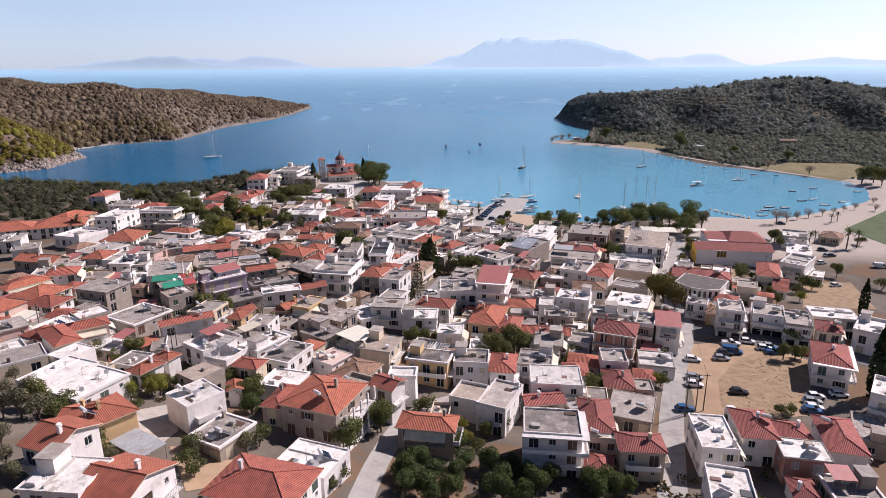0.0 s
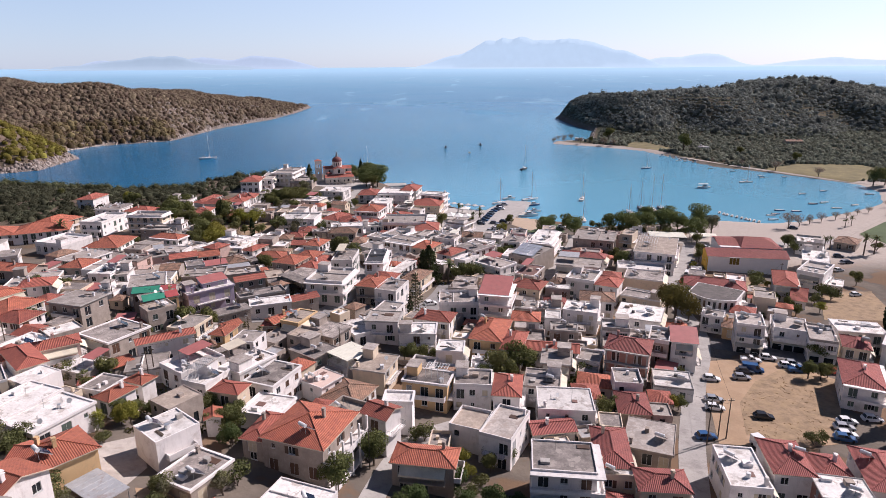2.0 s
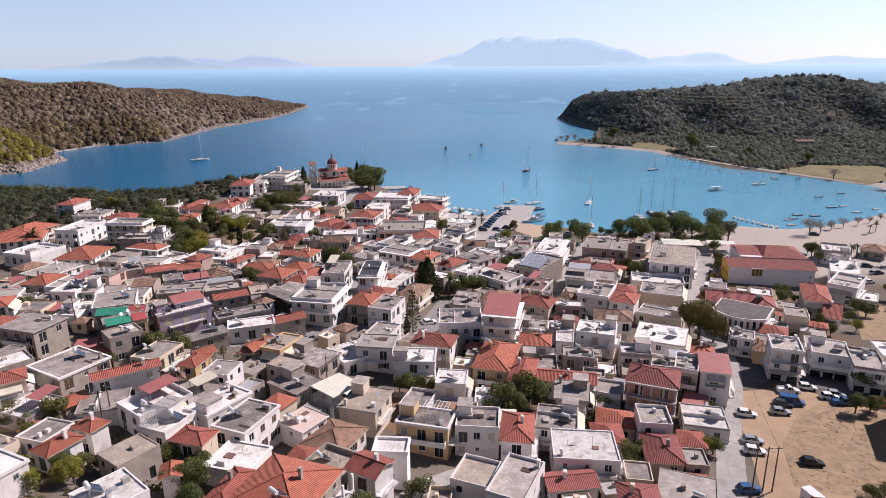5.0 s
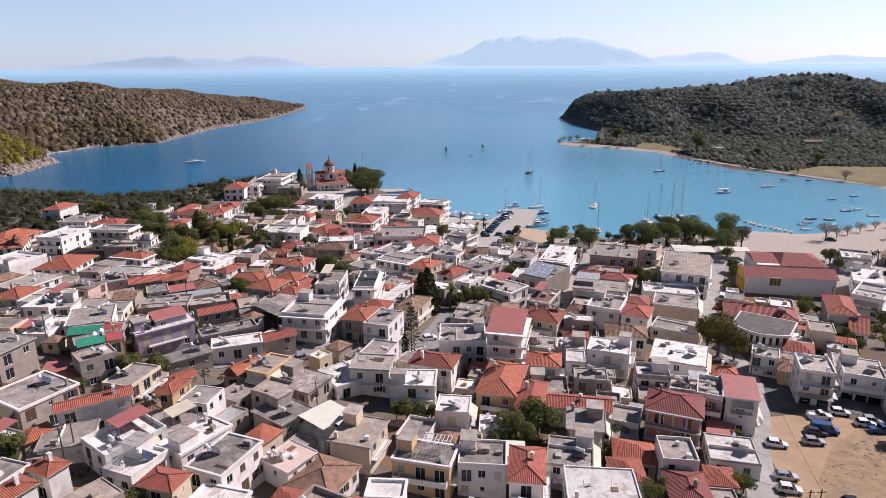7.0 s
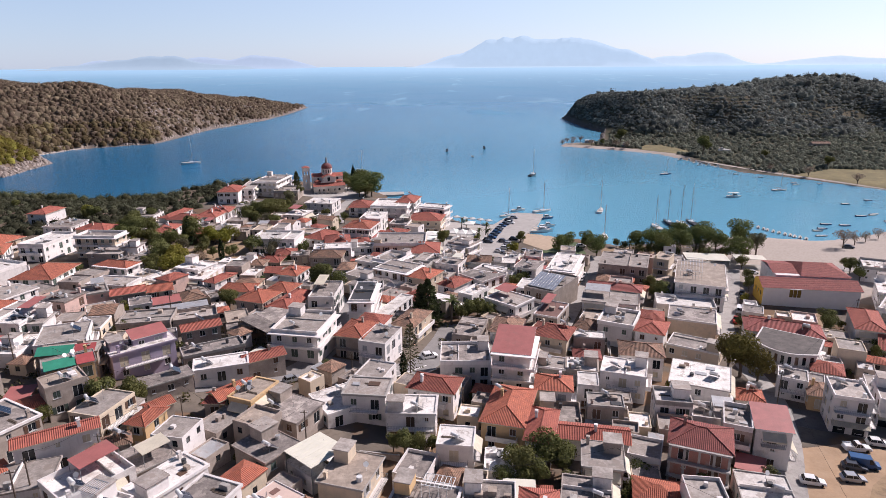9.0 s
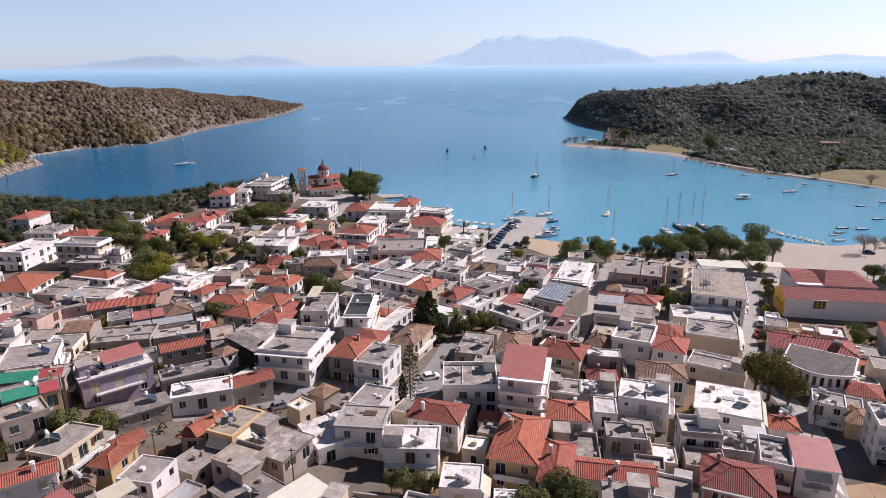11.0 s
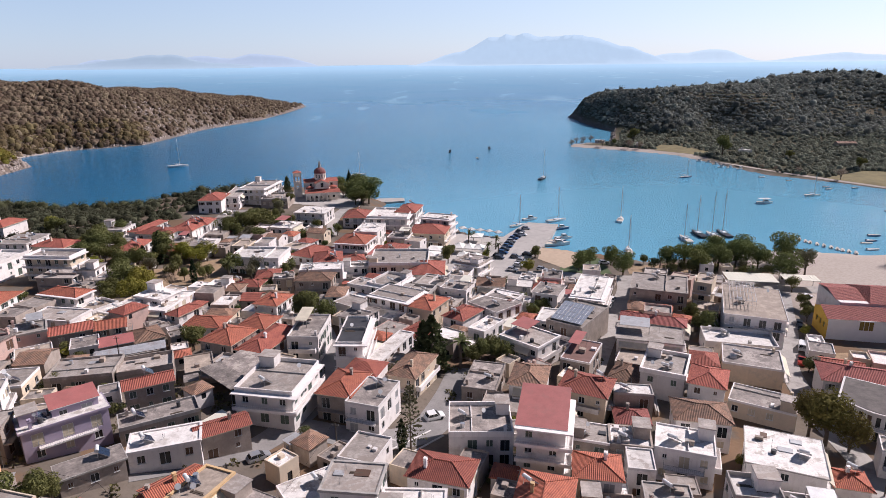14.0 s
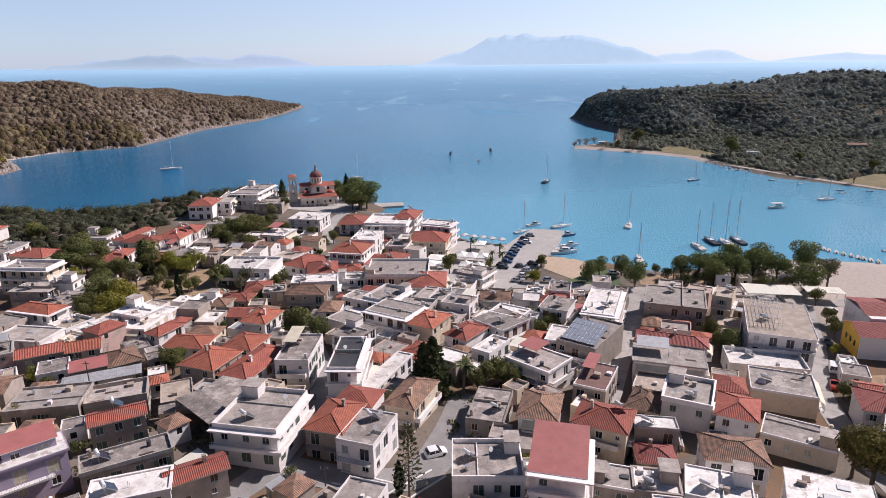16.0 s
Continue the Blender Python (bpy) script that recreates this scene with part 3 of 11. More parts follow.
def opening_mesh(w, h, style, door):
    """Frame, pane and shutters of one opening; its origin is the middle of the sill, on the wall's face, looking along -y."""
    ms = Mesh()
    t = 0.07
    for x0, x1, z0, z1 in ((-w / 2, -w / 2 + t, 0, h), (w / 2 - t, w / 2, 0, h), (-w / 2, w / 2, h - t, h), (-w / 2, w / 2, 0, t), (-0.03, 0.03, 0, h)):
        ms.box(x0, 0.08, z0, x1, 0.15, z1, 1, False)
    if style == 0:
        ms.face([(-w / 2, 0.12, 0), (w / 2, 0.12, 0), (w / 2, 0.12, h), (-w / 2, 0.12, h)], 0)
    elif style == 1:
        ms.face([(-w / 2, 0.12, 0), (w / 2, 0.12, 0), (w / 2, 0.12, h), (-w / 2, 0.12, h)], 0)
        for s in (-1, 1):
            a, b = sorted((s * (w / 2 + 0.03), s * (w + 0.02)))
            ms.box(a, -0.06, 0, b, -0.01, h, 2, True)
    else:
        for k in range(2):
            x0 = -w / 2 + t + k * (w / 2 - t + 0.03)
            ms.box(x0, 0.06, t, x0 + w / 2 - t - 0.03, 0.11, h - t, 2, False)
            for j in range(4):
                z = t + (h - 2 * t) * (j + 0.5) / 4
                ms.box(x0 + 0.06, 0.03, z - 0.05, x0 + w / 2 - t - 0.09, 0.06, z + 0.05, 2, False)
    if not door:
        ms.box(-w / 2 - 0.08, -0.09, -0.08, w / 2 + 0.08, 0.1, 0, 1)
    return ms


OPENING = {}


def opening(parent, kind, style, tone, x, y, z, rot):
    w, h = {"window": (1.25, 1.4), "small": (0.75, 0.85), "door": (1.75, 2.3)}[kind]
    key = (kind, style, tone)
    if key not in OPENING:
        OPENING[key] = opening_mesh(w, h, style, kind == "door").data(kind, [GLASS, FRAME, SHUTTER[tone]])
    ob = new("door" if kind == "door" else "window", OPENING[key])
    ob.parent = parent
    ob.matrix_basis = pose(x, y, z, 0, 0, rot)


def tiled(ms, pts, mi=0):
    """A sloping face; the first two points are its eave."""
    a, b = Vector(pts[0]), Vector(pts[1])
    u = (b - a).normalized()
    n = u.cross(Vector(pts[-1]) - a).normalized()
    v = n.cross(u)
    ms.face(pts, mi, [((Vector(p) - a).dot(u), (Vector(p) - a).dot(v)) for p in pts])


def pitched(parent, w, d, z, tiles, gable_axis, rng, wall_m, ridge_h=None, pitch=0.36):
    """A hipped or gabled tile roof over w x d with its eaves at z."""
    o = 0.45
    W, D = w / 2 + o, d / 2 + o
    z -= 0.05
    ms, caps = Mesh(), Mesh()
    th = 0.16
    if gable_axis is None:
        H = min(W, D) * pitch
        if W >= D:
            r0, r1 = (-(W - D), 0, z + H), (W - D, 0, z + H)
            faces = [[(-W, -D, z), (W, -D, z), r1, r0], [(W, D, z), (-W, D, z), r0, r1], [(W, -D, z), (W, D, z), r1], [(-W, D, z), (-W, -D, z), r0]]
        else:
            r0, r1 = (0, -(D - W), z + H), (0, D - W, z + H)
            faces = [[(-W, -D, z), (W, -D, z), r0], [(W, D, z), (-W, D, z), r1], [(W, -D, z), (W, D, z), r1, r0], [(-W, D, z), (-W, -D, z), r0, r1]]
        lines = [(r0, r1)] if r0 != r1 else []
        if W >= D:
            lines += [((-W, -D, z), r0), ((-W, D, z), r0), ((W, -D, z), r1), ((W, D, z), r1)]
        else:
            lines += [((-W, -D, z), r0), ((W, -D, z), r0), ((-W, D, z), r1), ((W, D, z), r1)]
    else:
        if gable_axis == 0:
            H = D * pitch
            r0, r1 = (-W, 0, z + H), (W, 0, z + H)
            faces = [[(-W, -D, z), (W, -D, z), r1, r0], [(W, D, z), (-W, D, z), r0, r1]]
            ends = [[(w / 2, -d / 2, z), (w / 2, d / 2, z), (w / 2, 0, z + H - 0.1)], [(-w / 2, d / 2, z), (-w / 2, -d / 2, z), (-w / 2, 0, z + H - 0.1)]]
        else:
            H = W * pitch
            r0, r1 = (0, -D, z + H), (0, D, z + H)
            faces = [[(W, -D, z), (W, D, z), r1, r0], [(-W, D, z), (-W, -D, z), r0, r1]]
            ends = [[(-w / 2, -d / 2, z), (w / 2, -d / 2, z), (0, -d / 2, z + H - 0.1)], [(w / 2, d / 2, z), (-w / 2, d / 2, z), (0, d / 2, z + H - 0.1)]]
        lines = [(r0, r1)]
        for e in ends:
            gm = Mesh()
            gm.face(e)
            part("gable", gm, wall_m, parent)
    for f in faces:
        tiled(ms, f)
        ms.face([(p[0], p[1], p[2] - th) for p in f][::-1], 1)
        a, b = f[0], f[1]
        ms.face([(*a[:2], a[2] - th), (*b[:2], b[2] - th), b, a], 1)
        if gable_axis is not None:
            for a, b in ((f[1], f[2]), (f[3], f[0])):
                ms.face([(*a[:2], a[2] - th), (*b[:2], b[2] - th), b, a], 1)
    part("roof", ms, [tiles, WALL["cream"]], parent)
    for a, b in lines:
        caps.beam((a[0], a[1], a[2] + 0.02), (b[0], b[1], b[2] + 0.02), 0.11, 0, 6)
    part("ridge_tiles", caps, tiles, parent)
    return H


def chimney(parent, x, y, z, h, m):
    ms = Mesh()
    ms.box(-0.25, -0.25, 0, 0.25, 0.25, h)
    ms.box(-0.33, -0.33, h, 0.33, 0.33, h + 0.1)
    for a, b in ((-0.25, -0.25), (0.17, -0.25), (-0.25, 0.17), (0.17, 0.17)):
        ms.box(a, b, h + 0.1, a + 0.08, b + 0.08, h + 0.35)
    ms.box(-0.3, -0.3, h + 0.35, 0.3, 0.3, h + 0.42)
    ob = part("chimney", ms, m, parent)
    ob.location = (x, y, z)


ROOFWORD = {"orange": "bright orange tile", "red": "terracotta tile", "rose": "rose-red tile", "old": "weathered brown tile"}
FLATWORD = {"white": "white-painted", "light": "pale concrete", "grey": "grey concrete", "tan": "tan screed", "brown": "brown felt", "black": "black bitumen",
            "pinkish": "pinkish screed", "sheet": "sheet-metal", "cream": "cream sheet"}
WALLWORD = {"white": "white", "cream": "cream", "beige": "bare rendered", "ochre": "ochre", "pink": "pink", "lavender": "lavender", "brick": "unplastered brick"}
STOREY = 3.0
ROOFTOPS, PLOTS = [], []


def house(x, y, rot, w, d, storeys, kind, roof, wall, seed, extra=""):
    """A house with its middle at (x, y), its front looking along -y before the turn."""
    rng = random.Random(seed)
    g = ground_z(x, y)
    PLOTS.append((x, y, max(w, d) / 2))
    eave = storeys * STOREY + 0.3 + rng.uniform(-0.12, 0.12)
    floors = max(1, round(storeys))
    size = {1: "single-storey", 2: "two-storey"}.get(floors, "tall")
    rooftext = {"hip": "hipped %s roof" % ROOFWORD.get(roof), "gable": "gabled %s roof" % ROOFWORD.get(roof), "gable_side": "gabled %s roof" % ROOFWORD.get(roof),
                "shed": "sloping %s roof" % ("cream sheet" if roof == "cream" else "rose-red metal")}.get(kind, "flat %s roof" % FLATWORD.get(roof))
    top = thing("house", "%s %s house with a %s" % (size, WALLWORD[wall], rooftext), "house", x, y, g, rot, "houses of the town")
    wm = WALL[wall]
    tone = rng.choice([0, 0, 1, 2, 3])
    base = -3.0
    walls = Mesh()
    spots = []
    flat = kind == "flat"
    for side, (ox, oy, ux, uy, L) in enumerate([(-w / 2, -d / 2, 1, 0, w), (w / 2, -d / 2, 0, 1, d), (w / 2, d / 2, -1, 0, w), (-w / 2, d / 2, 0, -1, d)]):
        holes = []
        if side != 2 and L > 3.2 and eave > 2.4:
            n = max(1, int(L / rng.uniform(2.6, 3.3)))
            blank = rng.random() < (0.05 if side == 0 else 0.18 if (side == 1) == (x < 20) else 0.7)
            for fl in range(floors):
                z = eave - 0.3 - (floors - fl) * min(STOREY, eave / floors) + 0.05
                for k in range(n):
                    if blank or rng.random() < 0.09:
                        continue
                    u = L * (k + 0.5) / n + rng.uniform(-0.15, 0.15)
                    r = rng.random()
                    what = "door" if (r < 0.42 and side != 3) else ("small" if r > 0.88 else "window")
                    ww, hh = {"window": (1.25, 1.4), "small": (0.75, 0.85), "door": (1.75, 2.3)}[what]
                    zz = z + {"window": 0.95, "small": 1.4, "door": 0.05}[what]
                    if u - ww / 2 < 0.3 or u + ww / 2 > L - 0.3 or zz + hh > eave - 0.15:
                        continue
                    holes.append((u - ww / 2, zz, u + ww / 2, zz + hh))
                    spots.append((what, ox + ux * u, oy + uy * u, zz, math.degrees(math.atan2(uy, ux))))
        facade(walls, ox, oy, ux, uy, L, base, eave, holes)
    part("wall", walls, wm, top)
    for what, sx_, sy_, sz_, sr_ in spots:
        style = rng.choice([0, 0, 1, 2, 2]) if what == "window" else rng.choice([0, 2])
        opening(top, what, style, tone, sx_, sy_, sz_, sr_)
    # balconies along the front and the sunny side
    for fl in range(1, floors):
        z = eave - 0.3 - (floors - fl) * min(STOREY, eave / floors) + 0.02
        for side in (0, 1):
            if rng.random() < 0.62 and w > 4.5 and d > 4.5 and extra not in ("bands", "loggia", "frame"):
                L = w if side == 0 else d
                a = L * rng.uniform(0.6, 1.0) / 2
                ms, rl = Mesh(), Mesh()
                solid = rng.random() < 0.45
                out = 1.15
                ms.box(-a, -out, -0.16, a, 0, 0.0)
                if solid:
                    rl.box(-a, -out, 0, a, -out + 0.1, 0.9), rl.box(-a, -out + 0.1, 0, -a + 0.1, 0, 0.9), rl.box(a - 0.1, -out + 0.1, 0, a, 0, 0.9)
                else:
                    for p, q in (((-a, -out), (a, -out)), ((-a, -out), (-a, 0)), ((a, -out), (a, 0))):
                        for hz in (0.95, 0.1):
                            rl.beam((*p, hz), (*q, hz), 0.03, 0, 4)
                        k = max(2, int(math.dist(p, q) / 0.3))
                        for j in range(k + 1):
                            s = j / k
                            bx, by = p[0] + (q[0] - p[0]) * s, p[1] + (q[1] - p[1]) * s
                            rl.beam((bx, by, 0), (bx, by, 0.95), 0.018, 0, 3)
                m = pose(0, -d / 2 - 0.003, z) if side == 0 else pose(w / 2 + 0.003, 0, z, 0, 0, 90)
                b = part("balcony", ms, WALL["white"] if wall != "beige" else wm, top)
                b.matrix_basis = m
                r = part("railing", rl, (WALL["white"] if solid else RAIL), b)
                if rng.random() < 0.25:
                    aw = Mesh()
                    aw.face([(-a, -out - 0.2, 1.5), (a, -out - 0.2, 1.5), (a, 0, 2.5), (-a, 0, 2.5)])
                    aw.face([(-a, -out - 0.2, 1.46), (-a, 0, 2.46), (a, 0, 2.46), (a, -out - 0.2, 1.46)])
                    aw.box(-a, -out - 0.21, 1.25, a, -out - 0.2, 1.5)
                    part("awning", aw, AWNING["sand"], b)
    if extra:
        dress(top, extra, w, d, eave, floors, wm, rng)
    if kind in ("hip", "gable", "gable_side"):
        H = pitched(top, w, d, eave, TILE[roof], None if kind == "hip" else (0 if kind == "gable" else 1), rng, wm)
        if rng.random() < 0.6:
            chimney(top, w * rng.uniform(-0.3, 0.3), d * rng.uniform(-0.25, 0.25), eave + H * 0.3, H * 0.5 + 0.9, wm)
        if rng.random() < 0.22 and w > 5:
            ROOFTOPS.append((x, y, g + eave + H * 0.55, rot, w * 0.35, d * 0.35, rng.random(), True))
    elif kind == "shed":
        ms = Mesh()
        o = 0.3
        lo, hi = eave + 0.1, eave + 0.1 + d * 0.2
        tiled(ms, [(-w / 2 - o, -d / 2 - o, lo), (w / 2 + o, -d / 2 - o, lo), (w / 2 + o, d / 2 + o, hi), (-w / 2 - o, d / 2 + o, hi)])
        for p, q in (((-w / 2 - o, -d / 2 - o, lo), (w / 2 + o, -d / 2 - o, lo)), ((w / 2 + o, -d / 2 - o, lo), (w / 2 + o, d / 2 + o, hi)), ((w / 2 + o, d / 2 + o, hi), (-w / 2 - o, d / 2 + o, hi)), ((-w / 2 - o, d / 2 + o, hi), (-w / 2 - o, -d / 2 - o, lo))):
            ms.face([(*p[:2], p[2] - 0.14), (*q[:2], q[2] - 0.14), q, p], 1)
        part("roof", ms, [SHEDPINK if roof != "cream" else FLAT["cream"], FRAME], top)
        gm = Mesh()
        gm.face([(w / 2, -d / 2, eave), (w / 2, d / 2, eave), (w / 2, d / 2, hi - 0.15)]), gm.face([(-w / 2, d / 2, eave), (-w / 2, -d / 2, eave), (-w / 2, d / 2, hi - 0.15)])
        gm.face([(w / 2, d / 2, eave), (-w / 2, d / 2, eave), (-w / 2, d / 2, hi - 0.15), (w / 2, d / 2, hi - 0.15)])
        part("gable", gm, wm, top)
    else:
        rm = Mesh()
        bare = rng.random() < 0.38 and extra not in ("bands", "frame", "plain")
        o = 0.38 if bare else 0
        rm.face([(-w / 2 - o, -d / 2 - o, eave), (w / 2 + o, -d / 2 - o, eave), (w / 2 + o, d / 2 + o, eave), (-w / 2 - o, d / 2 + o, eave)])
        part("roof", rm, FLAT[roof], top)
        pm = Mesh()
        hh, tt = (rng.choice([0.25, 0.3, 0.45, 0.8]) if extra != "plain" else 0.22), 0.18
        e = 0.02 + rng.choice([0, 0, 0.2])
        a, b = w / 2 + e, d / 2 + e
        z0 = eave - 0.22
        pm.box(-a, -b, z0, a, -b + tt + e, eave + hh), pm.box(-a, b - tt - e, z0, a, b, eave + hh)
        pm.box(-a, -b + tt + e, z0, -a + tt + e, b - tt - e, eave + hh), pm.box(a - tt - e, -b + tt + e, z0, a, b - tt - e, eave + hh)
        if bare:
            # a slab that juts out all round, with a low worn lip
            pm = Mesh()
            a, b = w / 2 + o, d / 2 + o
            pm.box(-a, -b, eave - 0.2, a, b, eave - 0.004)
            for q in ((-a, -b, a, -b + 0.12), (-a, b - 0.12, a, b), (-a, -b + 0.12, -a + 0.12, b - 0.12), (a - 0.12, -b + 0.12, a, b - 0.12)):
                pm.box(q[0], q[1], eave, q[2], q[3], eave + rng.choice([0.06, 0.1, 0.16]))
            part("eaves_slab", pm, rng.choice([wm, CONCRETE, FLAT[roof]]), top)
        else:
            part("parapet", pm, WALL["white"] if wall in ("white", "cream", "lavender") and rng.random() < 0.7 or rng.random() < 0.3 else rng.choice([wm, wm, CONCRETE, FLAT["light"]]), top)
        if rng.random() < 0.3 and w > 6 and d > 6:
            dv = Mesh()
            v = rng.uniform(-0.25, 0.25)
            if rng.random() < 0.5:
                dv.box(-w / 2 + 0.25, d * v, eave, w / 2 - 0.25, d * v + 0.15, eave + rng.uniform(0.2, 0.7))
            else:
                dv.box(w * v, -d / 2 + 0.25, eave, w * v + 0.15, d / 2 - 0.25, eave + rng.uniform(0.2, 0.7))
            part("roof_wall", dv, rng.choice([wm, CONCRETE]), top)
        if rng.random() < 0.13 and w > 6.5 and d > 6 and not extra:
            # a lean-to shelter of sheets on thin posts over part of the terrace
            sh = Mesh()
            x0, x1 = sorted((rng.choice([-1, 1]) * (w / 2 - 0.4), w * rng.uniform(-0.1, 0.1)))
            y0, y1 = -d * 0.1, d / 2 - 0.3
            sh.face([(x0, y0, eave + 2.1), (x1, y0, eave + 2.1), (x1, y1, eave + 2.5), (x0, y1, eave + 2.5)]), sh.face([(x0, y1, eave + 2.44), (x1, y1, eave + 2.44), (x1, y0, eave + 2.04), (x0, y0, eave + 2.04)])
            sh.face([(x0, y0, eave + 2.04), (x1, y0, eave + 2.04), (x1, y0, eave + 2.1), (x0, y0, eave + 2.1)])
            q = part("terrace_shelter", sh, rng.choice([FLAT["sheet"], SHEDPINK, FLAT["cream"], AWNING["sand"]]), top, "thin sheet roof over part of the terrace")
            for u in (x0 + 0.1, x1 - 0.1):
                for v, up in ((y0 + 0.1, 2.06), (y1 - 0.1, 2.44)):
                    ps = Mesh()
                    ps.beam((u, v, eave), (u, v, eave + up), 0.05, 0, 5)
                    part("post", ps, RAIL, q)
        if w > 5.5 and d > 5.5 and rng.random() < 0.34 and extra != "plain":
            sm, sr = Mesh(), Mesh()
            sw, sd2, sh = rng.uniform(2.2, 3.2), rng.uniform(2.4, 3.4), rng.uniform(2.0, 2.5)
            cx, cy = (w / 2 - sw / 2 - 0.25) * rng.choice([-1, 1]), (d / 2 - sd2 / 2 - 0.25) * rng.choice([-1, 1, 1])
            sm.box(cx - sw / 2, cy - sd2 / 2, eave, cx + sw / 2, cy + sd2 / 2, eave + sh)
            sr.box(cx - sw / 2 - 0.2, cy - sd2 / 2 - 0.2, eave + sh, cx + sw / 2 + 0.2, cy + sd2 / 2 + 0.2, eave + sh + 0.15)
            s = part("stair_head", sm, wm, top)
            part("slab", sr, FLAT["light"], s)
        if rng.random() < 0.5:
            chimney(top, w * 0.38 * rng.choice([-1, 1]), d * 0.38 * rng.choice([-1, 1]), eave, rng.uniform(0.7, 1.3), wm)
        if rng.random() < 0.6 and w > 4.5:
            ROOFTOPS.append((x, y, g + eave, rot, w * 0.25, d * 0.25, rng.random(), False))
        if w > 4.5 and d > 4.5:
            for _ in range(rng.randrange(1, 6)):
                cl = Mesh()
                a, b = w * rng.uniform(-0.36, 0.36), d * rng.uniform(-0.36, 0.36)
                s, q = rng.uniform(0.3, 0.8), rng.uniform(0.3, 0.7)
                what = rng.random()
                if what < 0.16:
                    dz = rng.uniform(0.7, 1.3)
                    cl.beam((a, b, eave), (a, b, eave + dz), 0.03, 0, 4)
                    cl.beam((a, b - 0.05, eave + dz), (a + 0.12, b - 0.22, eave + dz + 0.12), 0.12, 0, 12, 0.45)
                    part("satellite_dish", cl, FRAME, top)
                elif what < 0.30:
                    cl.box(a - s * 1.5, b - q * 1.2, eave + 0.003, a + s * 1.5, b + q * 1.2, eave + rng.uniform(0.05, 0.22))
                    part("tarpaulin", cl, rng.choice([FLAT["black"], FLAT["brown"], SHUTTER[0], FLAT["sheet"]]), top)
                elif what < 0.42:
                    for k in range(3):
                        pl = Mesh()
                        pl.box(a - 1.2, b + 0.22 * k, eave + 0.004, a + 1.2 - 0.2 * k, b + 0.22 * k + 0.18, eave + 0.07 + 0.05 * (k % 2))
                        part("plank", pl, WOODPOLE, top)
                elif what < 0.58:
                    cl.beam((a, b, eave), (a, b, eave + rng.uniform(0.6, 1.1)), rng.uniform(0.3, 0.5), 0, 10)
                    part("water_tank", cl, rng.choice([FRAME, FLAT["black"], STEEL]), top)
                elif what < 0.85:
                    cl.box(a - s, b - q, eave, a + s, b + q, eave + rng.uniform(0.4, 0.9))
                    part("roof_box", cl, rng.choice([WALL["white"], CONCRETE, FLAT["tan"]]), top)
                else:
                    for k in range(3):
                        bar = Mesh()
                        bar.beam((a + 0.25 * (k % 2), b + 0.25 * (k // 2), eave), (a + 0.25 * (k % 2), b + 0.25 * (k // 2), eave + 1.0), 0.025, 0, 3)
                        part("starter_bar", bar, RAIL, top)
        # starter bars, a tank, a low wall: what stands about on flat roofs
        if rng.random() < 0.35 and w > 5:
            tm = Mesh()
            px, py = w * rng.uniform(-0.3, 0.3), d * rng.uniform(-0.3, 0.3)
            tm.beam((px, py, eave), (px, py, eave + rng.uniform(2.0, 3.2)), 0.03, 0, 4)
            ztop = tm.v[5][2]
            for k in range(4):
                tm.beam((px - 0.5 + 0.1 * k, py, ztop - 0.15 * k), (px + 0.5 - 0.1 * k, py, ztop - 0.15 * k), 0.015, 0, 3)
            part("antenna", tm, RAIL, top)
    return top


def railing(ms, pts, z):
    for p, q in zip(pts, pts[1:]):
        for hz in (0.95, 0.5, 0.1):
            ms.beam((*p, z + hz), (*q, z + hz), 0.03, 0, 4)
        k = max(2, int(math.dist(p, q) / 0.4))
        for j in range(k + 1):
            s = j / k
            bx, by = p[0] + (q[0] - p[0]) * s, p[1] + (q[1] - p[1]) * s
            ms.beam((bx, by, z), (bx, by, z + 0.95), 0.02, 0, 3)


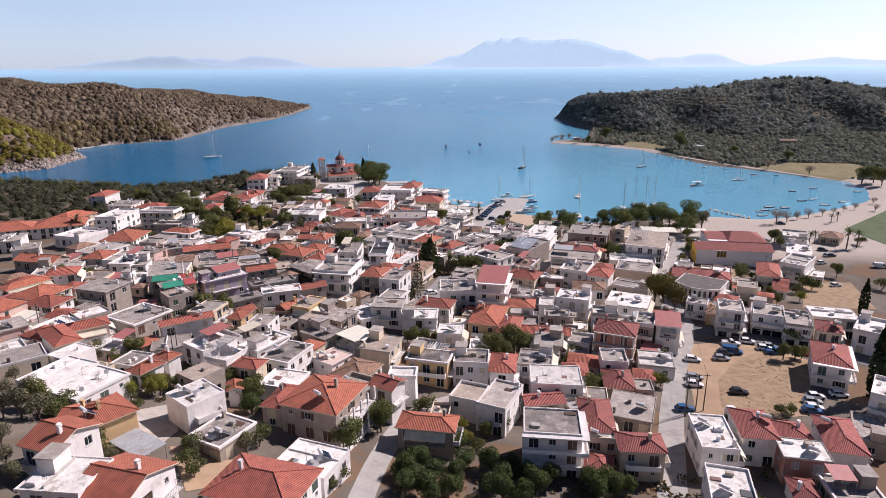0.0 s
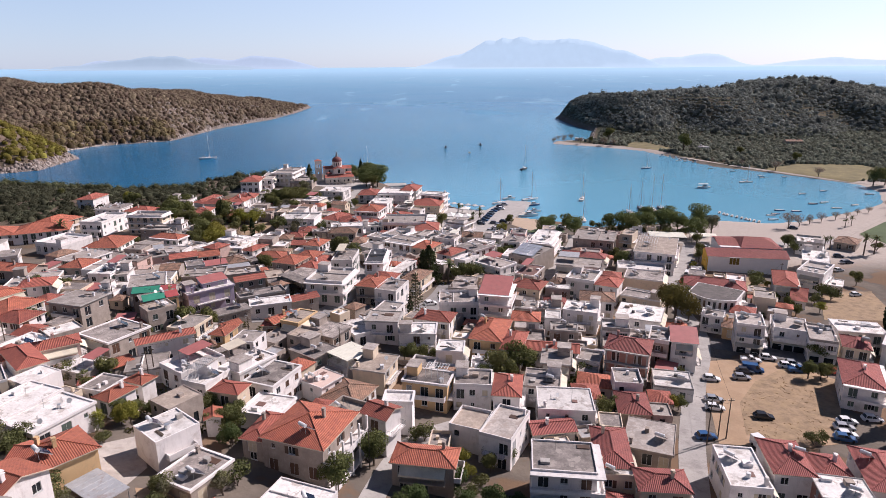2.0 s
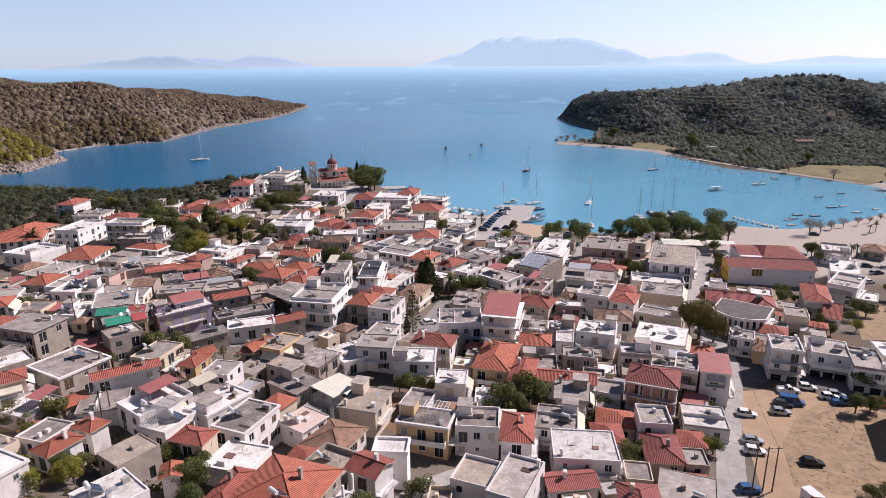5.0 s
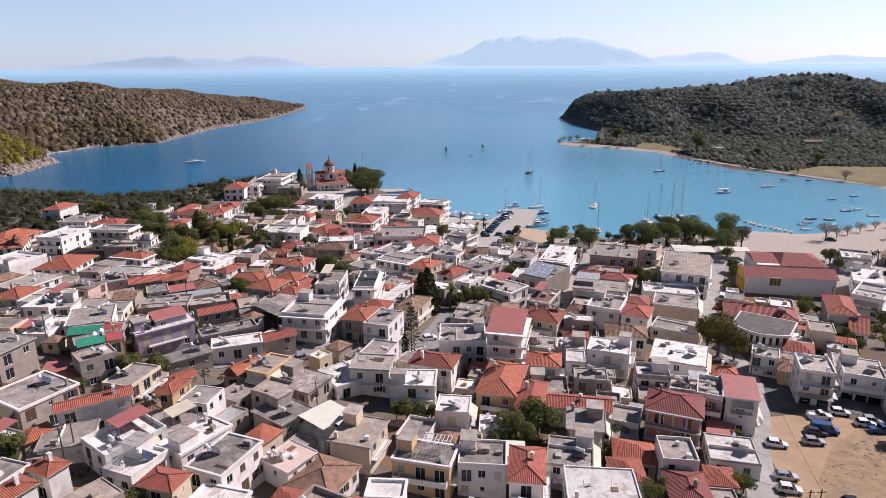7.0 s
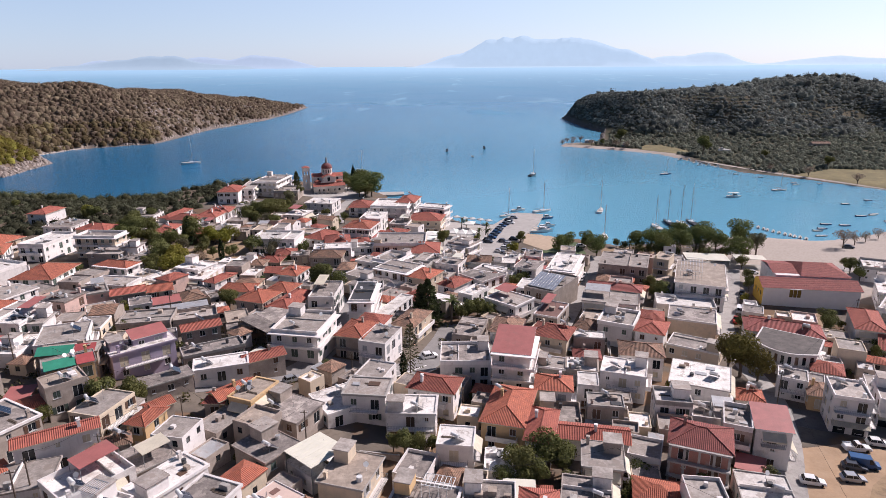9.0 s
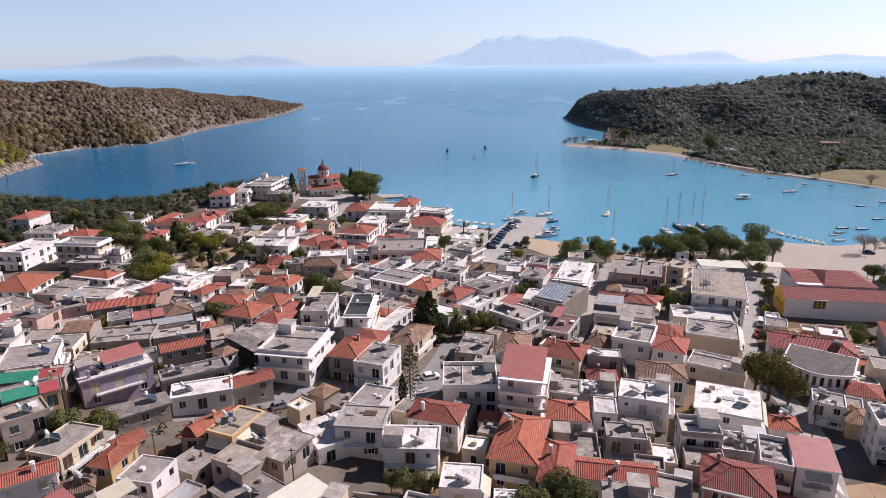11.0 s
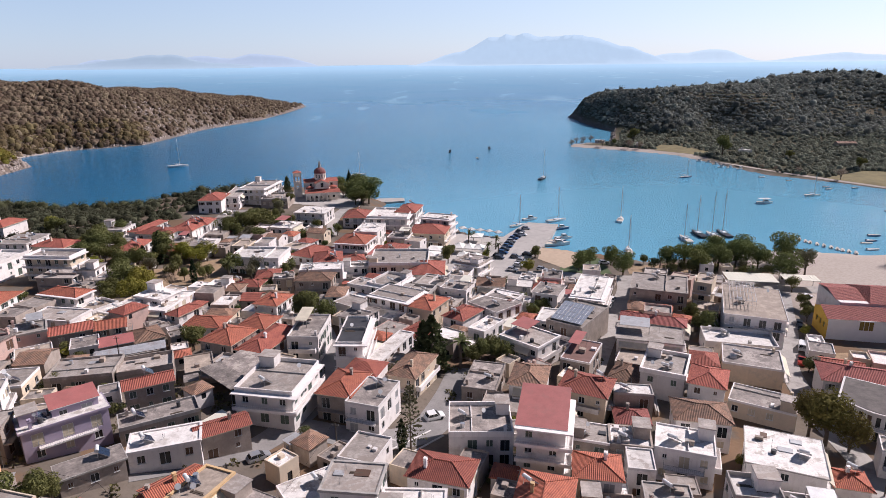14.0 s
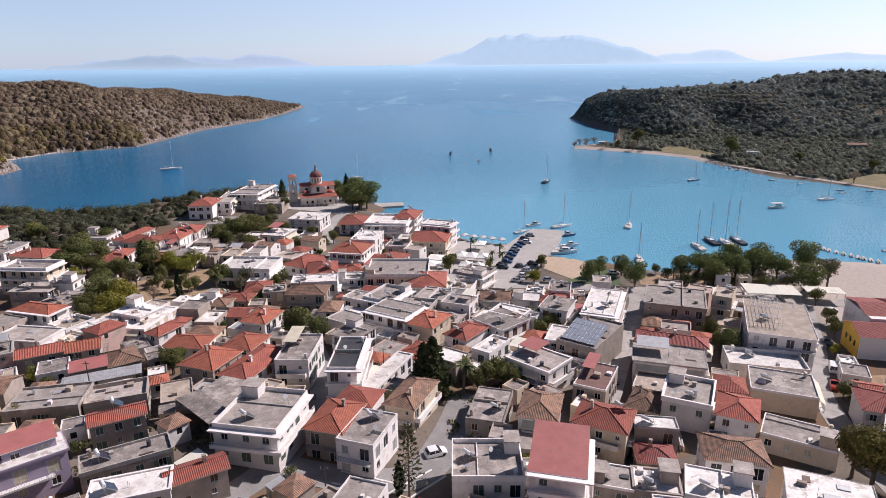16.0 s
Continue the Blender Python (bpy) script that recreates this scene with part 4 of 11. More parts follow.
def dress(top, extra, w, d, eave, floors, wm, rng):
    """What sets single houses apart."""
    step = min(STOREY, eave / floors)
    levels = [eave - 0.3 - (floors - fl) * step + 0.02 for fl in range(1, floors)]
    if extra == "bands":
        for z in levels:
            s, r = Mesh(), Mesh()
            o = 1.2
            s.box(-w / 2 - 0.2, -d / 2 - o, z - 0.2, w / 2 + o, -d / 2 - 0.003, z), s.box(w / 2 + 0.003, -d / 2, z - 0.2, w / 2 + o, d / 2, z)
            b = part("balcony", s, WALL["white"], top)
            r.box(-w / 2 - 0.2, -d / 2 - o, z, w / 2 + o, -d / 2 - o + 0.1, z + 0.45), r.box(w / 2 + o - 0.1, -d / 2 - o + 0.1, z, w / 2 + o, d / 2, z + 0.45)
            railing(r, [(-w / 2 - 0.15, -d / 2 - o + 0.05), (w / 2 + o - 0.05, -d / 2 - o + 0.05), (w / 2 + o - 0.05, d / 2)], z + 0.1)
            part("railing", r, WALL["white"], b)
        s = Mesh()
        s.box(-w / 2 - 0.3, -d / 2 - 1.2, eave - 0.25, w / 2 + 1.2, -d / 2 - 0.03, eave - 0.02), s.box(w / 2 + 0.03, -d / 2, eave - 0.25, w / 2 + 1.2, d / 2, eave - 0.02)
        part("roof_slab", s, WALL["white"], top)
    elif extra == "loggia":
        o = 2.2
        for z in [0.0] + levels:
            s, r = Mesh(), Mesh()
            s.box(w / 2 + 0.003, -d / 2, z - 0.25, w / 2 + o, d / 2, z)
            b = part("balcony", s, WALL["white"], top)
            if z > 0.5:
                r.box(w / 2 + o - 0.12, -d / 2, z, w / 2 + o, d / 2, z + 0.8), r.box(w / 2 + 0.003, -d / 2, z, w / 2 + o - 0.12, -d / 2 + 0.12, z + 0.8)
                part("parapet", r, WALL["white"], b)
        n = max(3, int(d / 2.6))
        for k in range(n + 1):
            c = Mesh()
            y = -d / 2 + 0.2 + (d - 0.4) * k / n
            c.box(w / 2 + o - 0.35, y - 0.16, -2, w / 2 + o - 0.03, y + 0.16, eave - 0.05)
            part("column", c, WALL["white"], top)
    elif extra == "frame":
        for z in [0.1] + levels + [eave - 0.1]:
            s = Mesh()
            s.box(-w / 2 - 0.12, -d / 2 - 0.9, z - 0.3, w / 2 + 0.12, -d / 2 - 0.003, z), s.box(w / 2 + 0.003, -d / 2, z - 0.3, w / 2 + 0.12, d / 2, z), s.box(-w / 2 - 0.12, -d / 2, z - 0.3, -w / 2 - 0.003, d / 2, z)
            part("concrete_slab", s, CONCRETE, top)
        for k in range(5):
            c = Mesh()
            x = -w / 2 + 0.2 + (w - 0.4) * k / 4
            c.box(x - 0.2, -d / 2 - 0.12, -2, x + 0.2, -d / 2 - 0.004, eave - 0.4)
            part("concrete_column", c, CONCRETE, top)
    elif extra == "shop":
        a, g = Mesh(), Mesh()
        n = max(2, int(w / 2.6))
        for k in range(n):
            g = Mesh()
            u = -w / 2 + w * (k + 0.5) / n
            g.box(u - 1.05, -d / 2 - 0.05, 0.1, u + 1.05, -d / 2 - 0.003, 2.4)
            part("shop_window", g, GLASS, top)
        a.face([(-w / 2, -d / 2 - 1.5, 2.5), (w / 2, -d / 2 - 1.5, 2.5), (w / 2, -d / 2 - 0.01, 3.0), (-w / 2, -d / 2 - 0.01, 3.0)])
        a.face([(-w / 2, -d / 2 - 0.01, 2.95), (w / 2, -d / 2 - 0.01, 2.95), (w / 2, -d / 2 - 1.5, 2.45), (-w / 2, -d / 2 - 1.5, 2.45)])
        part("awning", a, AWNING["sand"], top)
    elif extra == "solar":
        for k in range(3):
            p, g = Mesh(), Mesh()
            x0 = -w / 2 + 0.6 + k * (w - 1.2) / 3
            x1 = x0 + (w - 1.2) / 3 - 0.15
            p.face([(x0, -d * 0.42, eave + 0.5), (x1, -d * 0.42, eave + 0.5), (x1, d * 0.05, eave + 2.6), (x0, d * 0.05, eave + 2.6)])
            p.face([(x0, d * 0.05, eave + 2.55), (x1, d * 0.05, eave + 2.55), (x1, -d * 0.42, eave + 0.45), (x0, -d * 0.42, eave + 0.45)])
            q = part("solar_panel", p, mat("pale_solar_glass", (0.30, 0.33, 0.38), rough=0.25, var=0.05, bump=0), top, "pale glinting solar panel row")
            for j in range(4):
                u = x0 + (x1 - x0) * j / 3
                g.beam((u, -d * 0.42, eave + 0.52), (u, d * 0.05, eave + 2.62), 0.04, 0, 4)
            for t in (0.0, 0.25, 0.5, 0.75, 1.0):
                g.beam((x0, -d * 0.42 + d * 0.47 * t, eave + 0.52 + 2.1 * t), (x1, -d * 0.42 + d * 0.47 * t, eave + 0.52 + 2.1 * t), 0.04, 0, 4)
            g.beam((x0, d * 0.05, eave), (x0, d * 0.05, eave + 2.5), 0.05), g.beam((x1, d * 0.05, eave), (x1, d * 0.05, eave + 2.5), 0.05)
            part("panel_frame", g, STEEL, q)
    elif extra in ("cage", "pergola"):
        c = Mesh()
        a, b, t = (w * 0.02, d * 0.35, 2.5) if extra == "cage" else (w * 0.42, d * 0.42, 2.2)
        lo = -w * 0.42 if extra == "cage" else -w * 0.05
        n = 7
        for k in range(n + 1):
            u = lo + (a - lo) * k / n
            c.beam((u, -d * (0.3 if extra == "cage" else 0.05), eave + t), (u, b, eave + t), 0.06, 0, 4)
            if k % 2 == 0 or extra == "cage":
                c.beam((u, -d * (0.3 if extra == "cage" else 0.05), eave), (u, -d * (0.3 if extra == "cage" else 0.05), eave + t), 0.05, 0, 4), c.beam((u, b, eave), (u, b, eave + t), 0.05, 0, 4)
        for v in (-d * 0.3 if extra == "cage" else -d * 0.05, d * 0.15, b):
            c.beam((lo, v, eave + t), (a, v, eave + t), 0.06, 0, 4)
            c.beam((lo, v, eave + t * 0.5), (a, v, eave + t * 0.5), 0.04, 0, 4) if extra == "cage" else None
        part("roof_frame", c, FRAME if extra == "pergola" else STEEL, top, "open metal frame on the roof")
    elif extra == "awnings":
        for u0, u1, key in ((-w * 0.5, w * 0.12, "green"), (w * 0.14, w * 0.5, "red")):
            a = Mesh()
            z = eave + 0.4
            a.face([(u0, -d / 2 - 1.2, z), (u1, -d / 2 - 1.2, z), (u1, -d / 2 + 1.2, z + 1.0), (u0, -d / 2 + 1.2, z + 1.0)])
            a.face([(u0, -d / 2 + 1.2, z + 0.95), (u1, -d / 2 + 1.2, z + 0.95), (u1, -d / 2 - 1.2, z - 0.05), (u0, -d / 2 - 1.2, z - 0.05)])
            part("awning", a, AWNING[key], top, key + " canvas awning")
            for u in (u0 + 0.1, u1 - 0.1):
                p = Mesh()
                p.beam((u, -d / 2 - 1.1, -0.5), (u, -d / 2 - 1.1, z), 0.04)
                part("awning_post", p, RAIL, top)


SHEDPINK = mat("rose_sheet_roof", (0.40, 0.14, 0.125), rough=0.6, var=0.14, stain=((0.34, 0.15, 0.13), 0.3))


def canopy(x, y, rot, w, d, storeys, roof, seed):
    """A thin roof on posts."""
    rng = random.Random(seed)
    g = ground_z(x, y)
    h = storeys * STOREY + 0.3
    top = thing("canopy", "open shelter with a thin %s roof on steel posts" % FLATWORD[roof], "canopy", x, y, g, rot)
    ms = Mesh()
    ms.box(-w / 2, -d / 2, h - 0.12, w / 2, d / 2, h)
    part("roof", ms, FLAT[roof], top)
    for a in (-1, 1):
        for b in (-1, 1):
            p = Mesh()
            p.beam((a * (w / 2 - 0.2), b * (d / 2 - 0.2), -1.5), (a * (w / 2 - 0.2), b * (d / 2 - 0.2), h - 0.1), 0.07, 0, 6)
            part("post", p, RAIL, top)
    for k in range(int(w / 1.2)):
        p = Mesh()
        u = -w / 2 + 0.6 + k * 1.2
        p.box(u - 0.04, -d / 2, h, u + 0.04, d / 2, h + 0.05)
        part("batten", p, FLAT[roof], top)
    return top


def shed(x, y, rot, w, d, h, seed):
    """A small outbuilding with a lean-to roof."""
    rng = random.Random(seed)
    top = thing("shed", "small %s outbuilding with a lean-to sheet roof" % rng.choice(["rendered", "plastered", "grey"]), "shed", x, y, ground_z(x, y), rot, "yard sheds")
    b, r, dr = Mesh(), Mesh(), Mesh()
    b.box(-w / 2, -d / 2, -1.5, w / 2, d / 2, h)
    part("wall", b, WALL[rng.choice(["white", "beige", "cream"])], top)
    z0, z1 = h + 0.02, h + 0.3
    o = 0.15
    r.face([(-w / 2 - o, -d / 2 - o, z0), (w / 2 + o, -d / 2 - o, z0), (w / 2 + o, d / 2 + o, z1), (-w / 2 - o, d / 2 + o, z1)])
    r.face([(-w / 2 - o, d / 2 + o, z1 - 0.06), (w / 2 + o, d / 2 + o, z1 - 0.06), (w / 2 + o, -d / 2 - o, z0 - 0.06), (-w / 2 - o, -d / 2 - o, z0 - 0.06)])
    r.box(-w / 2 - o, -d / 2 - o, z0 - 0.06, w / 2 + o, -d / 2 - o + 0.02, z0)
    part("roof", r, rng.choice([FLAT["sheet"], FLAT["grey"], TILE["red"], FLAT["light"]]), top)
    dr.box(-0.4, -d / 2 - 0.03, 0, 0.4, -d / 2, min(1.9, h - 0.1))
    part("door", dr, SHUTTER[rng.randrange(4)], top)


def yard_wall(x, y, rot, length, h, seed):
    rng = random.Random(seed)
    top = thing("garden_wall", "low %s yard wall with a coping" % rng.choice(["whitewashed", "rendered", "concrete"]), "wall", x, y, ground_z(x, y), rot)
    b, c = Mesh(), Mesh()
    b.box(-length / 2, -0.1, -1.5, length / 2, 0.1, h)
    part("wall", b, WALL[rng.choice(["white", "beige", "beige"])], top)
    c.box(-length / 2 - 0.03, -0.14, h, length / 2 + 0.03, 0.14, h + 0.07)
    part("coping", c, CONCRETE, top)


FILL = {}


def fill_mesh(m):
    return FILL.setdefault(m.name, (Mesh(), m))[0]


def infill(x, y, rot, w, d, storeys, kind, roof, wall, seed):
    """One of the many small buildings in the back plots, gathered into one mesh for each material."""
    rng = random.Random(seed)
    g, a = ground_z(x, y), radians(rot)
    eave = storeys * STOREY + 0.2
    tmp, rf, gl = Mesh(), Mesh(), Mesh()
    for side, (ox, oy, ux, uy, L) in enumerate([(-w / 2, -d / 2, 1, 0, w), (w / 2, -d / 2, 0, 1, d), (w / 2, d / 2, -1, 0, w), (-w / 2, d / 2, 0, -1, d)]):
        holes = []
        if side != 2:
            n = max(1, int(L / 2.9))
            for k in range(n):
                if rng.random() < 0.35 or eave < 2.6:
                    continue
                u, door = L * (k + 0.5) / n, rng.random() < 0.3
                z0 = 0.05 if door else eave - 1.75
                hole = (u - 0.5, z0, u + 0.5, min(eave - 0.3, z0 + (2.1 if door else 1.2)))
                holes.append(hole)
                px, py = -uy * 0.12, ux * 0.12
                gl.face([(ox + ux * q + px, oy + uy * q + py, z) for q, z in ((hole[0], hole[1]), (hole[2], hole[1]), (hole[2], hole[3]), (hole[0], hole[3]))])
        facade(tmp, ox, oy, ux, uy, L, -2.5, eave, holes)
    o = 0.3
    W, D, z = w / 2 + o, d / 2 + o, eave
    if kind in ("hip", "gable"):
        H = min(W, D) * 0.38
        if kind == "hip":
            r = abs(W - D)
            r0, r1 = ((-r, 0, z + H), (r, 0, z + H)) if W >= D else ((0, -r, z + H), (0, r, z + H))
            if W >= D:
                fs = [[(-W, -D, z), (W, -D, z), r1, r0], [(W, D, z), (-W, D, z), r0, r1], [(W, -D, z), (W, D, z), r1], [(-W, D, z), (-W, -D, z), r0]]
            else:
                fs = [[(-W, -D, z), (W, -D, z), r0], [(W, D, z), (-W, D, z), r1], [(W, -D, z), (W, D, z), r1, r0], [(-W, D, z), (-W, -D, z), r0, r1]]
        else:
            fs = [[(-W, -D, z), (W, -D, z), (W, 0, z + H), (-W, 0, z + H)], [(W, D, z), (-W, D, z), (-W, 0, z + H), (W, 0, z + H)]]
            tmp.face([(w / 2, -d / 2, z), (w / 2, d / 2, z), (w / 2, 0, z + H - 0.1)]), tmp.face([(-w / 2, d / 2, z), (-w / 2, -d / 2, z), (-w / 2, 0, z + H - 0.1)])
        for f in fs:
            tiled(rf, f)
            q, p = f[0], f[1]
            rf.face([(*q[:2], z - 0.14), (*p[:2], z - 0.14), p, q])
        rm = TILE[roof]
    elif kind == "shed":
        tiled(rf, [(-W, -D, z), (W, -D, z), (W, D, z + 0.5), (-W, D, z + 0.5)])
        rf.face([(-W, -D, z - 0.1), (W, -D, z - 0.1), (W, -D, z), (-W, -D, z)])
        tmp.face([(w / 2, -d / 2, z), (w / 2, d / 2, z), (w / 2, d / 2, z + 0.45)]), tmp.face([(-w / 2, d / 2, z), (-w / 2, -d / 2, z), (-w / 2, d / 2, z + 0.45)])
        rm = FLAT["cream"] if roof == "cream" else SHEDPINK
    else:
        rf.face([(-w / 2, -d / 2, z), (w / 2, -d / 2, z), (w / 2, d / 2, z), (-w / 2, d / 2, z)])
        hh = rng.choice([0.15, 0.3, 0.6])
        for b in ((-w / 2, -d / 2, w / 2, -d / 2 + 0.15), (-w / 2, d / 2 - 0.15, w / 2, d / 2), (-w / 2, -d / 2 + 0.15, -w / 2 + 0.15, d / 2 - 0.15), (w / 2 - 0.15, -d / 2 + 0.15, w / 2, d / 2 - 0.15)):
            tmp.box(b[0] - 0.01, b[1] - 0.01, z - 0.1, b[2] + 0.01, b[3] + 0.01, z + hh)
        for _ in range(rng.randrange(3)):
            p, q, s = w * rng.uniform(-0.3, 0.3), d * rng.uniform(-0.3, 0.3), rng.uniform(0.2, 0.5)
            tmp.box(p - s, q - s, z, p + s, q + s, z + rng.uniform(0.3, 0.9))
        rm = FLAT[roof]
    c, s = math.cos(a), math.sin(a)
    for src, m in ((tmp, WALL[wall]), (rf, rm), (gl, GLASS)):
        dst = fill_mesh(m)
        for f, uv in zip(src.f, src.u):
            dst.face([(x + src.v[i][0] * c - src.v[i][1] * s, y + src.v[i][0] * s + src.v[i][1] * c, g + src.v[i][2]) for i in f], 0, uv)
    PLOTS.append((x, y, max(w, d) / 2))


def finish_infill():
    top = tagged(new("outbuildings"), "crowd of small houses, sheds and lean-tos in the back plots", "outbuildings", kind="stuff")
    for name, (ms, m) in FILL.items():
        p = part("roofs" if "tile" in name or "roof" in name or "concrete" in name or "screed" in name or "sheet" in name else "panes" if "glass" in name else "walls", ms, m, top)
        tagged(p, kind="stuff")


def arc_house(x, y, rot, w, d, bulge, eave):
    """A two-storey building whose long front bows out to the street."""
    top = thing("house", "white two-storey building with a bowed front and dark flat roof", "house", x, y, ground_z(x, y), rot, "houses of the town")
    n = 9
    front = [(-w / 2 + w * k / n, -d / 2 - bulge * math.sin(math.pi * k / n)) for k in range(n + 1)]
    ring = front + [(w / 2, d / 2), (-w / 2, d / 2)]
    walls = Mesh()
    for k, (p, q) in enumerate(zip(ring, ring[1:] + ring[:1])):
        L = math.dist(p, q)
        holes = [(L * 0.25, z, L * 0.75, z + 2.2) for z in (0.3, 3.3)] if k < n else []
        facade(walls, p[0], p[1], (q[0] - p[0]) / L, (q[1] - p[1]) / L, L, -2, eave, holes)
        if k < n:
            for z in (0.3, 3.3):
                g = Mesh()
                ux, uy = (q[0] - p[0]) / L, (q[1] - p[1]) / L
                g.face([(p[0] + ux * L * f - uy * 0.12, p[1] + uy * L * f + ux * 0.12, zz) for f, zz in ((0.25, z), (0.75, z), (0.75, z + 2.2), (0.25, z + 2.2))])
                part("window", g, SHUTTER[0] if (k + int(z)) % 3 == 0 else GLASS, top)
    part("wall", walls, WALL["white"], top)

    def band(o, z0, z1):
        ms = Mesh()
        out = [(px * (1 + 2 * o / w), py - o if py < 0 else py + o) for px, py in ring]
        ms.face([(a, b, z1) for a, b in out]), ms.face([(a, b, z0) for a, b in out][::-1])
        for a, b in zip(out, out[1:] + out[:1]):
            ms.face([(*a, z0), (*b, z0), (*b, z1), (*a, z1)])
        return ms

    part("balcony", band(1.1, 2.95, 3.12), WALL["white"], top)
    part("eaves_slab", band(0.5, eave, eave + 0.3), WALL["white"], top)
    part("roof", band(0.1, eave + 0.3, eave + 0.36), mat("weathered_felt", (0.115, 0.10, 0.092), rough=0.9, var=0.3, stain=((0.19, 0.165, 0.15), 0.4)), top)
    r = Mesh()
    railing(r, [(a * (1 + 2.1 / w), b - 1.05) for a, b in front], 3.12)
    part("railing", r, RAIL, top)


arc_house(87.2, 197.1, -37, 13.4, 9.8, 3.2, 6.2)

# every house of the town: place, turn, width, depth, storeys, roof, walls
house(-54.2, 79.0, -20, 5.9, 7.5, 2.0, "gable", "orange", "white", 0)
house(-48.1, 69.6, -6, 7.8, 6.5, 2.0, "flat", "white", "white", 1)
house(-41.3, 69.8, -16, 7.9, 10.7, 2.0, "gable", "orange", "white", 2)
house(-64.8, 104.4, -25, 8.4, 10.7, 1.2, "flat", "white", "white", 3, "plain")
house(-72.6, 108.5, -22, 8.3, 11.0, 1.1, "flat", "white", "white", 4, "plain")
house(-55.7, 91.5, -41, 7.9, 8.3, 1.4, "hip", "orange", "ochre", 5)
house(-58.5, 90.5, -4, 4.3, 5.2, 1.2, "gable", "orange", "ochre", 6)
house(-43.8, 100.9, -40, 7.4, 7.3, 2.0, "flat", "white", "white", 7, "plain")
house(-37.0, 94.0, -27, 7.2, 8.3, 1.0, "flat", "grey", "beige", 8, "plain")
canopy(-47.5, 86.4, -33, 8.2, 4.7, 0.8, "sheet", 9)
house(-82.1, 125.1, -43, 11.8, 4.7, 2.0, "hip", "red", "white", 10)
house(-89.4, 120.1, 44, 5.2, 7.1, 1.0, "flat", "white", "white", 15)
house(-30.3, 108.0, -15, 3.8, 8.3, 1.5, "hip", "red", "beige", 18)
house(-25.8, 78.6, -17, 13.5, 9.6, 1.5, "hip", "red", "white", 19)
house(-21.1, 89.1, -21, 9.9, 8.3, 1.0, "flat", "white", "white", 20, "plain")
house(-2.2, 103.7, -10, 10.4, 5.3, 1.8, "hip", "orange", "beige", 21)
house(-10.5, 113.4, -30, 5.2, 4.8, 2.5, "gable", "red", "white", 22)
house(-7.8, 120.8, -4, 5.6, 4.0, 2.2, "flat", "white", "white", 23)
house(-52.3, 133.1, -37, 8.1, 10.3, 1.5, "flat", "white", "white", 28)
house(12.4, 115.0, -26, 6.2, 10.8, 2.0, "flat", "light", "white", 30)
house(20.4, 100.6, -7, 10.2, 8.4, 2.8, "flat", "grey", "white", 31, "bands")
house(30.3, 107.7, -8, 5.7, 11.8, 2.0, "hip", "rose", "cream", 32)
house(29.6, 101.3, -7, 6.4, 3.6, 1.8, "flat", "white", "cream", 33)
house(28.2, 95.8, -18, 4.3, 5.1, 1.0, "hip", "rose", "cream", 34)
house(35.9, 97.9, -6, 7.6, 5.5, 2.0, "hip", "rose", "cream", 35)
house(25.7, 125.9, -6, 11.2, 9.1, 1.8, "flat", "white", "white", 36, "plain")
house(21.7, 118.1, 8, 8.1, 4.3, 1.2, "gable", "rose", "white", 37)
house(14.5, 130.7, -9, 5.4, 9.2, 2.0, "hip", "red", "white", 38)
house(7.4, 133.7, -6, 8.0, 7.1, 2.0, "flat", "grey", "white", 39)
house(10.4, 147.8, -6, 5.5, 6.7, 1.0, "flat", "white", "white", 41, "plain")
house(27.5, 145.3, -12, 6.5, 7.2, 2.0, "flat", "light", "beige", 42)
house(45.2, 148.3, -23, 9.7, 8.1, 2.8, "hip", "rose", "brick", 43, "frame")
house(53.2, 140.7, -14, 8.4, 8.4, 1.0, "flat", "white", "white", 44, "plain")
house(40.0, 127.2, -8, 6.0, 8.6, 1.4, "hip", "rose", "beige", 45)
house(38.7, 112.2, -22, 8.0, 10.0, 1.8, "flat", "light", "beige", 46)
house(28.2, 155.0, -11, 12.6, 5.2, 1.5, "gable", "red", "white", 47)
house(13.5, 162.4, -17, 8.0, 14.3, 2.0, "hip", "orange", "ochre", 48)
house(18.8, 155.3, -16, 4.7, 11.3, 2.0, "hip", "red", "white", 49)
house(23.9, 172.3, -10, 7.3, 6.6, 2.0, "hip", "orange", "white", 50)
house(31.8, 175.1, -11, 4.4, 5.9, 1.8, "flat", "white", "white", 53)
house(33.2, 165.9, -10, 7.2, 5.2, 1.8, "flat", "light", "beige", 55)
house(16.3, 180.2, -14, 8.0, 10.2, 3.8, "shed", "rose", "white", 60, "bands")
house(5.7, 186.3, -1, 11.4, 10.3, 2.0, "flat", "grey", "white", 61)
house(8.0, 209.2, -15, 7.3, 12.6, 1.2, "flat", "grey", "beige", 62)
house(17.4, 205.3, -16, 7.1, 9.9, 2.0, "hip", "old", "white", 63)
house(50.7, 102.0, -9, 6.5, 11.4, 2.0, "flat", "white", "white", 66)
house(46.5, 85.4, -16, 6.8, 9.9, 2.0, "flat", "white", "white", 67)
house(59.7, 105.1, -10, 6.1, 9.9, 2.0, "hip", "rose", "white", 68)
house(67.0, 104.4, -10, 5.2, 6.6, 1.6, "hip", "rose", "white", 69)
house(64.5, 96.6, -13, 7.2, 5.7, 1.9, "flat", "white", "brick", 70)
house(74.1, 101.7, -17, 6.1, 12.2, 2.0, "hip", "rose", "white", 71)
house(60.9, 89.4, -14, 3.6, 5.4, 1.0, "hip", "rose", "white", 72)
house(68.4, 88.3, -8, 7.8, 6.9, 1.2, "flat", "grey", "beige", 73)
house(94.9, 138.7, -27, 7.6, 13.5, 2.0, "hip", "rose", "white", 74, "bands")
